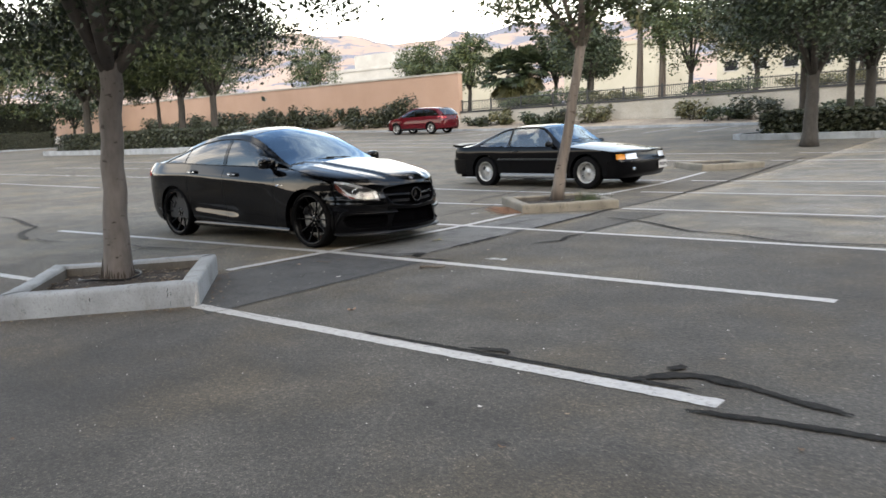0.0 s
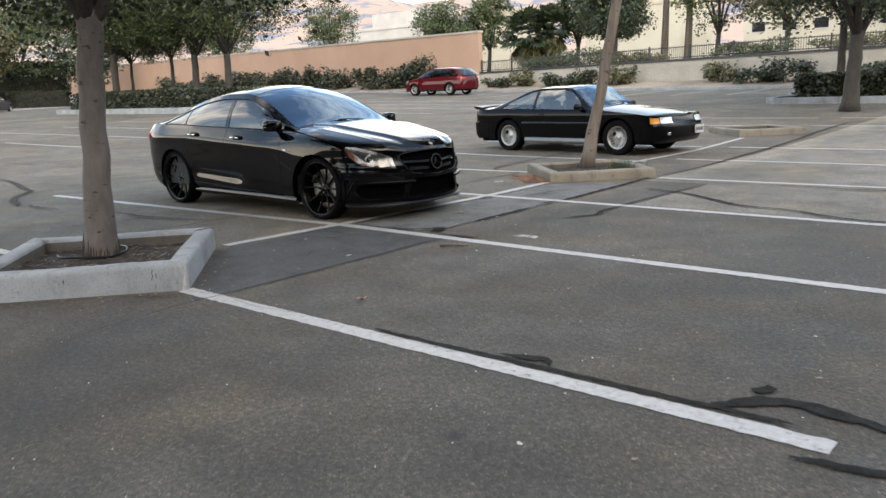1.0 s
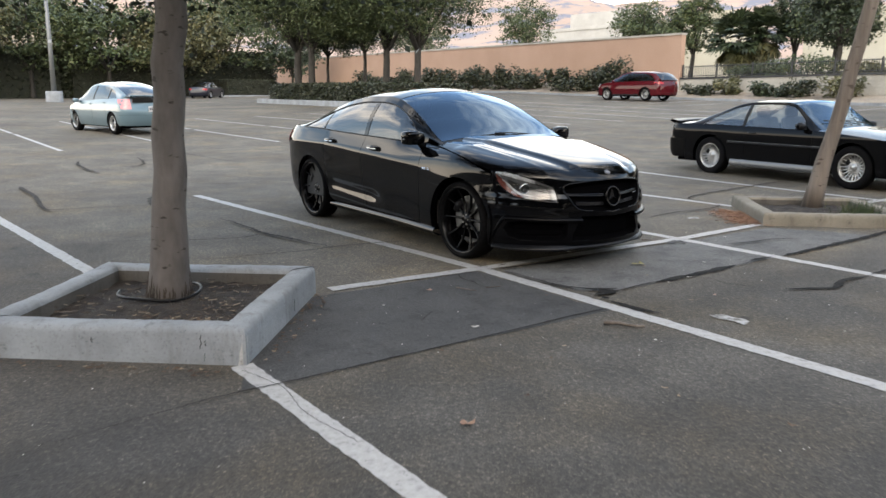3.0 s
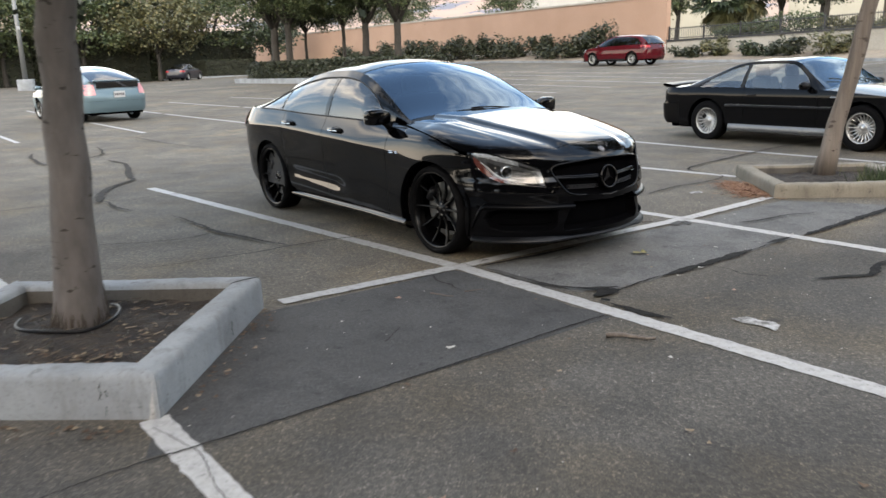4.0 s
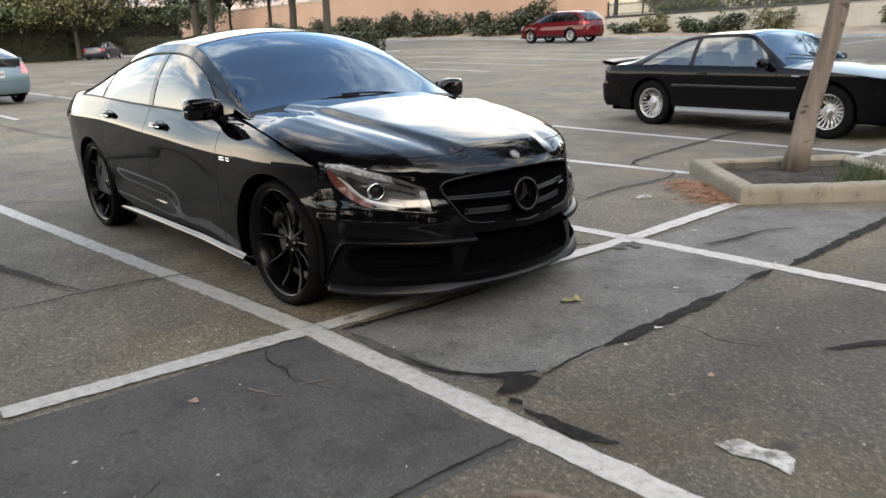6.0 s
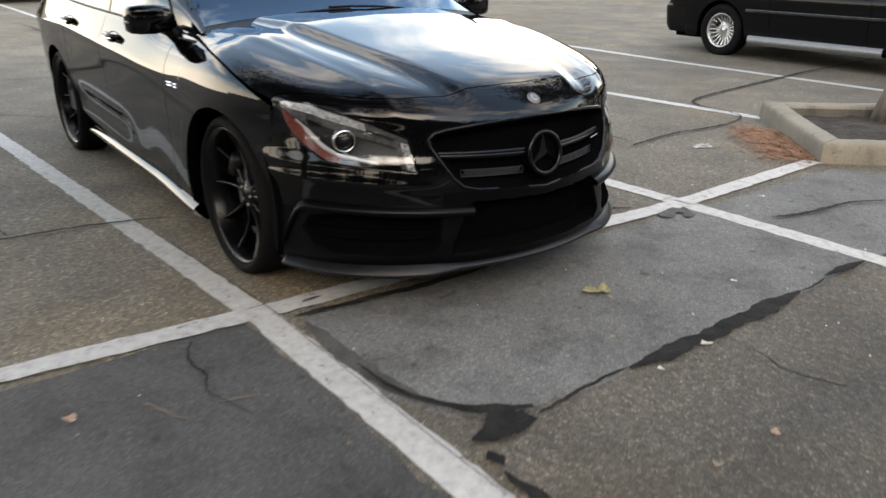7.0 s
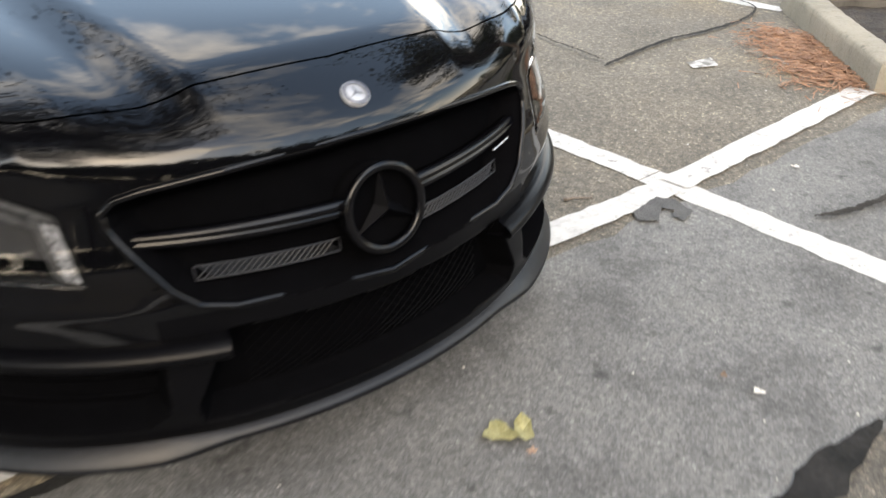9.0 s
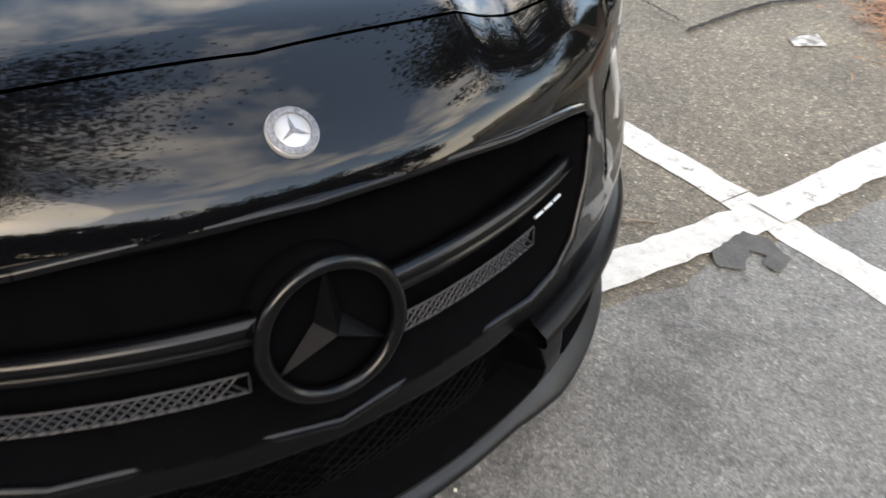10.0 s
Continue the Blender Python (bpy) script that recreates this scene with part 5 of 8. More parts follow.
def black_coupe(m):
    C = Coupe
    car = thing("car", m, "glossy black four-door coupe parked in a stall", "car", "parked cars")

    def side_panel(name, s, a, b, top, low=None, label=""):
        xs = side_columns(a, b)
        lo = arch_low(xs) if low is None else low(xs)
        hi = top(xs)
        t = np.linspace(0, 1, 34)
        z = lo[:, None] + (hi - lo)[:, None] * t[None, :]
        X = np.repeat(xs[:, None], len(t), 1)
        P = np.stack([X, C.half(X, z), z], -1)
        v, f = sheet(mirrored(P, s), s < 0)
        # returned lower edge
        Q = np.stack([P[:, 0], P[:, 0] - np.array([0, 0.045, 0])], 1)
        v2, f2 = sheet(mirrored(Q, s), s > 0)
        v, f = join((v, f), (v2, f2))
        return part(name, v, f, BLACK, car, label, True)

    g = 0.0025
    shut = curve([(0.70, 0.921), (0.95, 0.905), (1.25, 0.872), (1.5, 0.815), (1.70, 0.742)])
    for s in (1, -1):
        fender = side_panel("fender", s, 0.80 + g, 1.70, lambda x: shut(x) - g)
        fd = side_panel("front_door", s, -0.22 + g, 0.80 - g, C.belt, lambda x: 0 * x + 0.235)
        rd = side_panel("rear_door", s, -1.0, -0.22 - g, C.belt, lambda x: np.maximum(0.235, arch_low(x) + 0.012))
        side_panel("quarter_panel", s, -1.75, -1.0 - 2 * g, C.belt)
        # sill blade under the doors
        xs = np.linspace(-0.98, 1.05, 30)
        rows = []
        for x in xs:
            y = float(C.half(x, 0.23))
            k = 0.018 + 0.010 * (x + 0.98) / 2.03
            rows.append([(x, y - 0.05, 0.235), (x, y - 0.004, 0.228), (x, y + k * 0.6, 0.212), (x, y + k, 0.196), (x, y + k - 0.004, 0.184), (x, y - 0.03, 0.150), (x, y - 0.10, 0.145)])
        v, f = sheet(mirrored(np.array(rows), s), s > 0)
        part("side_skirt", v, f, BLACK, car, "glossy black side skirt with a flat upper ledge", True)
        # handles, in a shallow cup
        for door, hx, hz in ((fd, 0.0, 0.845), (rd, -0.86, 0.872)):
            y = float(C.half(hx, hz))
            cup = [(hx + 0.085 * math.cos(a), hz + 0.026 * math.sin(a)) for a in np.linspace(0, 2 * math.pi, 21)[:-1]]
            P = np.array([[(x, float(C.half(x, z)) + 0.0022, z) for x, z in cup], [(hx + 0.6 * (x - hx), float(C.half(hx + 0.6 * (x - hx), z)) + 0.001, hz + 0.6 * (z - hz)) for x, z in cup], [(hx, y + 0.001, hz)] * 20])
            v, f = sheet(mirrored(P, s), s > 0, True)
            part("handle_cup", v, f, RECESS, door, "", True)
            v, f = tube([(hx - 0.098, s * (y - 0.008), hz + 0.004), (hx - 0.085, s * (y + 0.018), hz + 0.006), (hx, s * (y + 0.028), hz + 0.007), (hx + 0.085, s * (y + 0.02), hz + 0.006), (hx + 0.098, s * (y - 0.008), hz + 0.004)], [0.010, 0.013, 0.0135, 0.013, 0.010], 8)
            part("door_handle", v, f, BLACK, door, "", True)
            v, f = tube([(hx - 0.08, s * (y + 0.032), hz - 0.004), (hx + 0.08, s * (y + 0.033), hz - 0.004)], 0.0045, 6)
            part("handle_strip", v, f, CHROME, door, "bright chrome strip")
        # model badge behind the front wheel: plain bars
        for k, (bx, w) in enumerate(((0.885, 0.055), (0.955, 0.03))):
            for j in range(2):
                zz = 0.728 - 0.012 * j
                a, b = float(C.half(bx - w, zz)), float(C.half(bx + w * 0.6, zz))
                v, f = tube([(bx - w * 0.5 + 0.004 * j, s * (a + 0.004), zz), (bx + w * 0.5 + 0.004 * j, s * (b + 0.004), zz)], 0.0030, 4)
                part("badge_bar", v, f, CHROME, fender)
        # cabin: pillars, roof rail
        top_w = curve([(-1.60, 0.0), (-1.52, 0.30), (-1.3, 0.66), (-1.0, 0.81), (-0.5, 0.855), (0.0, 0.85), (0.2, 0.83), (0.42, 0.76), (0.58, 0.50), (0.66, 0.12), (0.68, 0.0)])
        edge = curve([(-1.75, 1.16), (-1.0, 1.12), (-0.9, 1.10), (0.1, 1.06), (0.5, 1.05), (0.96, 1.05)])
        xs = np.concatenate([np.linspace(-1.78, -1.5, 14), np.linspace(-1.48, 0.5, 50), np.linspace(0.52, 0.72, 16), np.linspace(0.74, 0.97, 9)])
        lo = np.where((xs > -1.60) & (xs < 0.68), top_w(xs), 0.0)
        V = lo[:, None] + (edge(xs) - lo)[:, None] * np.linspace(0, 1, 14)[None, :]
        P = C.cabin(np.repeat(xs[:, None], 14, 1), V)
        v, f = sheet(mirrored(P, s), s < 0)
        part("roof_rail", v, f, BLACK, car, "", True)
        # windows: front door, rear door, small rear pane; the door pillar between them
        for name, a, b, mat, door in (("window", -0.20, 0.672, TINT, fd), ("window", -1.10, -0.275, TINT, rd), ("window", -1.585, -1.125, TINT, rd), ("pillar_trim", -0.268, -0.207, BLACK, rd), ("pillar_trim", -1.122, -1.103, TRIM_BLACK, rd)):
            xs = np.linspace(a, b, 24)
            hi = top_w(xs)
            V = 0.02 + (hi - 0.02)[:, None].clip(0.005, 2) * np.linspace(0, 1, 10)[None, :]
            P = C.cabin(np.repeat(xs[:, None], 10, 1), V)
            P[..., 1] -= 0.006
            if name == "pillar_trim":
                P[..., 1] += 0.004
            v, f = sheet(mirrored(P, s), s < 0)
            ob = part(name, v, f, mat, door, "dark tinted side window" if name == "window" else "", True)
            ob.visible_shadow = name != "window"
        # window seal along the arc
        xs = np.linspace(-1.59, 0.675, 60)
        P = C.cabin(xs, top_w(xs).clip(0.01, 2))
        v, f = tube([(p[0], s * (p[1] + 0.001), p[2]) for p in P], 0.006, 5)
        part("window_seal", v, f, TRIM_BLACK, car, "", True)
        xs = np.linspace(-1.58, 0.70, 40)
        P = C.cabin(xs, 0 * xs + 0.01)
        v, f = tube([(p[0], s * (p[1] + 0.002), p[2]) for p in P], 0.0065, 5)
        part("belt_strip", v, f, TRIM_BLACK, car, "", True)
        # mirror
        foot = (0.71, s * 0.76, 0.905)
        mir = new("door_mirror")
        mir.parent = car
        mir.matrix_local = pose(*foot) @ Matrix.Scale(0.94, 4)
        rows = []
        for t, w, h0, h1, ox in ((0.0, 0.035, -0.02, 0.035, 0.0), (0.03, 0.055, -0.035, 0.075, 0.0), (0.10, 0.075, -0.045, 0.088, -0.01), (0.16, 0.075, -0.044, 0.086, -0.018), (0.195, 0.066, -0.040, 0.080, -0.024), (0.208, 0.048, -0.030, 0.066, -0.028), (0.213, 0.010, 0.0, 0.035, -0.03)):
            zc_, hh = (h0 + h1) / 2, (h1 - h0) / 2
            rows.append([(ox + 0.015 + w * (abs(math.cos(a)) ** 0.45) * (1 if math.cos(a) > 0 else -0.55), t * s, 0.055 + zc_ + hh * abs(math.sin(a)) ** 0.45 * (1 if math.sin(a) > 0 else -1)) for a in np.linspace(0, 2 * math.pi, 25)[:-1]])
        P = np.array(rows) + np.array([0, 0.025 * s, 0])
        v, f = sheet(P, s > 0, True)
        part("mirror_housing", v, f, BLACK, mir, "", True)
        v, f = tube([(-0.02, -0.03 * s, -0.035), (0.0, 0.0, -0.012), (0.0, 0.05 * s, 0.025), (0.0, 0.10 * s, 0.045)], [0.05, 0.042, 0.03, 0.028], 10)
        part("mirror_foot", v, f, TRIM_BLACK, mir, "", True)
        v, f = tube([(0.060, 0.16 * s, 0.066), (0.030, 0.225 * s, 0.066), (0.0, 0.239 * s, 0.066)], 0.007, 6)
        part("mirror_indicator", v, f, SILVER, mir, "pale indicator strip")
        v, f = block(-0.042, -0.036, 0.05 * s if s > 0 else -0.22, 0.22 if s > 0 else -0.05, 0.02, 0.12)
        part("mirror_glass", v, f, CHROME, mir)
    # roof, windscreen, rear window over the full width
    for name, a, b, mat in (("roof", -0.93, 0.10, BLACK), ("windscreen", 0.105, 0.93, SCREEN), ("rear_window", -1.70, -0.935, TINT)):
        xs = np.linspace(a, b, 26)
        e = edge(xs)
        V = e[:, None] + (2 - e)[:, None] * np.linspace(0, 1, 22)[None, :]
        P = C.cabin(np.repeat(xs[:, None], 22, 1), V)
        if name != "roof":
            P[..., 2] -= 0.004
        v1 = sheet(P, False)
        v2 = sheet(mirrored(P, -1), True)
        ob = part(name, *join(v1, v2), mat, car, {"windscreen": "raked windscreen with a blue sky reflection"}.get(name, ""), True)
        ob.visible_shadow = name == "roof"
    # black band along the windscreen's foot, and the wipers
    xs = np.linspace(0.925, 0.985, 4)
    V = 1.05 + 0.95 * np.linspace(0, 1, 22)
    P = C.cabin(np.repeat(xs[:, None], 22, 1), np.repeat(V[None, :], 4, 0))
    P[..., 2] -= 0.006
    part("cowl", *join(sheet(P), sheet(mirrored(P, -1), True)), TRIM_BLACK, car, "", True)
    for y0, y1 in ((0.55, -0.12), (-0.02, -0.62)):
        pts = []
        for t in np.linspace(0, 1, 8):
            y, x = y0 + (y1 - y0) * t, 0.945 - 0.025 * t
            zc_ = float(C.z_mid(x)) - 0.10 * (y / 0.72) ** 2
            pts.append((x, y, zc_ + 0.008))
        part("wiper", *tube(pts, 0.006, 6), TRIM_BLACK, car, "", True)
    # bonnet: from the shut lines to the middle, to the line above the nose
    Y_END = float(C.half(1.70, 0.742)) - 0.005
    nose_line = curve([(0.0, 2.118), (0.25, 2.100), (0.42, 2.058), (0.52, 2.010), (0.61, 1.93), (0.715, 1.81), (Y_END, 1.70)])
    side_y = lambda x: C.half(x, shut(x)) - g * 2
    us = np.concatenate([np.linspace(0, 0.58, 40), np.linspace(0.59, 1, 40)])
    rim = []
    for u in us:
        if u <= 0.58:
            x = 0.93 + (1.70 - 0.93) * u / 0.58
            rim.append((x, float(side_y(x))))
        else:
            y = Y_END * (1 - (u - 0.58) / 0.42)
            rim.append((float(nose_line(y)) - 0.003, y))
    rim = np.array(rim)
    spine = 0.95 + (2.108 - 0.95) * us ** 0.9
    t = np.linspace(0, 1, 40)
    X = rim[:, :1] + (spine[:, None] - rim[:, :1]) * (t[None, :] ** 1.3)
    Y = rim[:, 1:] * (1 - t[None, :])
    P = np.stack([X, Y, C.top(X, Y) + C.ridge(X, Y)], -1)
    part("bonnet", *join(sheet(P, False), sheet(mirrored(P, -1), True)), BLACK, car, "glossy black bonnet with two raised creases mirroring sky and cloud", True)
    # front bumper: from the wheel arch round the nose, with its openings pressed in
    mats = [BLACK, RECESS, LOW_PLASTIC]
    for s in (1, -1):
        q = np.linspace(0, 1, 210) ** 0.9
        t = np.concatenate([np.linspace(0, 0.86, 120), np.linspace(0.865, 1, 30)])
        yq = q * Y_END
        ztop = C.top(nose_line(yq) + 0.001, yq)
        Zg = 0.165 + (ztop[None, :] - 0.165) * t[:, None]
        Yg = q[None, :] * C.half(1.70, Zg)
        # on the top edge keep to the shut line of the bonnet
        k = step(0.80, 1.0, t)[:, None]
        Yg = Yg * (1 - k) + (yq[None, :] * np.ones_like(Yg)) * k
        depth = 0.058 * step(0.0, 0.036, outline_distance(Yg, Zg, GRILLE)) + 0.06 * step(0, 0.024, outline_distance(Yg, Zg, LOWER)) + 0.055 * step(0, 0.03, outline_distance(Yg, Zg, SIDE_IN)) + 0.075 * step(0, 0.015, outline_distance(Yg, Zg, LAMP))
        # soft fold under the lamps
        fold = 0.004 * np.exp(-((Zg - 0.455 - 0.06 * Yg) / 0.02) ** 2) * step(0.36, 0.46, Yg)
        P = nose_point(Yg, Zg, 0.0)
        dirn = nose_point(Yg, Zg, 1.0) - P
        dirn[..., 2] *= 0.3
        P = P + dirn * (fold - depth)[..., None]
        P[..., 2] += C.ridge(P[..., 0], P[..., 1]) * step(0.70, 0.74, Zg)
        v, f = sheet(mirrored(P, s), s > 0)
        D = np.maximum.reduce([outline_distance(Yg, Zg, o) for o in (GRILLE, LOWER, SIDE_IN, LAMP)]).reshape(-1)
        satin = ((Zg < 0.392) | ((Zg < 0.462) & (Yg < 0.40))).reshape(-1)
        mi = [1 if max(D[i] for i in q4) > 0.003 else 2 if satin[q4[0]] else 0 for q4 in f]
        part("front_bumper", v, f, mats, car, "glossy black sports bumper with large dark intakes", True, mi)
        # headlamp
        lamp = new("headlamp")
        lamp.parent = car
        tagged(lamp, "clear headlamp with a projector and a pale light strip")
        ss, kk = np.meshgrid(np.linspace(0.0, 1, 26), np.linspace(0, 1, 14), indexing="ij")
        Yl = lamp_y(ss, kk)
        Zl = LAMP_TOP(ss) * (1 - kk) + LAMP_LOW(ss) * kk
        P = nose_point(Yl, Zl, 0.004)
        ob = part("lens", *sheet(mirrored(P, s), s < 0), CLEAR, lamp, "", True)
        ob.visible_shadow = False
        B = nose_point(Yl * 0.985 + 0.008, Zl, -0.058 )
        part("lamp_housing", *sheet(mirrored(B, s), s < 0), LAMP_GREY, lamp, "", True)

        def lamp_line(k, out, s0=0.03, s1=0.97, n=24):
            q_ = np.linspace(s0, s1, n)
            k_ = k(q_) if callable(k) else k
            y_, z_ = lamp_y(q_, k_), LAMP_TOP(q_) * (1 - k_) + LAMP_LOW(q_) * k_
            P_ = np.array([nose_point(np.array(a_), np.array(b_), 0.001 + out * float(step(0.0, 0.2, c_))) for a_, b_, c_ in zip(y_, z_, q_)])
            return mirrored(P_, s)

        def lamp_band(name, ka, da, kb, db, s0, s1, mat, label=""):
            part(name, *sheet(np.stack([lamp_line(ka, da, s0, s1), lamp_line(kb, db, s0, s1)], 0), s < 0), mat, lamp, label, True)

        sweep = curve([(0.0, 0.42), (0.12, 0.52), (0.22, 0.72), (0.34, 0.84), (0.7, 0.88), (1.0, 0.9)])
        part("light_strip", *tube([tuple(p) for p in lamp_line(sweep, -0.008, 0.09, 0.64)], [0.004] * 3 + [0.0085] * 7 + [0.0065] * 7 + [0.0035] * 7, 8), LAMP_WHITE, lamp, "", True)
        lamp_band("amber_reflector", 0.985, -0.004, lambda q: sweep(q) - 0.02, -0.012, 0.015, 0.33, AMBER, "dull amber side reflector")
        lamp_band("lamp_brow", 0.04, -0.003, 0.22, -0.010, 0.015, 0.62, LAMP_SILVER, "bright silver inner brow")
        lamp_band("brow_end", 0.04, -0.003, 0.16, -0.010, 0.625, 0.985, LAMP_DULL)
        lamp_band("brow_step", 0.24, -0.016, 0.40, -0.030, 0.10, 0.86, LAMP_DULL)
        lamp_band("tip_reflector", 0.24, -0.004, lambda q: sweep(q) - 0.05, -0.020, 0.02, 0.16, LAMP_DULL)
        q_ = np.linspace(0.18, 0.96, 10)
        for s0_, s1_, d0_, d1_, mt_ in ((0.85, 0.905, -0.020, -0.006, LAMP_DULL), (0.91, 0.985, -0.008, -0.003, LAMP_MID)):
            cols = []
            for sj, dj in ((s0_, d0_), (s1_, d1_)):
                y_, z_ = lamp_y(sj + 0 * q_, q_), LAMP_TOP(sj) * (1 - q_) + LAMP_LOW(sj) * q_
                cols.append(mirrored(nose_point(y_, z_, dj), s))
            part("side_reflector", *sheet(np.stack(cols, 0), s < 0), mt_, lamp, "", True)
        for yy, zz, r in ((0.660, 0.640, 0.038),):
            c = nose_point(np.array(yy), np.array(zz), -0.030)
            d = Vector((0.93, 0.30 * s, -0.08)).normalized()
            m4 = Matrix.Translation((c[0], c[1] * s, c[2])) @ d.to_track_quat("Z", "Y").to_matrix().to_4x4()
            part("projector_ring", *moved(revolve([(r * 0.80, -0.02), (r * 0.86, 0.012), (r * 1.0, 0.016), (r * 1.12, 0.006), (r * 1.12, -0.03)], 24, "z"), m4), CHROME, lamp, "", True)
            part("projector_lens", *moved(revolve([(0.0, 0.022), (r * 0.35, 0.020), (r * 0.62, 0.012), (r * 0.80, -0.004), (r * 0.82, -0.03)], 24, "z"), m4), TRIM_BLACK, lamp, "", True)
        # blade above the side intake
        q_ = np.linspace(0.808, 0.30, 34)
        rows = []
        for y in q_:
            k = (0.808 - y) / 0.508
            z = 0.402 - 0.012 * k - 0.15 * max(0.0, 1 - k / 0.10) ** 2.0
            o = 0.016 + 0.012 * k
            ring = [(z + 0.030, -0.004), (z + 0.012, o), (z, o + 0.004), (z - 0.008, o), (z - 0.012, -0.03)]
            rows.append([nose_point(np.array(y), np.array(zz), oo) for zz, oo in ring])
        part("intake_blade", *sheet(mirrored(np.array(rows), s), s < 0, True), LOW_PLASTIC, car, "satin black blade over the side intake", True)
        # grille bar on each side of the emblem
        q_ = np.linspace(0.07, 0.425, 20)
        rows = []
        for y in q_:
            z = 0.584 + 0.012 * ((y - 0.07) / 0.355)
            h = 0.018 - 0.004 * (y / 0.42)
            rows.append([nose_point(np.array(y), np.array(zz), oo) for zz, oo in ((z + h, -0.032), (z + h * 0.9, -0.018), (z + h * 0.1, -0.010), (z, -0.016), (z - h * 0.1, -0.010), (z - h * 0.9, -0.020), (z - h, -0.036))])
        part("grille_bar", *sheet(mirrored(np.array(rows), s), s < 0, True), GRILLE_BLACK, car, "", True)
        # lattice in the lower part of the grille
        bits = []
        for k in range(24):
            for d in (-1, 1):
                y0 = 0.075 + 0.0118 * k
                ya, yb = y0, y0 + d * 0.026
                if min(ya, yb) < 0.085 or max(ya, yb) > 0.335:
                    continue
                za, zb = 0.500 + 0.045 * (ya - 0.085), 0.527 + 0.045 * (yb - 0.085)
                pts = [nose_point(np.array(ya + (yb - ya) * t_), np.array(za + (zb - za) * t_), -0.034) for t_ in (0, 0.5, 1)]
                bits.append(tube([(p[0], p[1] * s, p[2]) for p in pts], 0.0016, 4))
        edge_ = [(0.085, 0.500), (0.335, 0.511), (0.335, 0.538), (0.085, 0.527), (0.085, 0.500)]
        ring_ = []
        for (ya, za), (yb, zb) in zip(edge_, edge_[1:]):
            ring_ += [nose_point(np.array(ya + (yb - ya) * t_), np.array(za + (zb - za) * t_), -0.034) for t_ in (0, 0.25, 0.5, 0.75)]
        bits.append(tube([(p[0], p[1] * s, p[2]) for p in ring_ + ring_[:1]], 0.0018, 4, False))
        tagged(part("grille_lattice", *join(*bits), LATTICE, car, "fine metal lattice"), kind="stuff")
        # honeycomb in the middle intake
        bits = []
        for (za, zb_, ya, yb_, dep) in ((0.25, 0.405, 0.0, 0.30, -0.050),):
            nz = int((zb_ - za) / 0.010)
            for j in range(nz):
                z = za + (zb_ - za) * (j + 0.5) / nz
                pts = []
                for i in range(int((yb_ - ya) / 0.014)):
                    y = ya + 0.014 * i
                    p = nose_point(np.array(y), np.array(z + (0.005 if (i + j) % 2 else -0.005)), dep)
                    pts.append((p[0], p[1] * s, p[2]))
                bits.append(tube(pts, 0.0017, 3, False))
        tagged(part("honeycomb", *join(*bits), MESH_BLACK, car, "black honeycomb mesh"), kind="stuff")
        for z in (0.33, 0.285):
            pts = [nose_point(np.array(y), np.array(z), -0.055) for y in np.linspace(0.43, 0.78, 14)]
            part("intake_slat", *tube([(p[0], p[1] * s, p[2]) for p in pts], 0.008, 6), RECESS, car, "", True)
        # little silver plate on the left-hand bar
        if s > 0:
            for k in range(3):
                pa, pb = (nose_point(np.array(0.30 + 0.021 * k + d), np.array(0.5745 + 0.05 * (0.021 * k + d)), -0.010) for d in (0.0, 0.017))
                part("plate_bar", *tube([tuple(pa), tuple(pb)], 0.0022, 4), SILVER, car)
        # front wheel well liner edge and bumper corner closing strip
        zs2 = np.linspace(0.17, 0.72, 20)
        E0 = np.stack([0 * zs2 + 1.702, C.half(1.702, zs2), zs2], -1)
        part("bumper_return", *sheet(mirrored(np.stack([E0, E0 - np.array([0.0, 0.06, 0])], 0), s), s > 0), TRIM_BLACK, car)
    # rim round the grille
    ring = [tuple(nose_point(np.array(y), np.array(z), 0.002)) for y, z in GRILLE]
    dense = []
    for a, b in zip(ring, ring[1:] + ring[:1]):
        dense += [tuple(Vector(a).lerp(Vector(b), k / 4)) for k in range(4)]
    part("grille_frame", *tube(dense + dense[:1], 0.0068, 8, False), GRILLE_BLACK, car, "gloss black grille surround", True)
    # emblem: ring and plain three-armed shape
    c = Vector((float(nose_x(np.array(0.0), np.array(0.567))) - 0.006, 0, 0.567))
    m4 = Matrix.Translation(c) @ Matrix.Rotation(radians(-9), 4, "Y")
    ringp = [(c.x * 0 + 0.0, 0.075 * math.cos(a), 0.075 * math.sin(a)) for a in np.linspace(0, 2 * math.pi, 49)]
    emblem = part("emblem", *moved(tube(ringp, 0.009, 10, False), m4), GRILLE_BLACK, car, "black ring emblem", True)
    part("emblem_back", *moved(revolve([(0.0, -0.018), (0.062, -0.016), (0.075, -0.012), (0.077, -0.05)], 32, "x"), m4), RECESS, emblem, "", True)
    bits = []
    for k in range(3):
        a = math.pi / 2 + k * 2 * math.pi / 3
        e, n_ = Vector((0, math.cos(a), math.sin(a))), Vector((0, -math.sin(a), math.cos(a)))
        tip, b0, b1, top_ = e * 0.073, n_ * 0.016 + e * 0.009, -n_ * 0.016 + e * 0.009, Vector((0.012, 0, 0))
        back = Vector((-0.01, 0, 0))
        v = [tip + back * 0.3, b0 + back, b1 + back, top_]
        bits.append((v, [(0, 1, 3), (0, 3, 2)]))
    part("emblem_arm", *moved(join(*bits), m4), LOW_PLASTIC, emblem)
    # round badge on the nose
    bz = 0.752
    bc = nose_point(np.array(0.0), np.array(bz), 0.0)
    bn = Vector(nose_point(np.array(0.0), np.array(bz), 1.0) - bc)
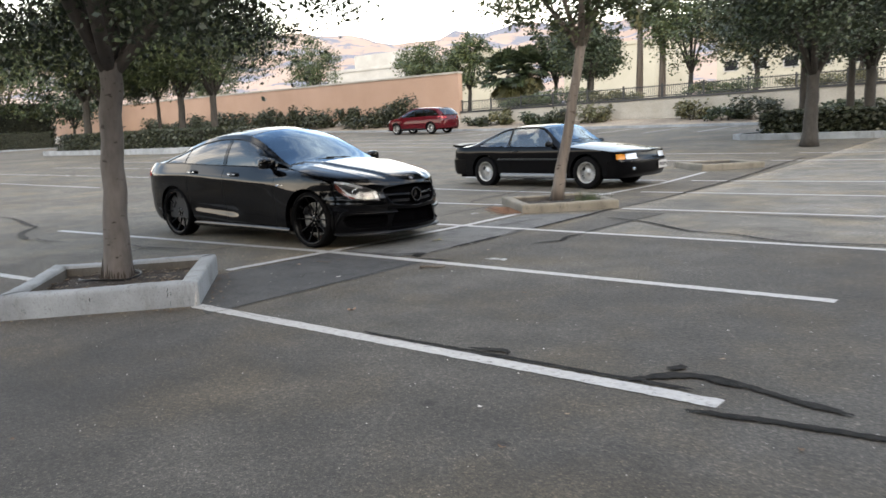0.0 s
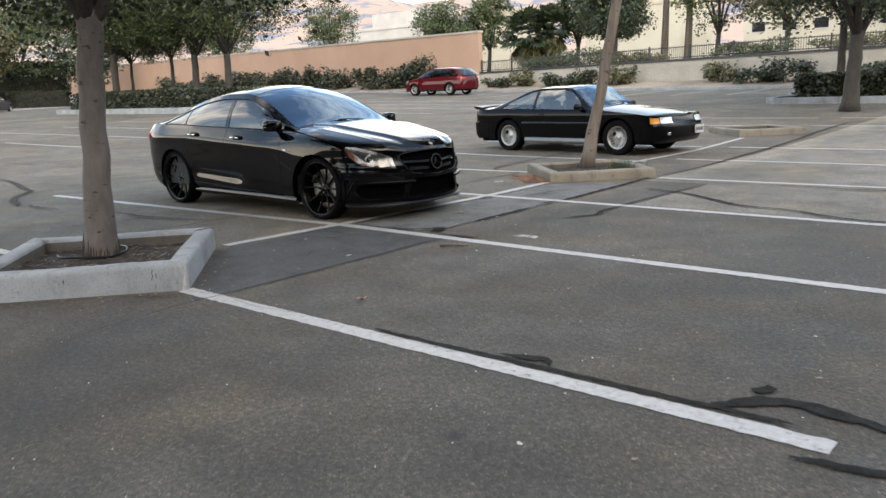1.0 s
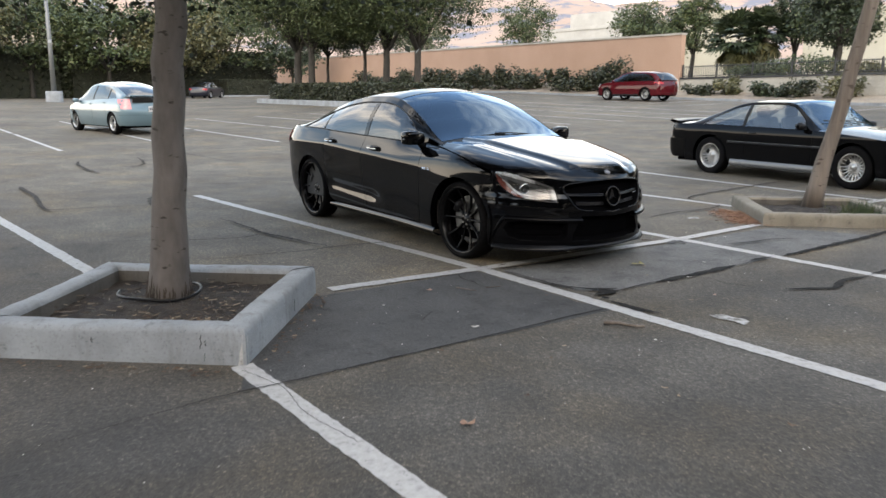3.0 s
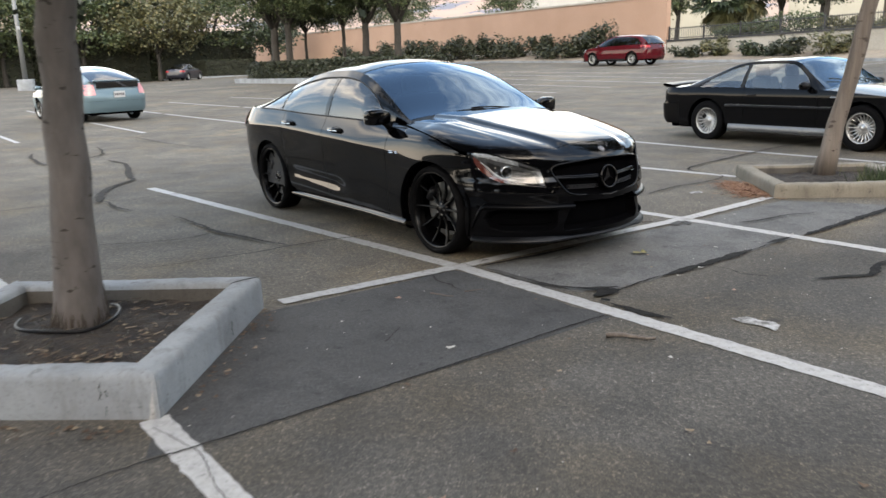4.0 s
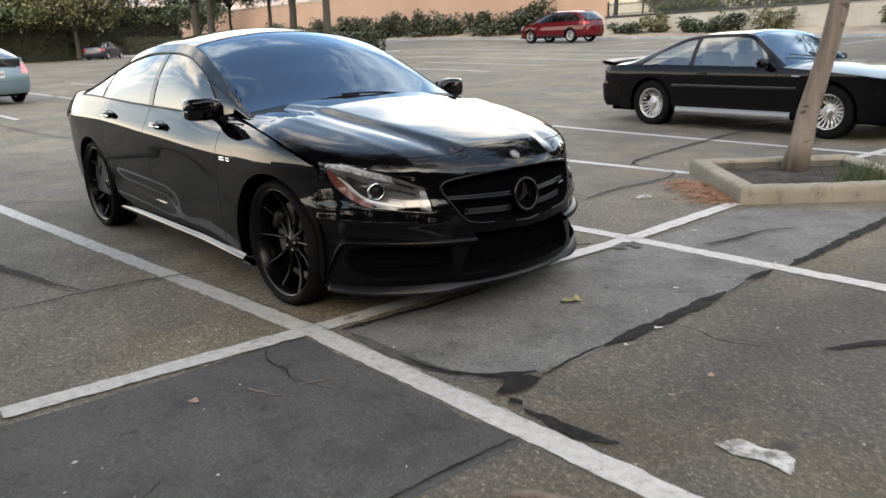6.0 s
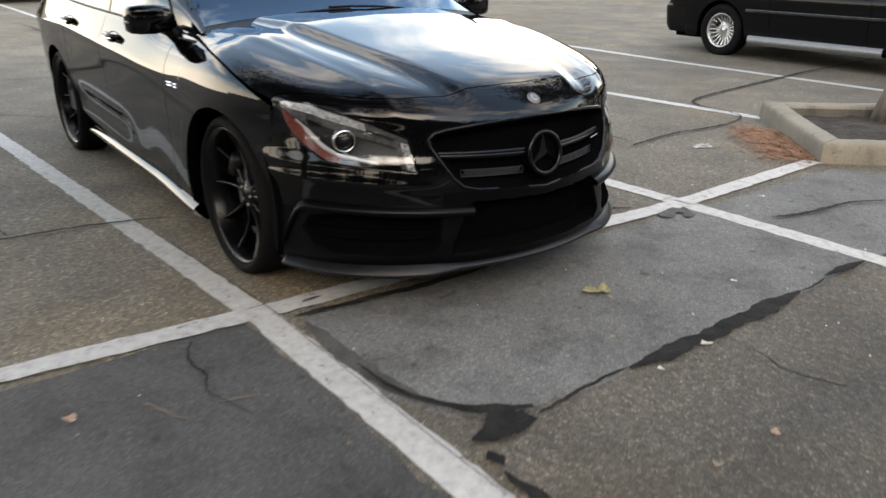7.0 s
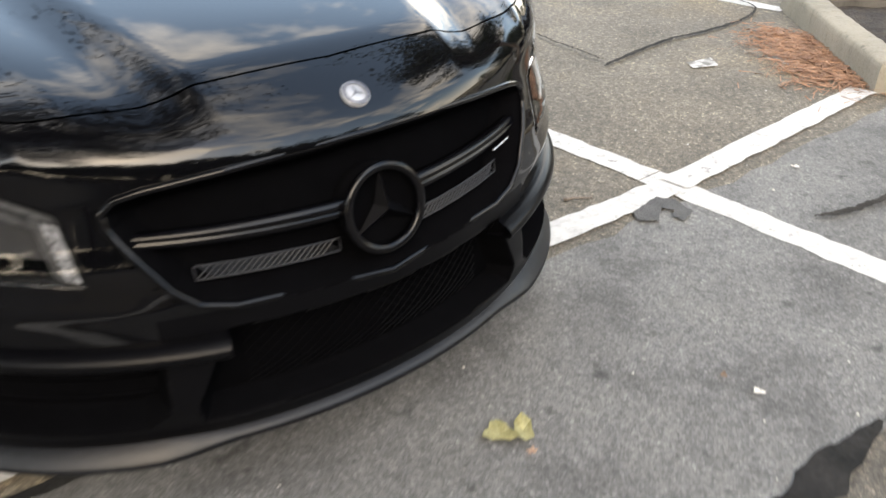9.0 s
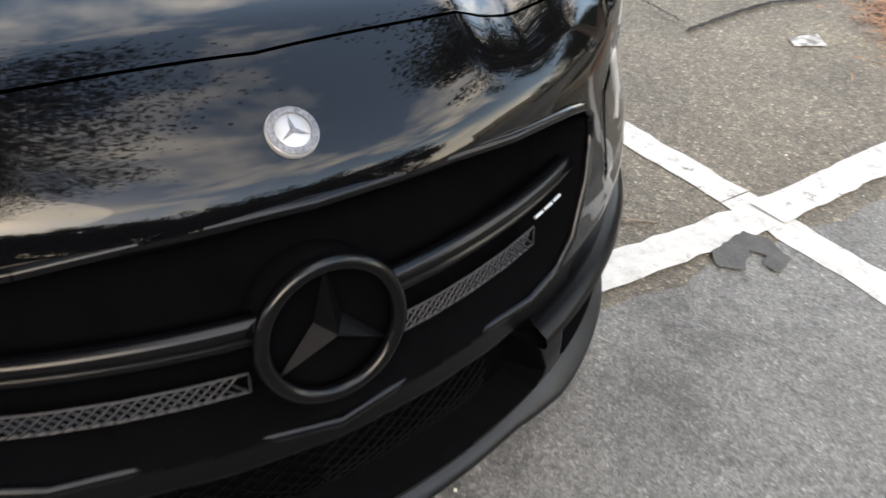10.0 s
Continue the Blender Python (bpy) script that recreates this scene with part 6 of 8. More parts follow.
    m4 = Matrix.Translation(Vector(bc)) @ bn.to_track_quat("Z", "Y").to_matrix().to_4x4()
    rb = part("nose_badge", *moved(revolve([(0.0255, -0.004), (0.0255, 0.003), (0.0235, 0.005), (0.0, 0.006)], 32, "z"), m4), SILVER, car, "round silver badge", True)
    for k in range(3):
        a = math.pi / 2 + k * 2 * math.pi / 3
        arm = [(0.0025 * -math.sin(a), 0.0025 * math.cos(a), 0.0072), (0.0165 * math.cos(a), 0.0165 * math.sin(a), 0.0066), (-0.0025 * -math.sin(a), -0.0025 * math.cos(a), 0.0072)]
        part("badge_arm", *moved((arm, [(0, 2, 1)]), m4), BADGE_DARK, rb)
    part("badge_ring", *moved(revolve([(0.0240, 0.0050), (0.0240, 0.0064), (0.0175, 0.0068), (0.0175, 0.0056)], 32, "z"), m4), BADGE_DARK, rb, "dark enamel ring")
    # splitter lip
    outl = np.concatenate([np.linspace(0.868, 0.80, 8), np.linspace(0.79, 0.43, 16), np.linspace(0.42, 0.0, 10)])
    rows = []
    for y in np.concatenate([-outl, outl[::-1][1:]]):
        a = abs(y)
        o = 0.012 + 0.020 * step(0.30, 0.45, a) - 0.010 * step(0.7, 0.86, a)
        zl = 0.163
        wide = min(a, float(C.half(1.74, 0.2)))
        yy = np.array(math.copysign(wide, y))
        up = 0.022 + 0.012 * step(0.30, 0.44, a)
        rows.append([nose_point(yy, np.array(0.20), oo) + np.array([0, 0, dz]) for oo, dz in ((-0.05, zl + up - 0.195), (-0.002, zl + up - 0.203), (o - 0.004, zl + 0.018 - 0.20), (o, zl + 0.010 - 0.20), (o - 0.008, zl - 0.20), (-0.10, zl - 0.004 - 0.20))])
    part("splitter", *sheet(np.array(rows), False), LIP_GREY, car, "satin dark grey front splitter lip", True)
    # tail: bumper, boot lid, lamps
    rows = []
    zs = np.linspace(0.20, 0.985, 34)
    for z in zs:
        w = float(C.half(-1.75, z))
        q = np.sin(np.linspace(-math.pi / 2, math.pi / 2, 70))
        t0 = (C.REAR + 1.75) / (C.REAR - float(C.x_tail(z)))
        wfull = w / math.sqrt(max(1e-6, 1 - t0 ** C.P_TAIL))
        yy = q * w
        t = (1 - np.clip((yy / wfull) ** 2, 0, 1)) ** (1 / C.P_TAIL)
        rows.append(np.stack([C.REAR - t * (C.REAR - float(C.x_tail(z))), yy, 0 * yy + z], -1))
    P = np.array(rows)
    part("rear_bumper", *sheet(P, True), BLACK, car, "", True)
    T = P[-1]
    lid = []
    for k in np.linspace(0, 1, 12):
        L = T.copy()
        L[:, 0] = T[:, 0] + (np.maximum(T[:, 0], -1.72) * 0 - 1.70 - T[:, 0]) * k
        L[:, 2] = 0.985 + (float(C.z_mid(-1.72)) - 0.02 - 0.985) * (k ** 0.8) - 0.07 * k * (T[:, 1] / 0.8) ** 2
        lid.append(L)
    part("boot_lid", *sheet(np.array(lid), True), BLACK, car, "", True)
    for s in (1, -1):
        rows = []
        for z in np.linspace(0.80, 0.93, 6):
            row = []
            for x in np.linspace(-1.90, -2.30, 14):
                row.append((x - 0.004, s * (float(C.half(x, z)) + 0.004), z))
            rows.append(row)
        part("tail_lamp", *sheet(np.array(rows), s > 0), RED_LENS, car, "dark red tail lamp", True)
    # wheels
    for x in (1.35, -1.35):
        for s in (1, -1):
            wheel(car, x, s * (0.744 if x > 0 else 0.762), 0.325, 0.215, 0.274, 10, s, SATIN_BLACK, dish=0.034, slim=0.78, bolts=5)
            # wheel well
            pts = []
            for a in np.linspace(-0.35, math.pi + 0.35, 24):
                pts.append([(x + 0.40 * math.cos(a), s * 0.83, 0.325 + 0.40 * math.sin(a)), (x + 0.40 * math.cos(a), s * 0.50, 0.325 + 0.40 * math.sin(a))])
            part("wheel_liner", *sheet(np.array(pts), s < 0), RECESS, car)
    # floor pan and the dark lining behind the gaps
    part("floor_pan", *join(block(-1.75, 1.70, -0.74, 0.74, 0.17, 0.24, 0.01), block(1.702, 2.08, -0.42, 0.42, 0.17, 0.24), block(-2.15, -1.752, -0.50, 0.50, 0.24, 0.30)), RECESS, car)
    part("bulkhead", *block(0.97, 1.02, -0.74, 0.74, 0.22, 0.90), RECESS, car)
    part("boot_floor", *block(-2.1, -1.72, -0.52, 0.52, 0.31, 0.93), RECESS, car)
    for s in (1, -1):
        part("door_card", *block(-1.7, 0.97, s * 0.775 - 0.015, s * 0.775 + 0.015, 0.24, 0.90), SEAT, car)
    part("engine_bay", *block(1.02, 2.0, -0.50, 0.50, 0.25, 0.74, 0.03), RECESS, car)
    # cabin inside
    part("dashboard", *moved(block(0.42, 0.98, -0.72, 0.72, 0.55, 0.92, 0.08), Matrix.Identity(4)), SEAT, car, "", True)
    for y in (0.36, -0.36):
        seat = join(block(-0.35, 0.18, y - 0.25, y + 0.25, 0.24, 0.52, 0.06), moved(block(-0.07, 0.07, -0.25, 0.25, 0.0, 0.62, 0.06), pose(-0.36, y, 0.48, 0, -14, 0)), moved(block(-0.05, 0.05, -0.13, 0.13, 0.0, 0.17, 0.04), pose(-0.54, y, 1.09, 0, -10, 0)))
        part("seat", *seat, SEAT, car, "", True)
    part("rear_bench", *join(block(-1.35, -0.85, -0.62, 0.62, 0.24, 0.52, 0.06), moved(block(-0.07, 0.07, -0.62, 0.62, 0, 0.5, 0.06), pose(-1.38, 0, 0.48, 0, -20, 0))), SEAT, car, "", True)
    st = Matrix.Translation((0.36, 0.36, 0.86)) @ Matrix.Rotation(radians(65), 4, "Y")
    part("steering_wheel", *moved(tube([(0.18 * math.cos(a), 0.18 * math.sin(a), 0) for a in np.linspace(0, 2 * math.pi, 25)], 0.014, 6, False), st), SEAT, car, "", True)
    return car


black_coupe(pose(0, 0, 0))


# ---- the other cars ----
class Body:
    """A plainer car body from its own curves; the same axes as the coupe."""

    def __init__(self, **k):
        self.half_w, self.xf, self.xr = k["width"] / 2, k["front"], k["rear"]
        self.w = curve(k["section"])
        self.pf, self.pr = k.get("pf", 4.0), k.get("pr", 4.0)
        self.nose_z, self.tail_z = curve(k["nose"]), curve(k["tail"])
        self.sh, self.deck = curve(k["shoulder"]), curve(k["deck"])
        self.mid, self.rail, self.yrail = curve(k["mid"]), curve(k["rail"]), curve(k["yrail"])
        self.f0, self.r0 = k["f0"], k["r0"]
        self.hubs, self.arch, self.r, self.sill = k["hubs"], k["arch"], k["wheel"], k["sill"]

    def half(self, x, z):
        x, z = np.broadcast_arrays(np.asarray(x, float), np.asarray(z, float))
        y = self.half_w * self.w(z)
        t = np.clip((x - self.f0) / (self.nose_z(z) - self.f0), 0, 1)
        y = y * np.clip(1 - t ** self.pf, 0, 1) ** 0.5
        t = np.clip((self.r0 - x) / (self.r0 - self.tail_z(z)), 0, 1)
        return y * np.clip(1 - t ** self.pr, 0, 1) ** 0.5

    def low(self, x):
        z = np.full(np.shape(x), self.sill)
        for hx in self.hubs:
            d = np.abs(x - hx)
            z = np.where(d < self.arch, np.maximum(z, self.r + np.sqrt(np.maximum(self.arch ** 2 - d * d, 0))), z)
        return z

    def side(self, a, b, top=None, rows=16):
        xs = list(np.linspace(a, b, max(3, int((b - a) / 0.09))))
        for hx in self.hubs:
            xs += [hx + self.arch * math.cos(t) for t in np.linspace(0, math.pi, 24)]
        xs = np.array(sorted({round(x, 4) for x in xs if a <= x <= b}))
        lo, hi = self.low(xs), (self.sh if top is None else top)(xs)
        Z = lo[:, None] + (hi - lo)[:, None] * np.linspace(0, 1, rows)[None, :]
        X = np.repeat(xs[:, None], rows, 1)
        P = np.stack([X, self.half(X, Z), Z], -1)
        return P

    def end(self, front, z0, z1, rows=16, cols=40):
        x0 = self.f0 + 0.06 if front else self.r0 - 0.06
        Z = np.linspace(z0, z1, rows)
        out = []
        for z in Z:
            w = float(self.half(x0, z))
            full = self.half_w * float(self.w(z))
            y = w * np.sin(np.linspace(-math.pi / 2, math.pi / 2, cols))
            p = self.pf if front else self.pr
            t = (1 - np.clip(y / full, -1, 1) ** 2) ** (1 / p)
            x = self.f0 + t * (float(self.nose_z(z)) - self.f0) if front else self.r0 - t * (self.r0 - float(self.tail_z(z)))
            out.append(np.stack([x, y, 0 * y + z], -1))
        return np.array(out)

    def cap(self, a, b, n=24, cols=25):
        """A bonnet or boot lid between two places along the car."""
        xs = np.linspace(a, b, n)
        rows = []
        for x in xs:
            z0 = float(self.sh(x))
            ye = max(0.01, float(self.half(x, z0)))
            y = ye * np.sin(np.linspace(-math.pi / 2, math.pi / 2, cols))
            rows.append(np.stack([0 * y + x, y, z0 + (float(self.deck(x)) - z0) * (1 - np.abs(y / ye) ** 2.4)], -1))
        return np.array(rows)

    def cabin(self, x, v):
        x, v = np.broadcast_arrays(np.asarray(x, float), np.asarray(v, float))
        zb = self.sh(x)
        yb = self.half(x, zb)
        zr, yr, zm = np.maximum(self.rail(x), zb + 0.004), self.yrail(x), self.mid(x)
        a = np.clip(v, 0, 1)
        y1, z1 = yb + (yr - yb) * a + 0.015 * np.sin(np.pi * a), zb + (zr - zb) * a
        c = np.clip(v - 1, 0, 1)
        y2 = yr * np.cos(c * np.pi / 2)
        z2 = zr + np.maximum(zm - zr, 0.0) * (1 - (y2 / yr) ** 2.2)
        return np.stack([x, np.where(v > 1, y2, y1), np.where(v > 1, z2, z1)], -1)


def plain_car(m, B, label, paint, rim_mat, spokes, doors, panes, glass_f, roof_x, glass_r, group="parked cars", rim=0.2, width=0.2, bumper=None, bumper_z=0.45, glass=None, detail=None):
    """A car from a Body: doors and panes as spans along x, roof_x the span of the roof."""
    glass = glass or TINT
    bumper = bumper or paint
    car = thing("car", m, label, "car", group)
    a, b = B.r0 - 0.06, B.f0 + 0.06
    cuts = [a] + sorted({x for d in doors for x in d}) + [b]
    door_obs = []
    for s in (1, -1):
        for x0, x1 in zip(cuts, cuts[1:]):
            isdoor = (x0, x1) in doors
            P = B.side(x0 + 0.003, x1 - 0.003)
            nm = "door" if isdoor else "front_fender" if x0 > 0 else "quarter_panel"
            ob = part(nm, *sheet(mirrored(P, s), s < 0), paint, car, "", True)
            if isdoor:
                door_obs.append(ob)
                hx = x0 + 0.14
                hz = float(B.sh(hx)) - 0.10
                y = float(B.half(hx, hz))
                part("door_handle", *tube([(hx - 0.07, s * y, hz), (hx - 0.05, s * (y + 0.02), hz), (hx + 0.05, s * (y + 0.02), hz), (hx + 0.07, s * y, hz)], 0.012, 6), TRIM_BLACK if detail == "pony" else paint, ob, "", True)
        # cabin sides
        x0, x1 = glass_r[0], glass_f[1]
        lo_a, hi_a = panes[0][0], panes[-1][1]
        rise_ = curve([(lo_a, 0.0), (lo_a + 0.12 * (hi_a - lo_a), 0.70), (lo_a + 0.3 * (hi_a - lo_a), 0.86), (lo_a + 0.55 * (hi_a - lo_a), 0.89), (lo_a + 0.75 * (hi_a - lo_a), 0.88), (lo_a + 0.93 * (hi_a - lo_a), 0.74), (hi_a, 0.0)])
        xs = np.unique(np.concatenate([np.linspace(x0, x1, 60), np.linspace(lo_a, hi_a, 30)]))
        low = np.where((xs > lo_a) & (xs < hi_a), rise_(xs), 0)
        V = low[:, None] + (1.08 - low)[:, None] * np.linspace(0, 1, 9)[None, :]
        part("roof_rail", *sheet(mirrored(B.cabin(np.repeat(xs[:, None], 9, 1), V), s), s < 0), paint, car, "", True)
        for i, (p0, p1) in enumerate(panes):
            xs = np.linspace(p0 + (0.02 if i else 0), p1 - (0.02 if i < len(panes) - 1 else 0), 16)
            hi = rise_(xs).clip(0.01, 2)
            P = B.cabin(np.repeat(xs[:, None], 7, 1), hi[:, None] * np.linspace(0, 1, 7)[None, :])
            P[..., 1] -= 0.006
            ob = part("window", *sheet(mirrored(P, s), s < 0), glass, car, "", True)
            ob.visible_shadow = False
            if i:
                P = B.cabin(np.repeat(np.linspace(p0 - (0.04 if detail == "pony" else 0.022), p0 + 0.022, 3)[:, None], 7, 1), float(rise_(p0)) * np.linspace(0, 1, 7)[None, :])
                P[..., 1] += 0.001
                part("pillar_trim", *sheet(mirrored(P, s), s < 0), TRIM_BLACK, car)
        # mirror
        mx = glass_f[0] + 0.72 * (glass_f[1] - glass_f[0])
        my, mz = float(B.half(mx, float(B.sh(mx)))), float(B.sh(mx))
        rows = []
        for t, k in ((0.0, 0.4), (0.04, 0.8), (0.11, 1.0), (0.17, 0.9), (0.19, 0.4)):
            rows.append([(mx - 0.06 + 0.06 * k * math.cos(q), s * (my - 0.02 + t), mz + 0.055 + 0.06 * k * math.sin(q)) for q in np.linspace(0, 2 * math.pi, 13)[:-1]])
        part("door_mirror", *sheet(np.array(rows), s > 0, True), TRIM_BLACK if detail == "pony" else paint, car, "", True)
        for hx in B.hubs:
            wheel(car, hx, s * (B.half_w * 0.97 - width / 2), B.r, width, rim, spokes, s, rim_mat, dish=0.03)
            pts = [[(hx + (B.arch + 0.03) * math.cos(q), s * B.half_w * 0.95, B.r + (B.arch + 0.03) * math.sin(q)), (hx + (B.arch + 0.03) * math.cos(q), s * 0.45, B.r + (B.arch + 0.03) * math.sin(q))] for q in np.linspace(-0.3, math.pi + 0.3, 18)]
            part("wheel_liner", *sheet(np.array(pts), s < 0), RECESS, car)
    for name, (x0, x1), mat in (("roof", roof_x, paint), ("windscreen", glass_f, SCREEN), ("rear_window", glass_r, glass)):
        xs = np.linspace(x0, x1, 14)
        V = 1.06 + 0.94 * np.linspace(0, 1, 14)
        P = B.cabin(np.repeat(xs[:, None], 14, 1), np.repeat(V[None, :], 14, 0))
        ob = part(name, *join(sheet(P), sheet(mirrored(P, -1), True)), mat, car, "", True)
        ob.visible_shadow = name == "roof"
    zf, zr = float(B.sh(B.f0 + 0.2)), float(B.sh(B.r0 - 0.2))
    part("front_bumper", *sheet(B.end(True, B.sill, bumper_z), False), bumper, car, "", True)
    part("front_panel", *sheet(B.end(True, bumper_z + 0.004, zf), False), paint, car, "", True)
    part("rear_bumper", *sheet(B.end(False, B.sill + 0.03, bumper_z + 0.05), True), bumper, car, "", True)
    part("tail_panel", *sheet(B.end(False, bumper_z + 0.054, zr), True), paint, car, "", True)
    part("bonnet", *sheet(B.cap(glass_f[1] - 0.03, B.xf - 0.02), False), paint, car, "", True)
    if glass_r[0] - B.xr > 0.12:
        part("boot_lid", *sheet(B.cap(B.xr + 0.02, glass_r[0] + 0.02), False), paint, car, "", True)
    part("floor_pan", *block(B.xr + 0.25, B.xf - 0.25, -B.half_w * 0.84, B.half_w * 0.84, B.sill - 0.03, B.sill + 0.05), RECESS, car)
    part("dashboard", *block(glass_f[1] - 0.55, glass_f[1] - 0.05, -B.half_w * 0.8, B.half_w * 0.8, 0.45, float(B.sh(0.3)) - 0.05, 0.06), SEAT, car, "", True)
    for y in (0.36, -0.36):
        part("seat", *join(block(-0.45, 0.1, y - 0.24, y + 0.24, 0.25, 0.5, 0.06), moved(block(-0.06, 0.06, -0.24, 0.24, 0, 0.55, 0.05), pose(-0.42, y, 0.45, 0, -15, 0)), moved(block(-0.04, 0.04, -0.12, 0.12, 0, 0.16, 0.03), pose(-0.58, y, 0.98, 0, -12, 0))), SEAT, car, "", True)
    return car


def lamp_patch(car, B, name, front, y0, y1, z0, z1, mat, s, label="", out=0.006, n=8):
    """A lamp let into the nose or tail between two widths and heights."""
    rows = []
    for z in np.linspace(z0, z1, 4):
        full = B.half_w * float(B.w(z))
        row = []
        for y in np.linspace(y0, y1, n):
            p = B.pf if front else B.pr
            t = (1 - min(0.9999, y / full) ** 2) ** (1 / p)
            x = B.f0 + t * (float(B.nose_z(z)) - B.f0) + out if front else B.r0 - t * (B.r0 - float(B.tail_z(z))) - out
            row.append((x, s * (y + out * 0.6), z))
        rows.append(row)
    return part(name, *sheet(np.array(rows), (s < 0) == (not front)), mat, car, label, True)


def pony_coupe(m):
    """The older black two-door hatchback."""
    B = Body(width=1.73, front=2.20, rear=-2.30, section=[(0.2, 0.95), (0.3, 0.968), (0.5, 0.986), (0.62, 0.995), (0.72, 1.0), (0.755, 0.996), (0.79, 0.980), (0.83, 0.955), (0.90, 0.915)], pf=6, pr=7,
             nose=[(0.2, 2.12), (0.32, 2.20), (0.5, 2.22), (0.6, 2.16), (0.7, 2.13), (0.78, 2.08)], tail=[(0.2, -2.22), (0.35, -2.33), (0.55, -2.34), (0.62, -2.27), (0.85, -2.24), (0.95, -2.20)],
             shoulder=[(-2.3, 0.81), (-1.6, 0.845), (-0.8, 0.84), (0.3, 0.825), (0.72, 0.815), (1.4, 0.765), (2.2, 0.68)], deck=[(-2.3, 0.85), (-1.7, 0.90), (0.4, 0.885), (0.8, 0.88), (1.5, 0.82), (2.2, 0.71)],
             mid=[(-1.75, 0.895), (-1.2, 1.09), (-0.75, 1.235), (-0.45, 1.265), (0.0, 1.268), (0.16, 1.25), (0.46, 1.06), (0.72, 0.885)], rail=[(-1.75, 0.85), (-1.2, 1.05), (-0.75, 1.195), (-0.45, 1.225), (0.0, 1.228), (0.15, 1.21), (0.45, 1.02), (0.72, 0.83)],
             yrail=[(-1.75, 0.72), (-0.7, 0.60), (0.1, 0.62), (0.72, 0.75)], f0=1.72, r0=-1.75, hubs=(1.30, -1.253), arch=0.36, wheel=0.315, sill=0.22)
    car = plain_car(m, B, "older black two-door hatchback with silver spoked wheels", OLD_BLACK, SILVER_RIM, 20, [(-0.55, 0.66)], [(-1.45, -0.60), (-0.60, 0.56)], (0.15, 0.72), (-0.72, 0.13), (-1.75, -0.74), rim=0.20, width=0.20, bumper=LOW_PLASTIC, bumper_z=0.52, glass=PALE_TINT, detail="pony")
    for s in (1, -1):
        lamp_patch(car, B, "headlamp", True, 0.40, 0.70, 0.565, 0.665, CLEAR_LAMP, s, "pale rectangular headlamp")
        lamp_patch(car, B, "marker_lamp", True, 0.715, 0.845, 0.565, 0.66, MARKER, s, "amber corner marker lamp")
        lamp_patch(car, B, "tail_lamp", False, 0.35, 0.80, 0.64, 0.80, RED_LENS, s, "dark red louvred tail lamp")
        # body-side moulding and the bright lower skirt
        for zz, rr, mat, nm in ((0.565, 0.016, TRIM_BLACK, "side_moulding"), (0.585, 0.003, GALV, "pinstripe")):
            pts = [(x, s * (float(B.half(x, zz)) + 0.004), zz) for x in np.linspace(-0.88, 0.92, 12)]
            part(nm, *tube(pts, rr, 6), mat, car, "", True)
        rows = []
        for x in np.linspace(-0.82, 0.86, 10):
            y = float(B.half(x, 0.26))
            rows.append([(x, s * (y - 0.01), 0.30), (x, s * (y + 0.022), 0.275), (x, s * (y + 0.028), 0.225), (x, s * (y + 0.012), 0.185), (x, s * (y - 0.05), 0.18)])
        part("side_skirt", *sheet(np.array(rows), s > 0), SKIRT_GREY, car, "grey reflective side skirt", True)
        v, f = block(-0.03, 0.03, -0.04, 0.04, 0.0, 0.05, 0.01)
        part("fog_lamp", *moved((v, f), pose(2.16, s * 0.55, 0.36)), CHROME, car)
        part("badge_bar", *tube([(0.86, s * (float(B.half(0.86, 0.72)) + 0.004), 0.72), (0.96, s * (float(B.half(0.96, 0.72)) + 0.004), 0.72)], 0.008, 4), SILVER, car)
    # tail spoiler
    rows = []
    for y in np.linspace(-0.72, 0.72, 14):
        d = 0.10 * (abs(y) / 0.72) ** 3
        rows.append([(-2.02 + d * 0.4, y, 0.86), (-2.06, y, 0.895 - d * 0.2), (-2.24, y, 0.915 - d * 0.2), (-2.29, y, 0.90 - d * 0.2), (-2.27, y, 0.86), (-2.2, y, 0.83)])
    part("spoiler", *sheet(np.array(rows), False, True), LOW_PLASTIC, car, "", True)
    plate = part("number_plate", *moved(block(-0.008, 0.008, -0.15, 0.15, -0.075, 0.075, 0.004), pose(2.235, 0.42, 0.42)), PLATE, car, "white number plate with dark bars")
    for k in range(5):
        part("plate_bar", *moved(block(-0.002, 0.002, -0.016, 0.016, -0.03, 0.03), pose(2.245, 0.42 - 0.11 + 0.055 * k, 0.42)), IRON, plate)
    for y0, y1 in ((0.5, -0.05), (0.0, -0.55)):
        part("wiper", *tube([(0.73, y0, 0.90), (0.67, (y0 + y1) / 2, 0.94), (0.62, y1, 0.965)], 0.008, 5), TRIM_BLACK, car)
    return car


pony_coupe(pose(-0.52, 7.62, 0.0, 0, 0, -4.5))


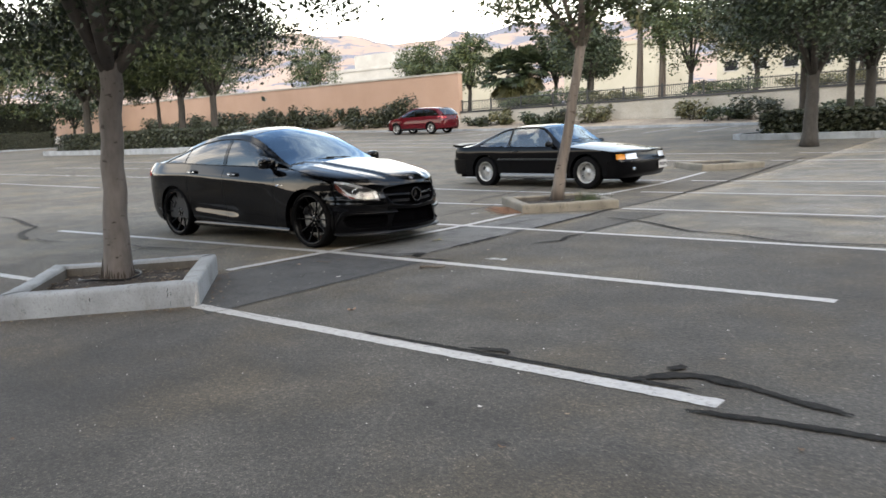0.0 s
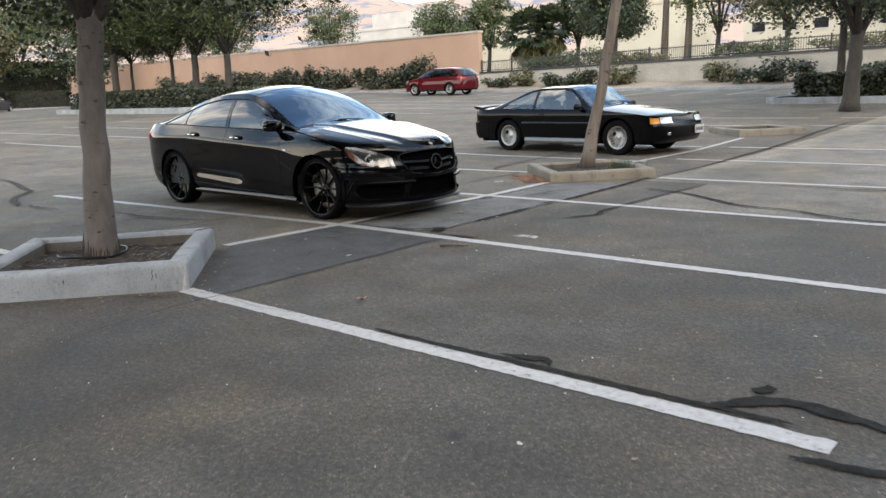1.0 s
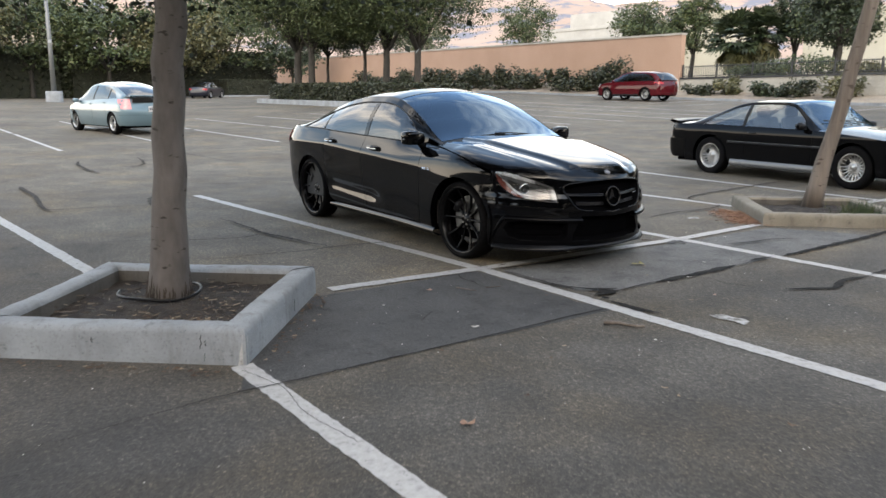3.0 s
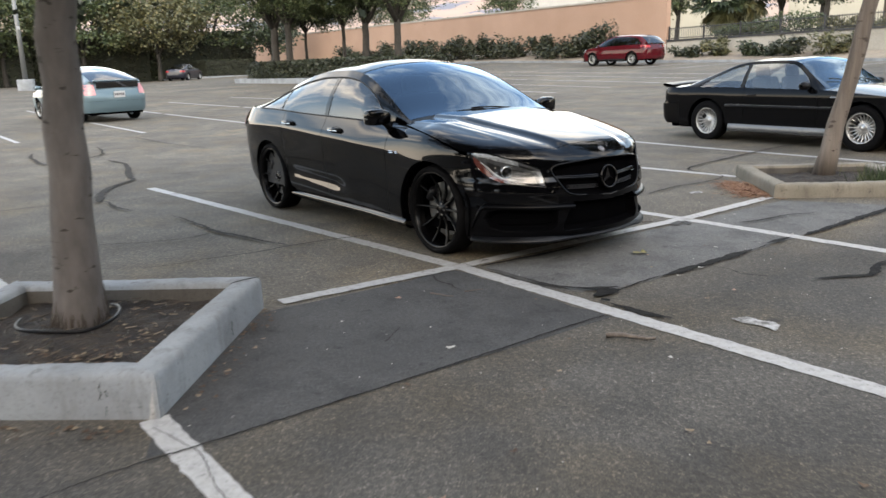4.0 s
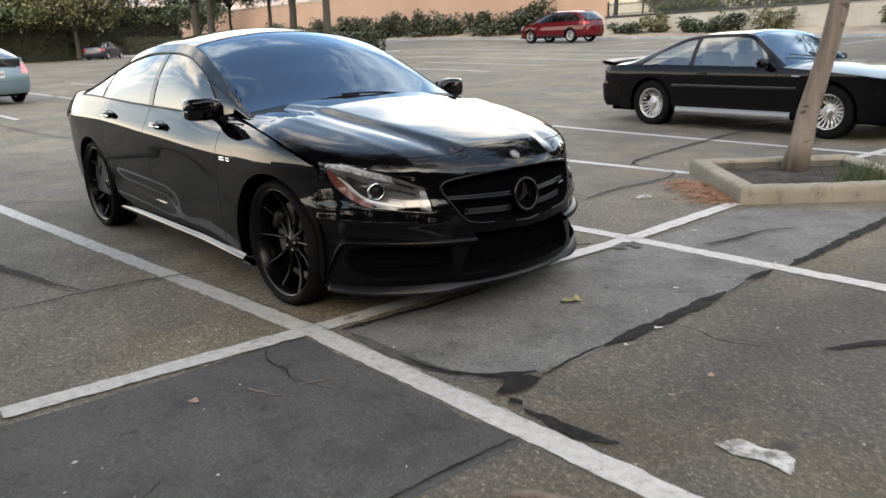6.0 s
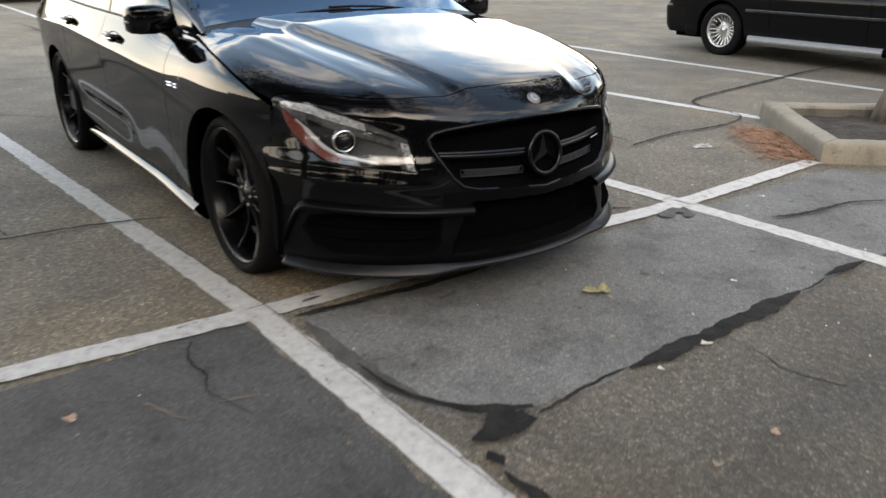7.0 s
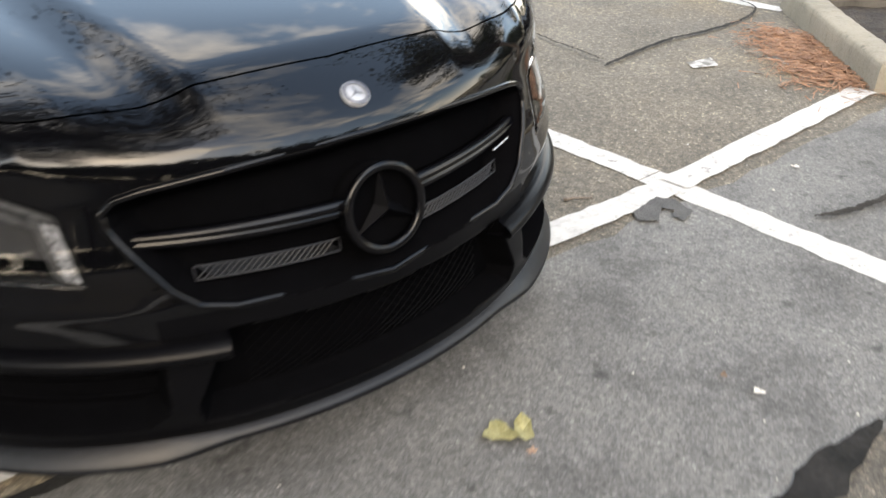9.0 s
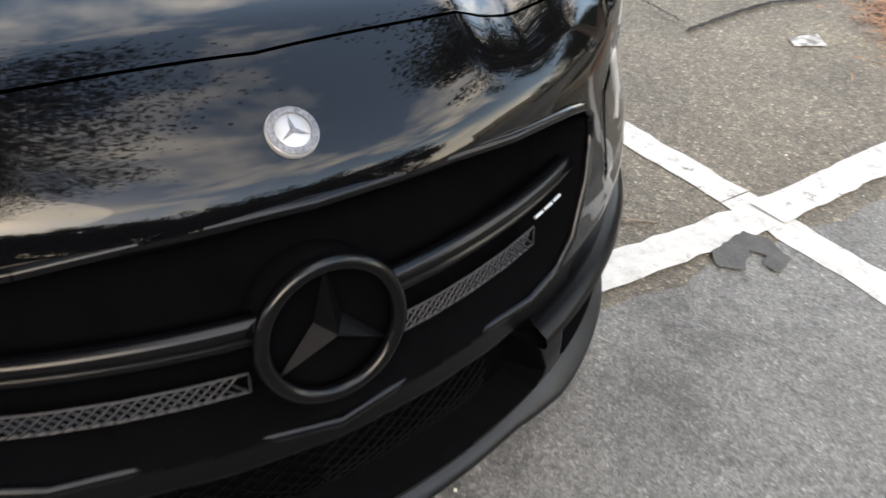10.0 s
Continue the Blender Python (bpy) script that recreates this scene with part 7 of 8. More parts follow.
def hatchback(m):
    B = Body(width=1.745, front=2.22, rear=-2.24, section=[(0.2, 0.93), (0.3, 0.965), (0.5, 0.995), (0.65, 1.0), (0.8, 0.98), (0.95, 0.92), (1.05, 0.86)], pf=3.0, pr=4.0,
             nose=[(0.2, 2.12), (0.4, 2.22), (0.6, 2.20), (0.75, 2.08), (0.9, 1.6)], tail=[(0.2, -2.15), (0.4, -2.22), (0.6, -2.24), (0.8, -2.20), (1.0, -2.12), (1.1, -2.08)],
             shoulder=[(-2.24, 1.03), (-1.5, 1.01), (0.0, 0.95), (1.0, 0.88), (2.2, 0.66)], deck=[(-2.24, 1.06), (0.9, 0.99), (1.3, 0.93), (2.2, 0.70)],
             mid=[(-2.16, 1.08), (-1.9, 1.19), (-1.3, 1.37), (-0.5, 1.485), (0.0, 1.49), (0.4, 1.42), (0.9, 1.18), (1.35, 0.95)], rail=[(-2.16, 1.04), (-1.9, 1.13), (-1.3, 1.30), (-0.5, 1.41), (0.0, 1.42), (0.4, 1.35), (0.9, 1.12), (1.35, 0.90)],
             yrail=[(-2.16, 0.68), (-1.3, 0.60), (0.0, 0.58), (0.6, 0.62), (1.35, 0.72)], f0=1.35, r0=-1.75, hubs=(1.33, -1.37), arch=0.34, wheel=0.31, sill=0.22)
    car = plain_car(m, B, "pale teal five-door hatchback on open asphalt", TEAL, SILVER_RIM, 10, [(-1.0, -0.05), (-0.05, 0.95)], [(-1.62, -1.05), (-1.05, -0.05), (-0.05, 1.05)], (0.3, 1.33), (-1.05, 0.28), (-2.14, -1.07), "moving cars", rim=0.2, width=0.19, bumper_z=0.5)
    for s in (1, -1):
        lamp_patch(car, B, "tail_lamp", False, 0.60, 0.84, 0.72, 0.99, PALE_RED, s, "clear and red tail lamp")
        lamp_patch(car, B, "headlamp", True, 0.45, 0.75, 0.60, 0.74, CLEAR_LAMP, s)
    part("rear_glass_strip", *moved(block(-0.01, 0.01, -0.58, 0.58, 0.0, 0.16, 0.005), pose(-2.17, 0, 0.90, 0, -10, 0)), TINT, car)
    part("spoiler", *moved(block(-0.05, 0.05, -0.62, 0.62, 0.0, 0.03, 0.01), pose(-2.12, 0, 1.075)), TEAL, car)
    plate = part("number_plate", *moved(block(-0.006, 0.006, -0.155, 0.155, -0.08, 0.08, 0.004), pose(-2.245, 0, 0.72)), PLATE, car, "white number plate with dark bars")
    for k in range(5):
        part("plate_bar", *moved(block(-0.002, 0.002, -0.016, 0.016, -0.03, 0.03), pose(-2.253, -0.11 + 0.055 * k, 0.72)), IRON, plate)
    return car


PALE_RED = plain("pale_red_lens", (0.55, 0.22, 0.22), 0.15, 0.0, 0.2, 25)
hatchback(pose(-19.0, 1.45, rise(-19.0, 1.45), 0, 0, 190))


def estate_suv(m):
    B = Body(width=1.93, front=2.5, rear=-2.55, section=[(0.25, 0.94), (0.4, 0.98), (0.65, 1.0), (0.9, 0.985), (1.05, 0.94), (1.15, 0.9)], pf=3.2, pr=4.5,
             nose=[(0.25, 2.42), (0.5, 2.52), (0.75, 2.48), (0.95, 2.3), (1.1, 1.9)], tail=[(0.25, -2.46), (0.5, -2.55), (0.8, -2.54), (1.1, -2.45), (1.2, -2.42)],
             shoulder=[(-2.55, 1.14), (0.0, 1.10), (1.0, 1.06), (2.5, 0.88)], deck=[(-2.55, 1.18), (1.0, 1.15), (1.6, 1.10), (2.5, 0.93)],
             mid=[(-2.45, 1.18), (-2.2, 1.45), (-1.9, 1.64), (-1.2, 1.71), (-0.2, 1.72), (0.3, 1.65), (0.8, 1.40), (1.3, 1.12)], rail=[(-2.45, 1.15), (-2.2, 1.38), (-1.9, 1.55), (-1.2, 1.63), (-0.2, 1.64), (0.3, 1.57), (0.8, 1.33), (1.3, 1.07)],
             yrail=[(-2.45, 0.78), (-1.0, 0.68), (0.2, 0.67), (1.3, 0.80)], f0=1.7, r0=-1.95, hubs=(1.45, -1.43), arch=0.42, wheel=0.38, sill=0.3)
    car = plain_car(m, B, "dark red estate-bodied sport utility car", RED, SILVER_RIM, 10, [(-1.0, -0.05), (-0.05, 1.0)], [(-2.1, -1.1), (-1.1, -0.05), (-0.05, 1.05)], (0.25, 1.28), (-1.95, 0.23), (-2.44, -1.97), "moving cars", rim=0.25, width=0.24, bumper_z=0.62)
    for s in (1, -1):
        lamp_patch(car, B, "tail_lamp", False, 0.55, 0.93, 0.95, 1.08, RED_LENS, s)
        lamp_patch(car, B, "headlamp", True, 0.5, 0.86, 0.72, 0.86, CLEAR_LAMP, s)
        part("lower_cladding", *tube([(x, s * (float(B.half(x, 0.33)) + 0.004), 0.33) for x in np.linspace(-0.95, 0.98, 8)], 0.05, 6), TRIM_BLACK, car, "", True)
    return car


estate_suv(pose(-24.4, 30.9, rise(-24.4, 30.9), 0, 0, 182) @ Matrix.Scale(0.95, 4))


def far_saloon(m):
    B = Body(width=1.8, front=2.4, rear=-2.4, section=[(0.2, 0.93), (0.35, 0.98), (0.6, 1.0), (0.8, 0.975), (0.95, 0.91)], pf=3.5, pr=4.0,
             nose=[(0.2, 2.3), (0.45, 2.4), (0.65, 2.36), (0.8, 2.1)], tail=[(0.2, -2.3), (0.5, -2.4), (0.8, -2.38), (0.98, -2.3)],
             shoulder=[(-2.4, 0.93), (0.0, 0.92), (1.0, 0.88), (2.4, 0.68)], deck=[(-2.4, 0.98), (-1.6, 1.02), (1.0, 0.97), (2.4, 0.72)],
             mid=[(-1.9, 1.02), (-1.4, 1.22), (-0.9, 1.40), (-0.2, 1.45), (0.2, 1.40), (0.7, 1.18), (1.1, 0.97)], rail=[(-1.9, 0.96), (-1.4, 1.16), (-0.9, 1.33), (-0.2, 1.38), (0.2, 1.33), (0.7, 1.12), (1.1, 0.90)],
             yrail=[(-1.9, 0.7), (-0.8, 0.6), (0.2, 0.6), (1.1, 0.74)], f0=1.6, r0=-1.85, hubs=(1.4, -1.38), arch=0.36, wheel=0.33, sill=0.2)
    car = plain_car(m, B, "dark navy saloon parked by a hedge", NAVY, SILVER_RIM, 10, [(-0.95, -0.05), (-0.05, 0.95)], [(-1.45, -0.05), (-0.05, 0.95)], (0.2, 1.08), (-0.95, 0.18), (-1.9, -0.97), rim=0.22, width=0.2)
    for s in (1, -1):
        lamp_patch(car, B, "tail_lamp", False, 0.5, 0.88, 0.72, 0.86, RED_LENS, s)
    return car


far_saloon(pose(-65.5, 20.4, rise(-65.5, 20.4), 0, 0, 140))


# ---- repairs, cracks, tar and litter on the asphalt ----
def wobble(points, amount, seed, n=6):
    rnd = random.Random(seed)
    out = []
    for a, b in zip(points, points[1:]):
        for k in range(n):
            t = k / n
            out.append((a[0] + (b[0] - a[0]) * t + rnd.uniform(-amount, amount), a[1] + (b[1] - a[1]) * t + rnd.uniform(-amount, amount)))
    out.append(points[-1])
    return out


def slab(name, poly, mat, label, z=0.002, seed=0):
    around = sum((Vector(q) - Vector(p)).length for p, q in zip(poly, poly[1:] + poly[:1]))
    edge = wobble(poly + poly[:1], min(0.018, 0.005 * around), seed, 10)[:-1]
    v = [(x, y, rise(x, y) + z) for x, y in edge]
    ob = new(name, mesh_of(name, v, [tuple(range(len(v)))], mat))
    return tagged(ob, label, "asphalt repair", kind="structure")


slab("asphalt_patch", [(1.92, -0.84), (2.55, -0.88), (2.76, -0.78), (2.85, -0.60), (2.87, -0.40), (2.86, 1.2), (2.80, 3.2), (1.96, 2.75), (1.96, 1.6), (1.92, 0.4)], PATCH, "pale coarse asphalt patch in front of the coupe", seed=1)
slab("asphalt_patch", [(1.80, -3.0), (3.18, -3.45), (3.19, -1.02), (1.82, -1.02)], PATCH_DARK, "darker blue-grey trench repair between planter and stall line", seed=2)


def seam(name, pts, width, mat, label, amount=0.02, seed=0, z=0.006):
    """A crack or a band of tar along pts: a smooth path with an uneven run and width, thinning out at its ends."""
    rnd = random.Random(seed)
    z += 0.0003 * seed
    P = [Vector(p) for p in pts]
    W = list(width) if isinstance(width, (list, tuple)) else [width] * len(P)
    W = [W[min(len(W) - 1, int(i * len(W) / len(P)))] for i in range(len(P))] if len(W) != len(P) else W
    length = sum((q - p).length for p, q in zip(P, P[1:]))
    pitch = max(0.018, length / 260)
    waves = [(rnd.uniform(1.6, 3.0) * 1.9 ** k * (1.0 if length < 2.5 else 0.5), rnd.uniform(0, 6.28), 0.62 ** k) for k in range(6)]
    path = []
    for i in range(len(P) - 1):
        p0, p1, p2, p3 = P[max(i - 1, 0)], P[i], P[i + 1], P[min(i + 2, len(P) - 1)]
        m = max(2, int((p2 - p1).length / pitch))
        for k in range(m + (i == len(P) - 2)):
            t = k / m
            q = 0.5 * ((2 * p1) + (p2 - p0) * t + (2 * p0 - 5 * p1 + 4 * p2 - p3) * t * t + (3 * p1 - p0 - 3 * p2 + p3) * t ** 3)
            path.append((q, W[i] + (W[i + 1] - W[i]) * t))
    v, run, m = [], 0.0, len(path)
    for i, (q, w) in enumerate(path):
        d = path[min(i + 1, m - 1)][0] - path[max(i - 1, 0)][0]
        d = d.normalized() if d.length > 1e-6 else Vector((1, 0))
        nrm = Vector((-d.y, d.x))
        if i:
            run += (q - path[i - 1][0]).length
        sway = min(amount, 0.04) * (0.55 * sum(c * math.sin(f_ * run + g) for f_, g, c in waves) + rnd.uniform(-0.28, 0.28))
        end = min(1.0, 0.25 + min(run, length - run) / (2.5 * w + 0.02)) if length > 4 * w else 1.0
        for sd in (-1, 1):
            e = q + nrm * (sway + sd * w * 0.5 * max(0.2, end) * (0.96 + 0.16 * math.sin(23 * run + 2.1 * sd + seed) + 0.10 * math.sin(61 * run + sd) + rnd.uniform(-0.07, 0.07)))
            v.append((e.x, e.y, rise(e.x, e.y) + z))
    f = [(2 * i + 1, 2 * i + 3, 2 * i + 2, 2 * i)[::-1] for i in range(m - 1)]
    f = [q[::-1] for q in f]
    return ground_sheet(name, (v, f), mat, label, "crack")


OIL = two_tone("oil_stain", (0.0263, 0.0255, 0.0248), (0.045, 0.0435, 0.042), 12.0, 150.0, 0.8, 0.4)
SMOOTH = two_tone("worn_filler", (0.045, 0.0435, 0.0413), (0.0713, 0.069, 0.0653), 10.0, 120.0, 0.9, 0.2, spec=0.2)
TARRED = "black tar seal along a crack in the asphalt"
CRACKED = "open crack in the worn asphalt"
# round the coupe's nose
seam("smooth_band", [(1.95, -0.84), (2.2, -0.845), (2.42, -0.84), (2.66, -0.80)], [0.03, 0.06, 0.07, 0.05], SMOOTH, "smooth grey band of worn filler beside the line", 0.006, 3)
seam("tar_seal", [(2.34, -0.86), (2.58, -0.84), (2.74, -0.76), (2.82, -0.67), (2.87, -0.58)], [0.010, 0.020, 0.035, 0.05, 0.07], TAR, TARRED, 0.006, 37)
slab("tar_seal", [(2.81, -0.70), (2.86, -0.62), (2.92, -0.61), (2.94, -0.68), (2.93, -0.79), (2.89, -0.83), (2.86, -0.76)], TAR, TARRED, 0.0155, 4)
slab("tar_seal", [(2.95, -0.82), (3.0, -0.80), (3.03, -0.83), (2.98, -0.85)], TAR, TARRED, 0.0155, 44)
seam("tar_seal", [(3.04, -0.83), (3.20, -0.835), (3.33, -0.835), (3.43, -0.80)], [0.03, 0.06, 0.075, 0.05], TAR, TARRED, 0.012, 5)
seam("tar_seal", [(2.87, -0.17), (2.875, 0.0), (2.875, 0.35), (2.87, 0.60), (2.86, 0.84)], [0.045, 0.075, 0.070, 0.085, 0.05], TAR, TARRED, 0.007, 6)
seam("tar_seal", [(1.905, -0.86), (1.925, -0.66), (1.945, -0.45), (1.955, -0.22), (1.95, 0.05)], [0.035, 0.03, 0.045, 0.04, 0.02], TAR, TARRED, 0.006, 36)
seam("crack", [(2.90, -0.58), (2.88, -0.40), (2.87, -0.17)], 0.014, CRACK, CRACKED, 0.012, 7)
seam("crack", [(2.86, 0.84), (2.86, 0.94), (2.85, 1.04)], 0.010, CRACK, CRACKED, 0.010, 8)
seam("tar_seal", [(2.85, 1.04), (2.86, 1.33)], 0.045, TAR, TARRED, 0.010, 45)
seam("tar_seal", [(2.87, 1.50), (2.86, 1.93), (2.83, 2.62), (2.79, 3.45), (2.77, 3.9)], [0.05, 0.06, 0.075, 0.06, 0.04], TAR, TARRED, 0.012, 9)
seam("crack", [(3.30, -4.3), (3.22, -3.8), (3.19, -3.4), (3.18, -2.29), (3.17, -1.22), (3.18, -1.0)], [0.003, 0.005, 0.010, 0.012, 0.012, 0.010], CRACK, CRACKED, 0.014, 10)
seam("crack", [(1.86, -1.22), (1.98, -1.27), (2.10, -1.26), (2.22, -1.29), (2.42, -1.23)], [0.008, 0.010, 0.008, 0.005, 0.004], CRACK, CRACKED, 0.012, 11)
seam("crack", [(3.01, 0.25), (3.10, 0.24), (3.16, 0.21), (3.25, 0.22), (3.36, 0.27)], [0.004, 0.006, 0.009, 0.009, 0.006], CRACK, CRACKED, 0.008, 35)
seam("tar_seal", [(3.54, 0.43), (3.64, 0.62), (3.71, 0.74), (3.67, 0.90), (3.63, 1.08), (3.68, 1.32)], [0.035, 0.045, 0.05, 0.06, 0.05, 0.04], TAR, TARRED, 0.012, 12)
slab("oil_mark", [(1.88, 1.30), (1.93, 1.33), (2.02, 1.31), (2.04, 1.24), (2.00, 1.23), (1.98, 1.27), (1.94, 1.25), (1.99, 1.18), (1.95, 1.13), (1.90, 1.16)], OIL, "dark oil mark beside the line crossing", 0.011, 13)
# the looping tar near the end of the nearest line
seam("tar_seal", [(6.52, -3.18), (6.66, -3.05), (6.80, -2.97), (7.0, -2.99), (7.25, -3.08), (7.55, -3.15)], [0.14, 0.12, 0.07, 0.05, 0.05, 0.09], TAR, TARRED, 0.01, 14)
seam("tar_seal", [(6.78, -2.98), (6.95, -3.04), (7.05, -3.04)], 0.06, TAR, TARRED, 0.01, 15)
seam("tar_seal", [(6.62, -2.95), (6.66, -2.86)], 0.06, TAR, TARRED, 0.015, 16)
seam("tar_seal", [(6.92, -3.47), (7.2, -3.42), (7.7, -3.36), (8.1, -3.4)], 0.055, TAR, TARRED, 0.012, 17)
seam("tar_seal", [(4.62, -3.24), (5.0, -3.24), (5.6, -3.22), (6.2, -3.22), (6.85, -3.20)], 0.035, TAR, TARRED, 0.008, 18)
seam("tar_seal", [(5.45, -3.18), (5.68, -3.12), (5.74, -3.18)], 0.06, TAR, TARRED, 0.01, 19)
# joints and cracks of the bays beside and behind the coupe
seam("crack", [(0.24, -2.62), (0.29, -2.43), (0.31, -2.18), (0.37, -1.85), (0.36, -1.52), (0.42, -1.10), (0.49, -0.85)], [0.006, 0.008, 0.012, 0.015, 0.018, 0.018, 0.012], CRACK, CRACKED, 0.014, 20)
seam("crack", [(0.35, -1.56), (-0.02, -1.65), (-0.53, -1.75), (-0.92, -1.74), (-1.39, -1.74), (-1.69, -1.79)], [0.010, 0.03, 0.05, 0.035, 0.02, 0.01], CRACK_DUSTY, CRACKED, 0.03, 43)
seam("crack", [(-0.56, -1.82), (-0.49, -2.03), (-0.60, -2.37), (-0.80, -2.74), (-1.0, -3.2)], [0.03, 0.02, 0.018, 0.014, 0.01], CRACK_DUSTY, CRACKED, 0.03, 46)
seam("crack", [(-3.12, -2.08), (-4.05, -1.78), (-4.55, -1.45), (-4.76, -1.29), (-5.46, -1.18), (-6.08, -1.02), (-6.82, -0.83), (-7.5, -0.9)], [0.10, 0.09, 0.07, 0.06, 0.10, 0.08, 0.05, 0.03], CRACK_DUSTY, CRACKED, 0.04, 22)
seam("crack", [(-5.97, -3.15), (-4.71, -3.12), (-3.65, -3.21), (-3.36, -3.15), (-3.30, -2.77), (-3.12, -2.08), (-2.97, -1.79), (-3.04, -1.50), (-2.90, -1.14), (-2.34, -0.63)], [0.08, 0.06, 0.05, 0.03, 0.02, 0.02, 0.02, 0.02, 0.018, 0.014], CRACK_DUSTY, CRACKED, 0.02, 47)
seam("crack", [(-3.08, -2.05), (-2.57, -2.06), (-2.23, -1.99)], [0.03, 0.04, 0.02], CRACK_DUSTY, CRACKED, 0.02, 48)
seam("crack", [(-4.95, -1.13), (-4.80, -0.50), (-4.65, 0.18), (-4.6, 1.0)], 0.014, CRACK, CRACKED, 0.02, 49)
seam("crack", [(-7.89, -1.1), (-8.4, -0.8), (-9.2, -0.6), (-9.81, -0.53)], [0.03, 0.05, 0.04, 0.02], CRACK_DUSTY, CRACKED, 0.05, 50)
seam("crack", [(-7.3, -1.79), (-7.82, -1.84), (-8.99, -1.79), (-9.6, -1.6)], [0.03, 0.06, 0.06, 0.03], CRACK_DUSTY, CRACKED, 0.05, 51)
seam("crack", [(-7.84, 0.85), (-9.44, 0.66), (-11.56, 0.55)], 0.03, CRACK_DUSTY, CRACKED, 0.05, 52)
seam("crack", [(-2.2, 2.2), (-1.0, 2.0), (0.0, 2.3), (0.80, 2.26)], 0.012, CRACK, CRACKED, 0.03, 53)
seam("crack", [(0.82, 2.20), (0.76, 2.75), (0.80, 3.07), (0.77, 3.51), (0.60, 3.75), (0.04, 3.92), (-0.18, 4.94), (-0.31, 5.93), (-0.37, 6.68), (-0.4, 8.4)], [0.025, 0.025, 0.03, 0.02, 0.012, 0.03, 0.035, 0.035, 0.03, 0.02], CRACK, CRACKED, 0.018, 24)
seam("crack", [(2.28, 1.56), (2.34, 1.76), (2.39, 2.11), (2.50, 2.35)], [0.02, 0.03, 0.02, 0.012], CRACK, CRACKED, 0.02, 34)
# seams of the paler overlay
seam("crack", [(3.66, 1.41), (3.68, 2.14), (3.71, 2.68), (3.75, 3.40)], 0.030, CRACK, CRACKED, 0.015, 25)
seam("tar_seal", [(3.23, 2.74), (3.75, 2.59), (4.21, 2.30), (4.72, 1.95), (5.25, 1.86), (5.73, 1.62), (6.12, 1.56), (6.9, 1.75)], [0.04, 0.05, 0.055, 0.05, 0.04, 0.05, 0.05, 0.04], TAR, TARRED, 0.02, 26)
seam("crack", [(2.93, 3.69), (3.56, 3.56), (4.19, 3.60), (4.83, 3.66), (5.34, 3.60), (6.4, 3.7)], [0.02, 0.02, 0.02, 0.035, 0.045, 0.03], CRACK, CRACKED, 0.015, 27)
seam("crack", [(2.86, 4.08), (2.90, 4.79), (2.87, 5.71), (2.74, 8.15), (2.72, 9.86), (2.62, 11.7), (2.56, 14.5)], [0.03, 0.03, 0.035, 0.05, 0.05, 0.05, 0.05], CRACK, CRACKED, 0.03, 28)
seam("crack", [(0.5, -5.5), (1.4, -5.9), (3.0, -5.2), (4.0, -5.6)], 0.02, CRACK, CRACKED, 0.04, 29)
seam("crack", [(2.74, -2.16), (2.66, -2.06), (2.60, -1.98)], 0.005, CRACK, CRACKED, 0.01, 30)
seam("crack", [(0.9, -0.965), (1.3, -0.935), (1.75, -0.905), (2.2, -0.902), (2.7, -0.90), (3.4, -0.895)], 0.0035, CRACK, "hair crack along the edge of the painted line", 0.006, 38)
seam("crack", [(2.95, -3.38), (3.25, -3.31), (3.6, -3.34), (4.0, -3.30)], 0.004, CRACK, "hair crack through the painted line", 0.012, 39)
seam("crack", [(1.81, -0.78), (1.815, -0.70)], 0.016, CRACK, "chip in the painted line", 0.01, 42)
# spilt white paint by the line
WHITE_SPLASH = two_tone("paint_splash", (0.0975, 0.0938, 0.0863), (0.345, 0.3412, 0.33), 17.0, 60.0, 0.85, 0.1, spread=(0.42, 0.6))
slab("paint_splash", [(3.64, -0.58), (3.72, -0.60), (3.80, -0.57), (3.90, -0.59), (3.87, -0.50), (3.82, -0.47), (3.76, -0.50), (3.68, -0.49)], WHITE_SPLASH, "splash of white paint on the asphalt", 0.006, 31)
slab("paint_splash", [(1.05, 2.55), (1.12, 2.5), (1.18, 2.62), (1.08, 2.7)], WHITE_SPLASH, "splash of white paint on the asphalt", 0.006, 32)
slab("paint_splash", [(1.25, 2.9), (1.42, 2.86), (1.46, 2.93), (1.3, 2.98)], WHITE_SPLASH, "splash of white paint on the asphalt", 0.006, 33)


# ---- litter ----
def fallen_leaf(x, y, size, turn, mat, label, group, curl=0.35, lobes=5):
    rnd = random.Random(int(abs(x * 971 + y * 577) * 10))
    v, f = [(0, 0, 0.006)], []
    n = lobes * 4
    for k in range(n):
        a = 2 * math.pi * k / n
        r = size * (0.55 + 0.45 * abs(math.cos(a * lobes / 2)) ** 1.5) * rnd.uniform(0.85, 1.1)
        v.append((r * math.cos(a), 0.75 * r * math.sin(a), 0.004 + curl * size * (rnd.uniform(0.2, 0.7) * (r / size) ** 2)))
    f = [(0, 1 + k, 1 + (k + 1) % n) for k in range(n)]
    ob = new("leaf", mesh_of("leaf", v, f, mat))
    ob.matrix_world = pose(x, y, rise(x, y) + 0.003, 0, 0, turn)
    return tagged(ob, label, "leaf", group)


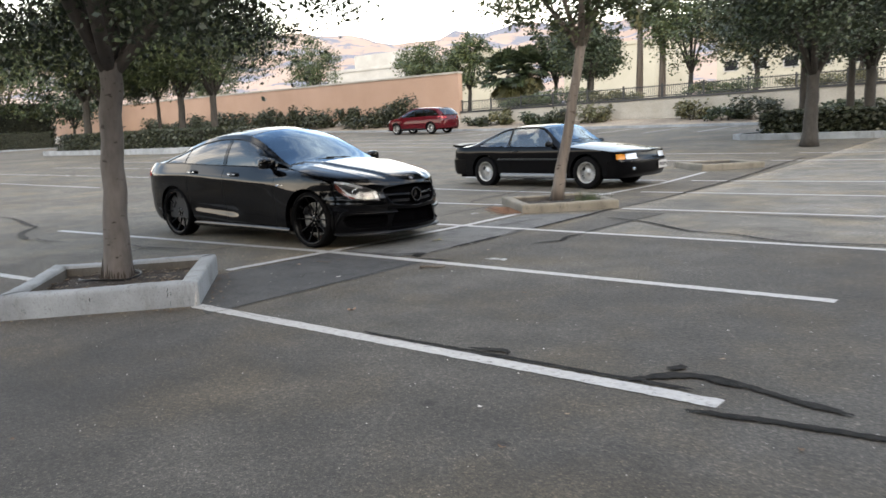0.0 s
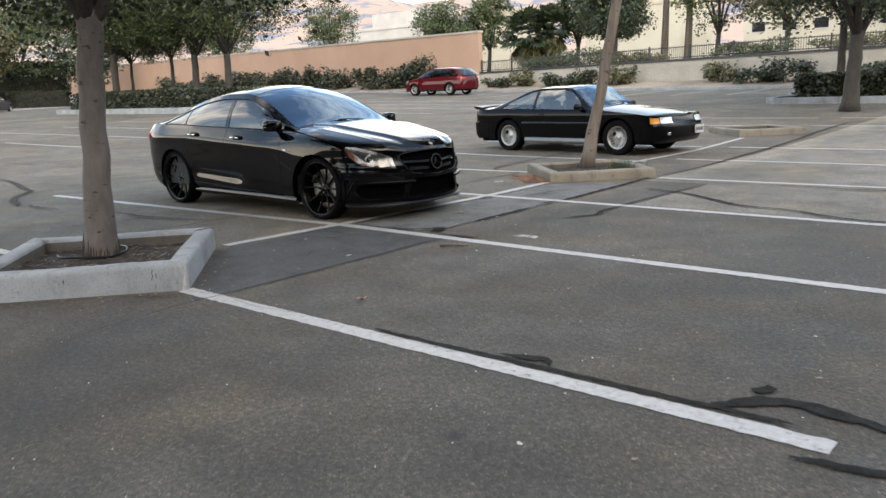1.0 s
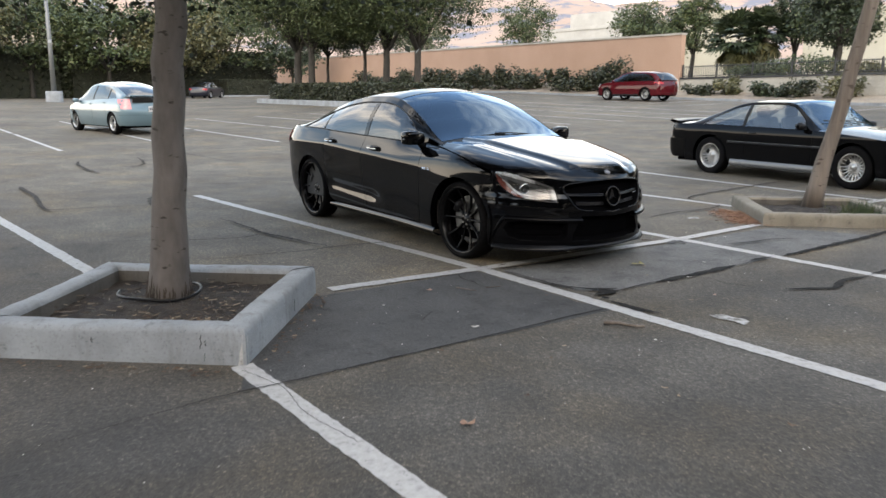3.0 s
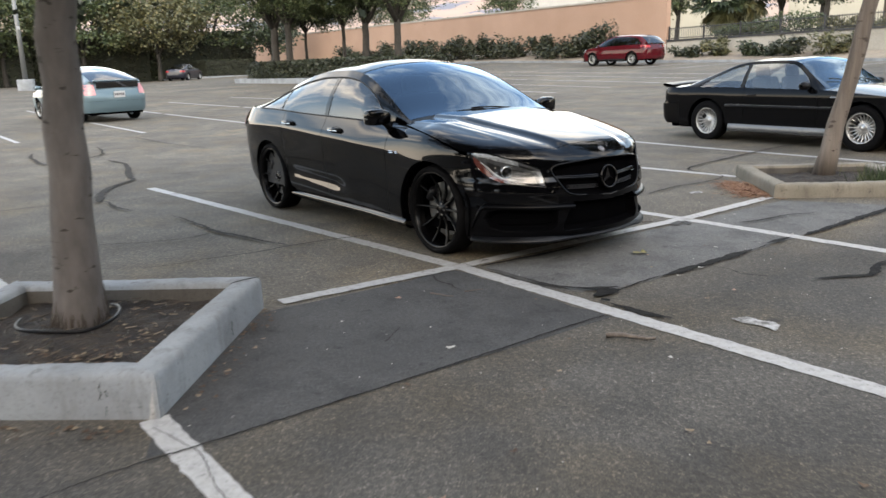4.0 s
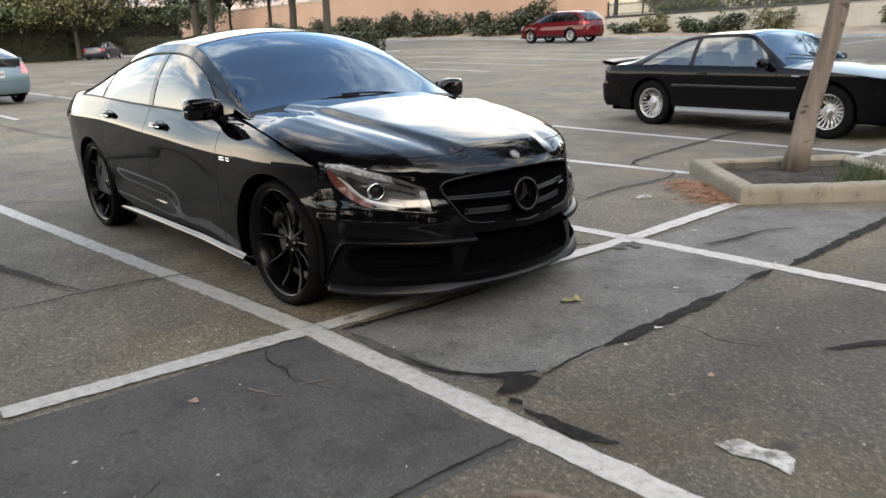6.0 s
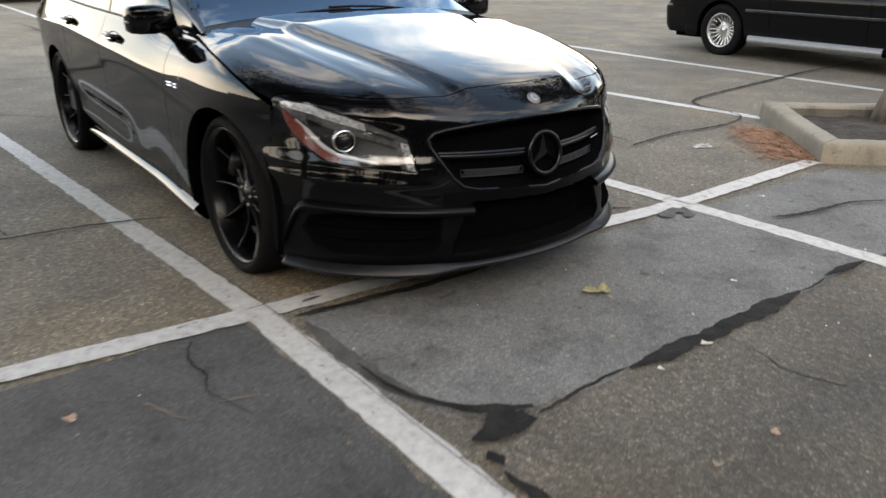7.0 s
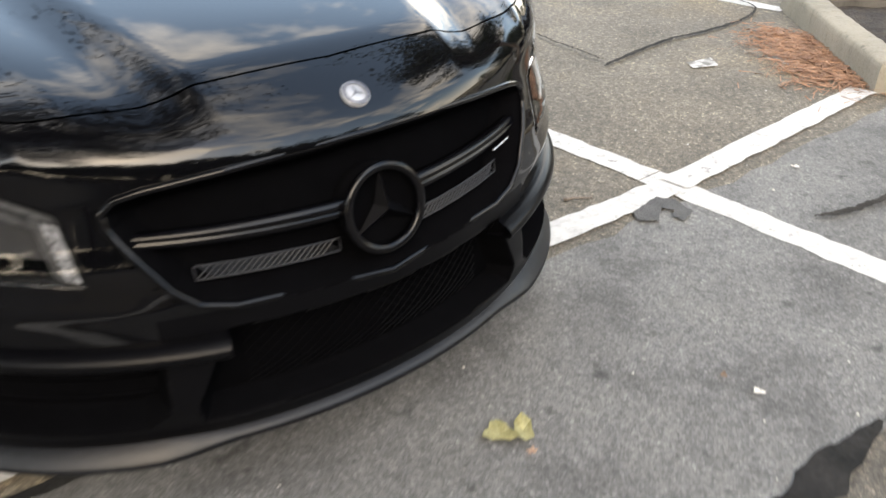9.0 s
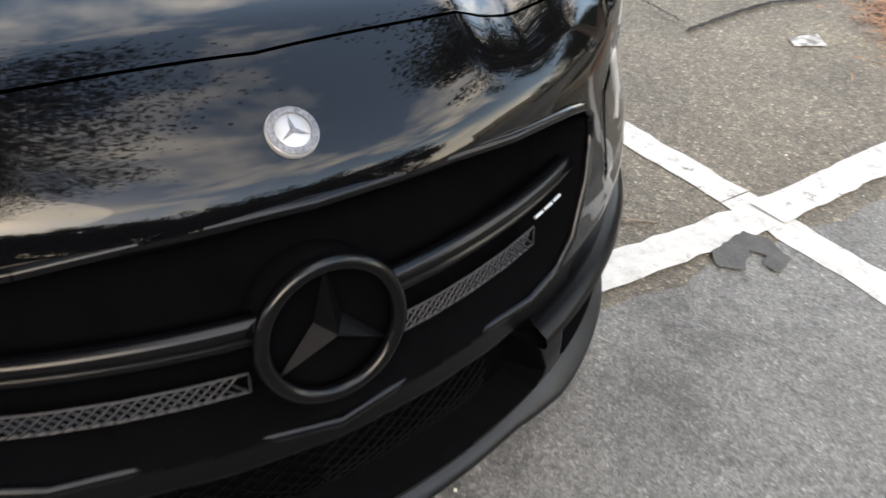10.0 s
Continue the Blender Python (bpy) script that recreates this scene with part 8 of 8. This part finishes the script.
YELLOW_LEAF = two_tone("leaf_yellow", (0.15, 0.135, 0.05), (0.25, 0.23, 0.11), 40.0, 200.0, 0.7, 0.2)
TAN_LEAF = two_tone("leaf_tan", (0.20, 0.115, 0.075), (0.29, 0.185, 0.13), 40.0, 200.0, 0.7, 0.2)
BROWN_LEAF = two_tone("leaf_brown", (0.055, 0.032, 0.019), (0.12, 0.074, 0.042), 40.0, 200.0, 0.8, 0.2)
DARK_LEAF = two_tone("leaf_dark", (0.040, 0.022, 0.012), (0.085, 0.048, 0.025), 40.0, 200.0, 0.8, 0.2)
DRY_LEAF = two_tone("leaf_dry", (0.16, 0.115, 0.07), (0.26, 0.20, 0.13), 40.0, 200.0, 0.8, 0.2)
PALE_BIT = two_tone("pale_scrap", (0.3375, 0.3225, 0.285), (0.465, 0.45, 0.4125), 40.0, 200.0, 0.8, 0.2)
fallen_leaf(2.375, 0.18, 0.05, 20, YELLOW_LEAF, "fallen yellow-green leaf on the asphalt", "fallen leaves", 0.6, 3)
fallen_leaf(2.40, 0.225, 0.042, 145, YELLOW_LEAF, "fallen yellow-green leaf curled on the asphalt", "fallen leaves", 0.8, 2)
fallen_leaf(2.455, 0.20, 0.014, 70, TAN_LEAF, "small orange piece of a fallen leaf", "fallen leaves")
fallen_leaf(2.91, 0.17, 0.024, 40, PALE_BIT, "small pale fallen leaf by the tar seal", "fallen leaves", lobes=3)
fallen_leaf(2.12, -1.67, 0.03, 10, TAN_LEAF, "small tan fallen leaf", "fallen leaves", lobes=3)
fallen_leaf(3.0, -1.95, 0.03, 80, PALE_BIT, "small pale fallen leaf", "fallen leaves", lobes=3)
fallen_leaf(4.09, -2.84, 0.04, 80, TAN_LEAF, "pale tan fallen leaf on bare asphalt", "fallen leaves", 0.8, 3)
fallen_leaf(3.35, -0.12, 0.022, 120, TAN_LEAF, "small tan fallen leaf", "fallen leaves", lobes=3)
fallen_leaf(2.64, 0.72, 0.016, 30, PALE_BIT, "small pale scrap on the coarse patch", "fallen leaves", lobes=3)
fallen_leaf(2.93, -0.09, 0.016, 10, PALE_BIT, "small pale scrap by the tar seal", "fallen leaves", lobes=3)
rnd1 = random.Random(77)
for k in range(150):
    # litter gathers along the planter's kerbs
    if k < 100:
        t = rnd1.random()
        a, b = ((2.86, -3.42), (1.95, -4.45)) if k % 2 else ((2.83, -3.27), (1.75, -2.38))
        nx, ny = (0.7, -0.7) if k % 2 else (0.7, 0.7)
        d = abs(rnd1.gauss(0, 0.06)) + 0.015
        x, y = a[0] + (b[0] - a[0]) * t + nx * d, a[1] + (b[1] - a[1]) * t + ny * d
    else:
        x, y = rnd1.uniform(1.9, 8.0), rnd1.uniform(-5.5, 2.5)
    fallen_leaf(x, y, rnd1.uniform(0.008, 0.022), rnd1.uniform(0, 360), (BROWN_LEAF, DARK_LEAF if k < 100 else PALE_BIT, DARK_LEAF, BROWN_LEAF, DRY_LEAF)[k % 5], "tiny dry leaf scrap on the asphalt", "leaf scraps", 0.5, 3)
for k in range(150):
    a, r = rnd1.uniform(0, 6.28), rnd1.uniform(0.2, 0.60)
    if k > 60:
        a, r = rnd1.gauss(0.1, 0.45), rnd1.uniform(0.30, 0.66)
    ob = fallen_leaf(1.81 + r * math.cos(a), -3.42 + r * math.sin(a), rnd1.uniform(0.010, 0.026), rnd1.uniform(0, 360), (BROWN_LEAF, DARK_LEAF, DARK_LEAF, DRY_LEAF)[k % 4], "dry brown leaf on the planter's soil", "leaves in the planter", 0.6, 3)
    ob.matrix_world = ob.matrix_world @ Matrix.Translation((0, 0, 0.102))


def grit():
    """Tiny pale stones and crumbs strewn over the asphalt."""
    rnd = random.Random(21)
    V, F = [], []
    for _ in range(520):
        x, y = rnd.uniform(1.2, 8.6), rnd.uniform(-6.0, 3.5)
        r = rnd.uniform(0.002, 0.0055) * (1.6 if rnd.random() < 0.08 else 1.0)
        z = rise(x, y) + 0.006
        a = rnd.uniform(0, 6.28)
        k = len(V)
        V += [(x + r * math.cos(a + j * 1.571), y + r * 0.8 * math.sin(a + j * 1.571), z) for j in range(4)] + [(x + rnd.uniform(-0.3, 0.3) * r, y, z + r * 0.8)]
        F += [(k + j, k + (j + 1) % 4, k + 4) for j in range(4)]
    ob = new("grit", mesh_of("grit", V, F, PALE_BIT))
    return tagged(ob, "pale grit scattered over the asphalt", "grit", kind="stuff")


grit()


def twig(x, y, turn, length, r, label, mat):
    rnd = random.Random(int(x * 100))
    pts = [(length * (k / 6 - 0.5), rnd.uniform(-0.05, 0.05) * length, r + 0.3 * r * math.sin(k)) for k in range(7)]
    ob = new("twig", mesh_of("twig", *tube(pts, [r * (1 - 0.08 * k) for k in range(7)], 6), mat, True))
    ob.matrix_world = pose(x, y, rise(x, y) + 0.003, 0, 0, turn)
    return tagged(ob, label, "twig", "twigs")


twig(3.495, -1.205, 38, 0.24, 0.014, "broken brown stick beside the stall line", BARK_TAN)
twig(2.24, -1.44, 20, 0.16, 0.004, "thin pale twig on bare asphalt", BARK_TAN)
twig(2.30, -1.24, 70, 0.12, 0.003, "thin pale twig on bare asphalt", BARK_TAN)
twig(1.72, 1.10, 60, 0.10, 0.006, "short reddish stick by the bumper", BARK_TAN)


def needle_drift():
    """A drift of rusty needles swept against the second planter."""
    V, F = [], []
    rnd = random.Random(9)
    for _ in range(2600):
        t = rnd.random()
        x, y = 1.68 - 0.62 * t + rnd.gauss(0, 0.10), 2.90 + 0.52 * t - abs(rnd.gauss(0, 0.14))
        a, L, z = rnd.uniform(0, 6.28), rnd.uniform(0.04, 0.09), rnd.uniform(0.004, 0.022)
        dx, dy = math.cos(a) * L / 2, math.sin(a) * L / 2
        nx, ny = -math.sin(a) * 0.0022, math.cos(a) * 0.0022
        F.append((len(V), len(V) + 1, len(V) + 2, len(V) + 3))
        V += [(x - dx - nx, y - dy - ny, z), (x + dx - nx, y + dy - ny, z + rnd.uniform(-0.004, 0.006)), (x + dx + nx, y + dy + ny, z + 0.001), (x - dx + nx, y - dy + ny, z)]
    ob = new("pine_needles", mesh_of("pine_needles", V, F, two_tone("needle_rust", (0.16, 0.080, 0.045), (0.27, 0.145, 0.085), 20.0, 90.0, 0.85, 0.0)))
    return tagged(ob, "drift of rusty pine needles against the planter kerb", "needles", kind="stuff")


needle_drift()


def hose_loop():
    pts = [(1.60 + 0.27 * math.cos(a) + 0.02 * math.sin(3 * a), -3.38 + 0.25 * math.sin(a), 0.132 + 0.02 * abs(math.sin(1.5 * a))) for a in np.linspace(-2.2, 1.9, 30)]
    ob = new("drip_hose", mesh_of("drip_hose", *tube(pts, 0.009, 6), TRIM_BLACK, True))
    return tagged(ob, "black irrigation hose looped round the tree foot", "hose")


hose_loop()


def soil_litter(cx, cy, seed):
    """Fine twigs and stalks lying on the planter's soil."""
    rnd = random.Random(seed)
    V, F = [], []
    for _ in range(260):
        a, r = rnd.uniform(0, 6.28), 0.62 * rnd.random() ** 0.6
        x, y, z = cx + r * math.cos(a), cy + r * math.sin(a), 0.122 + rnd.uniform(0.0, 0.012)
        b, L, w = rnd.uniform(0, 6.28), rnd.uniform(0.015, 0.07), rnd.uniform(0.0008, 0.0022)
        dx, dy = math.cos(b) * L / 2, math.sin(b) * L / 2
        nx, ny, k = -math.sin(b) * w, math.cos(b) * w, len(V)
        V += [(x - dx - nx, y - dy - ny, z - 0.004), (x - dx + nx, y - dy + ny, z - 0.004), (x - dx, y - dy, z + w), (x + dx - nx, y + dy - ny, z), (x + dx + nx, y + dy + ny, z), (x + dx, y + dy, z + w + 0.004)]
        F += [(k, k + 3, k + 5, k + 2), (k + 2, k + 5, k + 4, k + 1)]
    ob = new("twig_litter", mesh_of("twig_litter", V, F, leaf_material("litter_stalks", (0.018, 0.012, 0.008), (0.045, 0.032, 0.021), (0.16, 0.125, 0.09))))
    return tagged(ob, "fine dry twigs and stalks on the planter's soil", "twigs", kind="stuff")


soil_litter(1.80, -3.41, 5)


def weeds(x, y, n, seed):
    rnd = random.Random(seed)
    V, F = [], []
    for _ in range(n):
        a, h = rnd.uniform(0, 6.28), rnd.uniform(0.06, 0.22)
        px, py = x + rnd.gauss(0, 0.12), y + rnd.gauss(0, 0.12)
        F.append((len(V), len(V) + 1, len(V) + 2))
        V += [(px - 0.004, py, 0.05), (px + 0.004, py, 0.05), (px + 0.08 * math.cos(a), py + 0.08 * math.sin(a), 0.05 + h)]
    ob = new("weeds", mesh_of("weeds", V, F, LEAF_MID))
    return tagged(ob, "small green weeds in the planter soil", "weeds", kind="stuff")


weeds(2.25, 4.05, 260, 3)
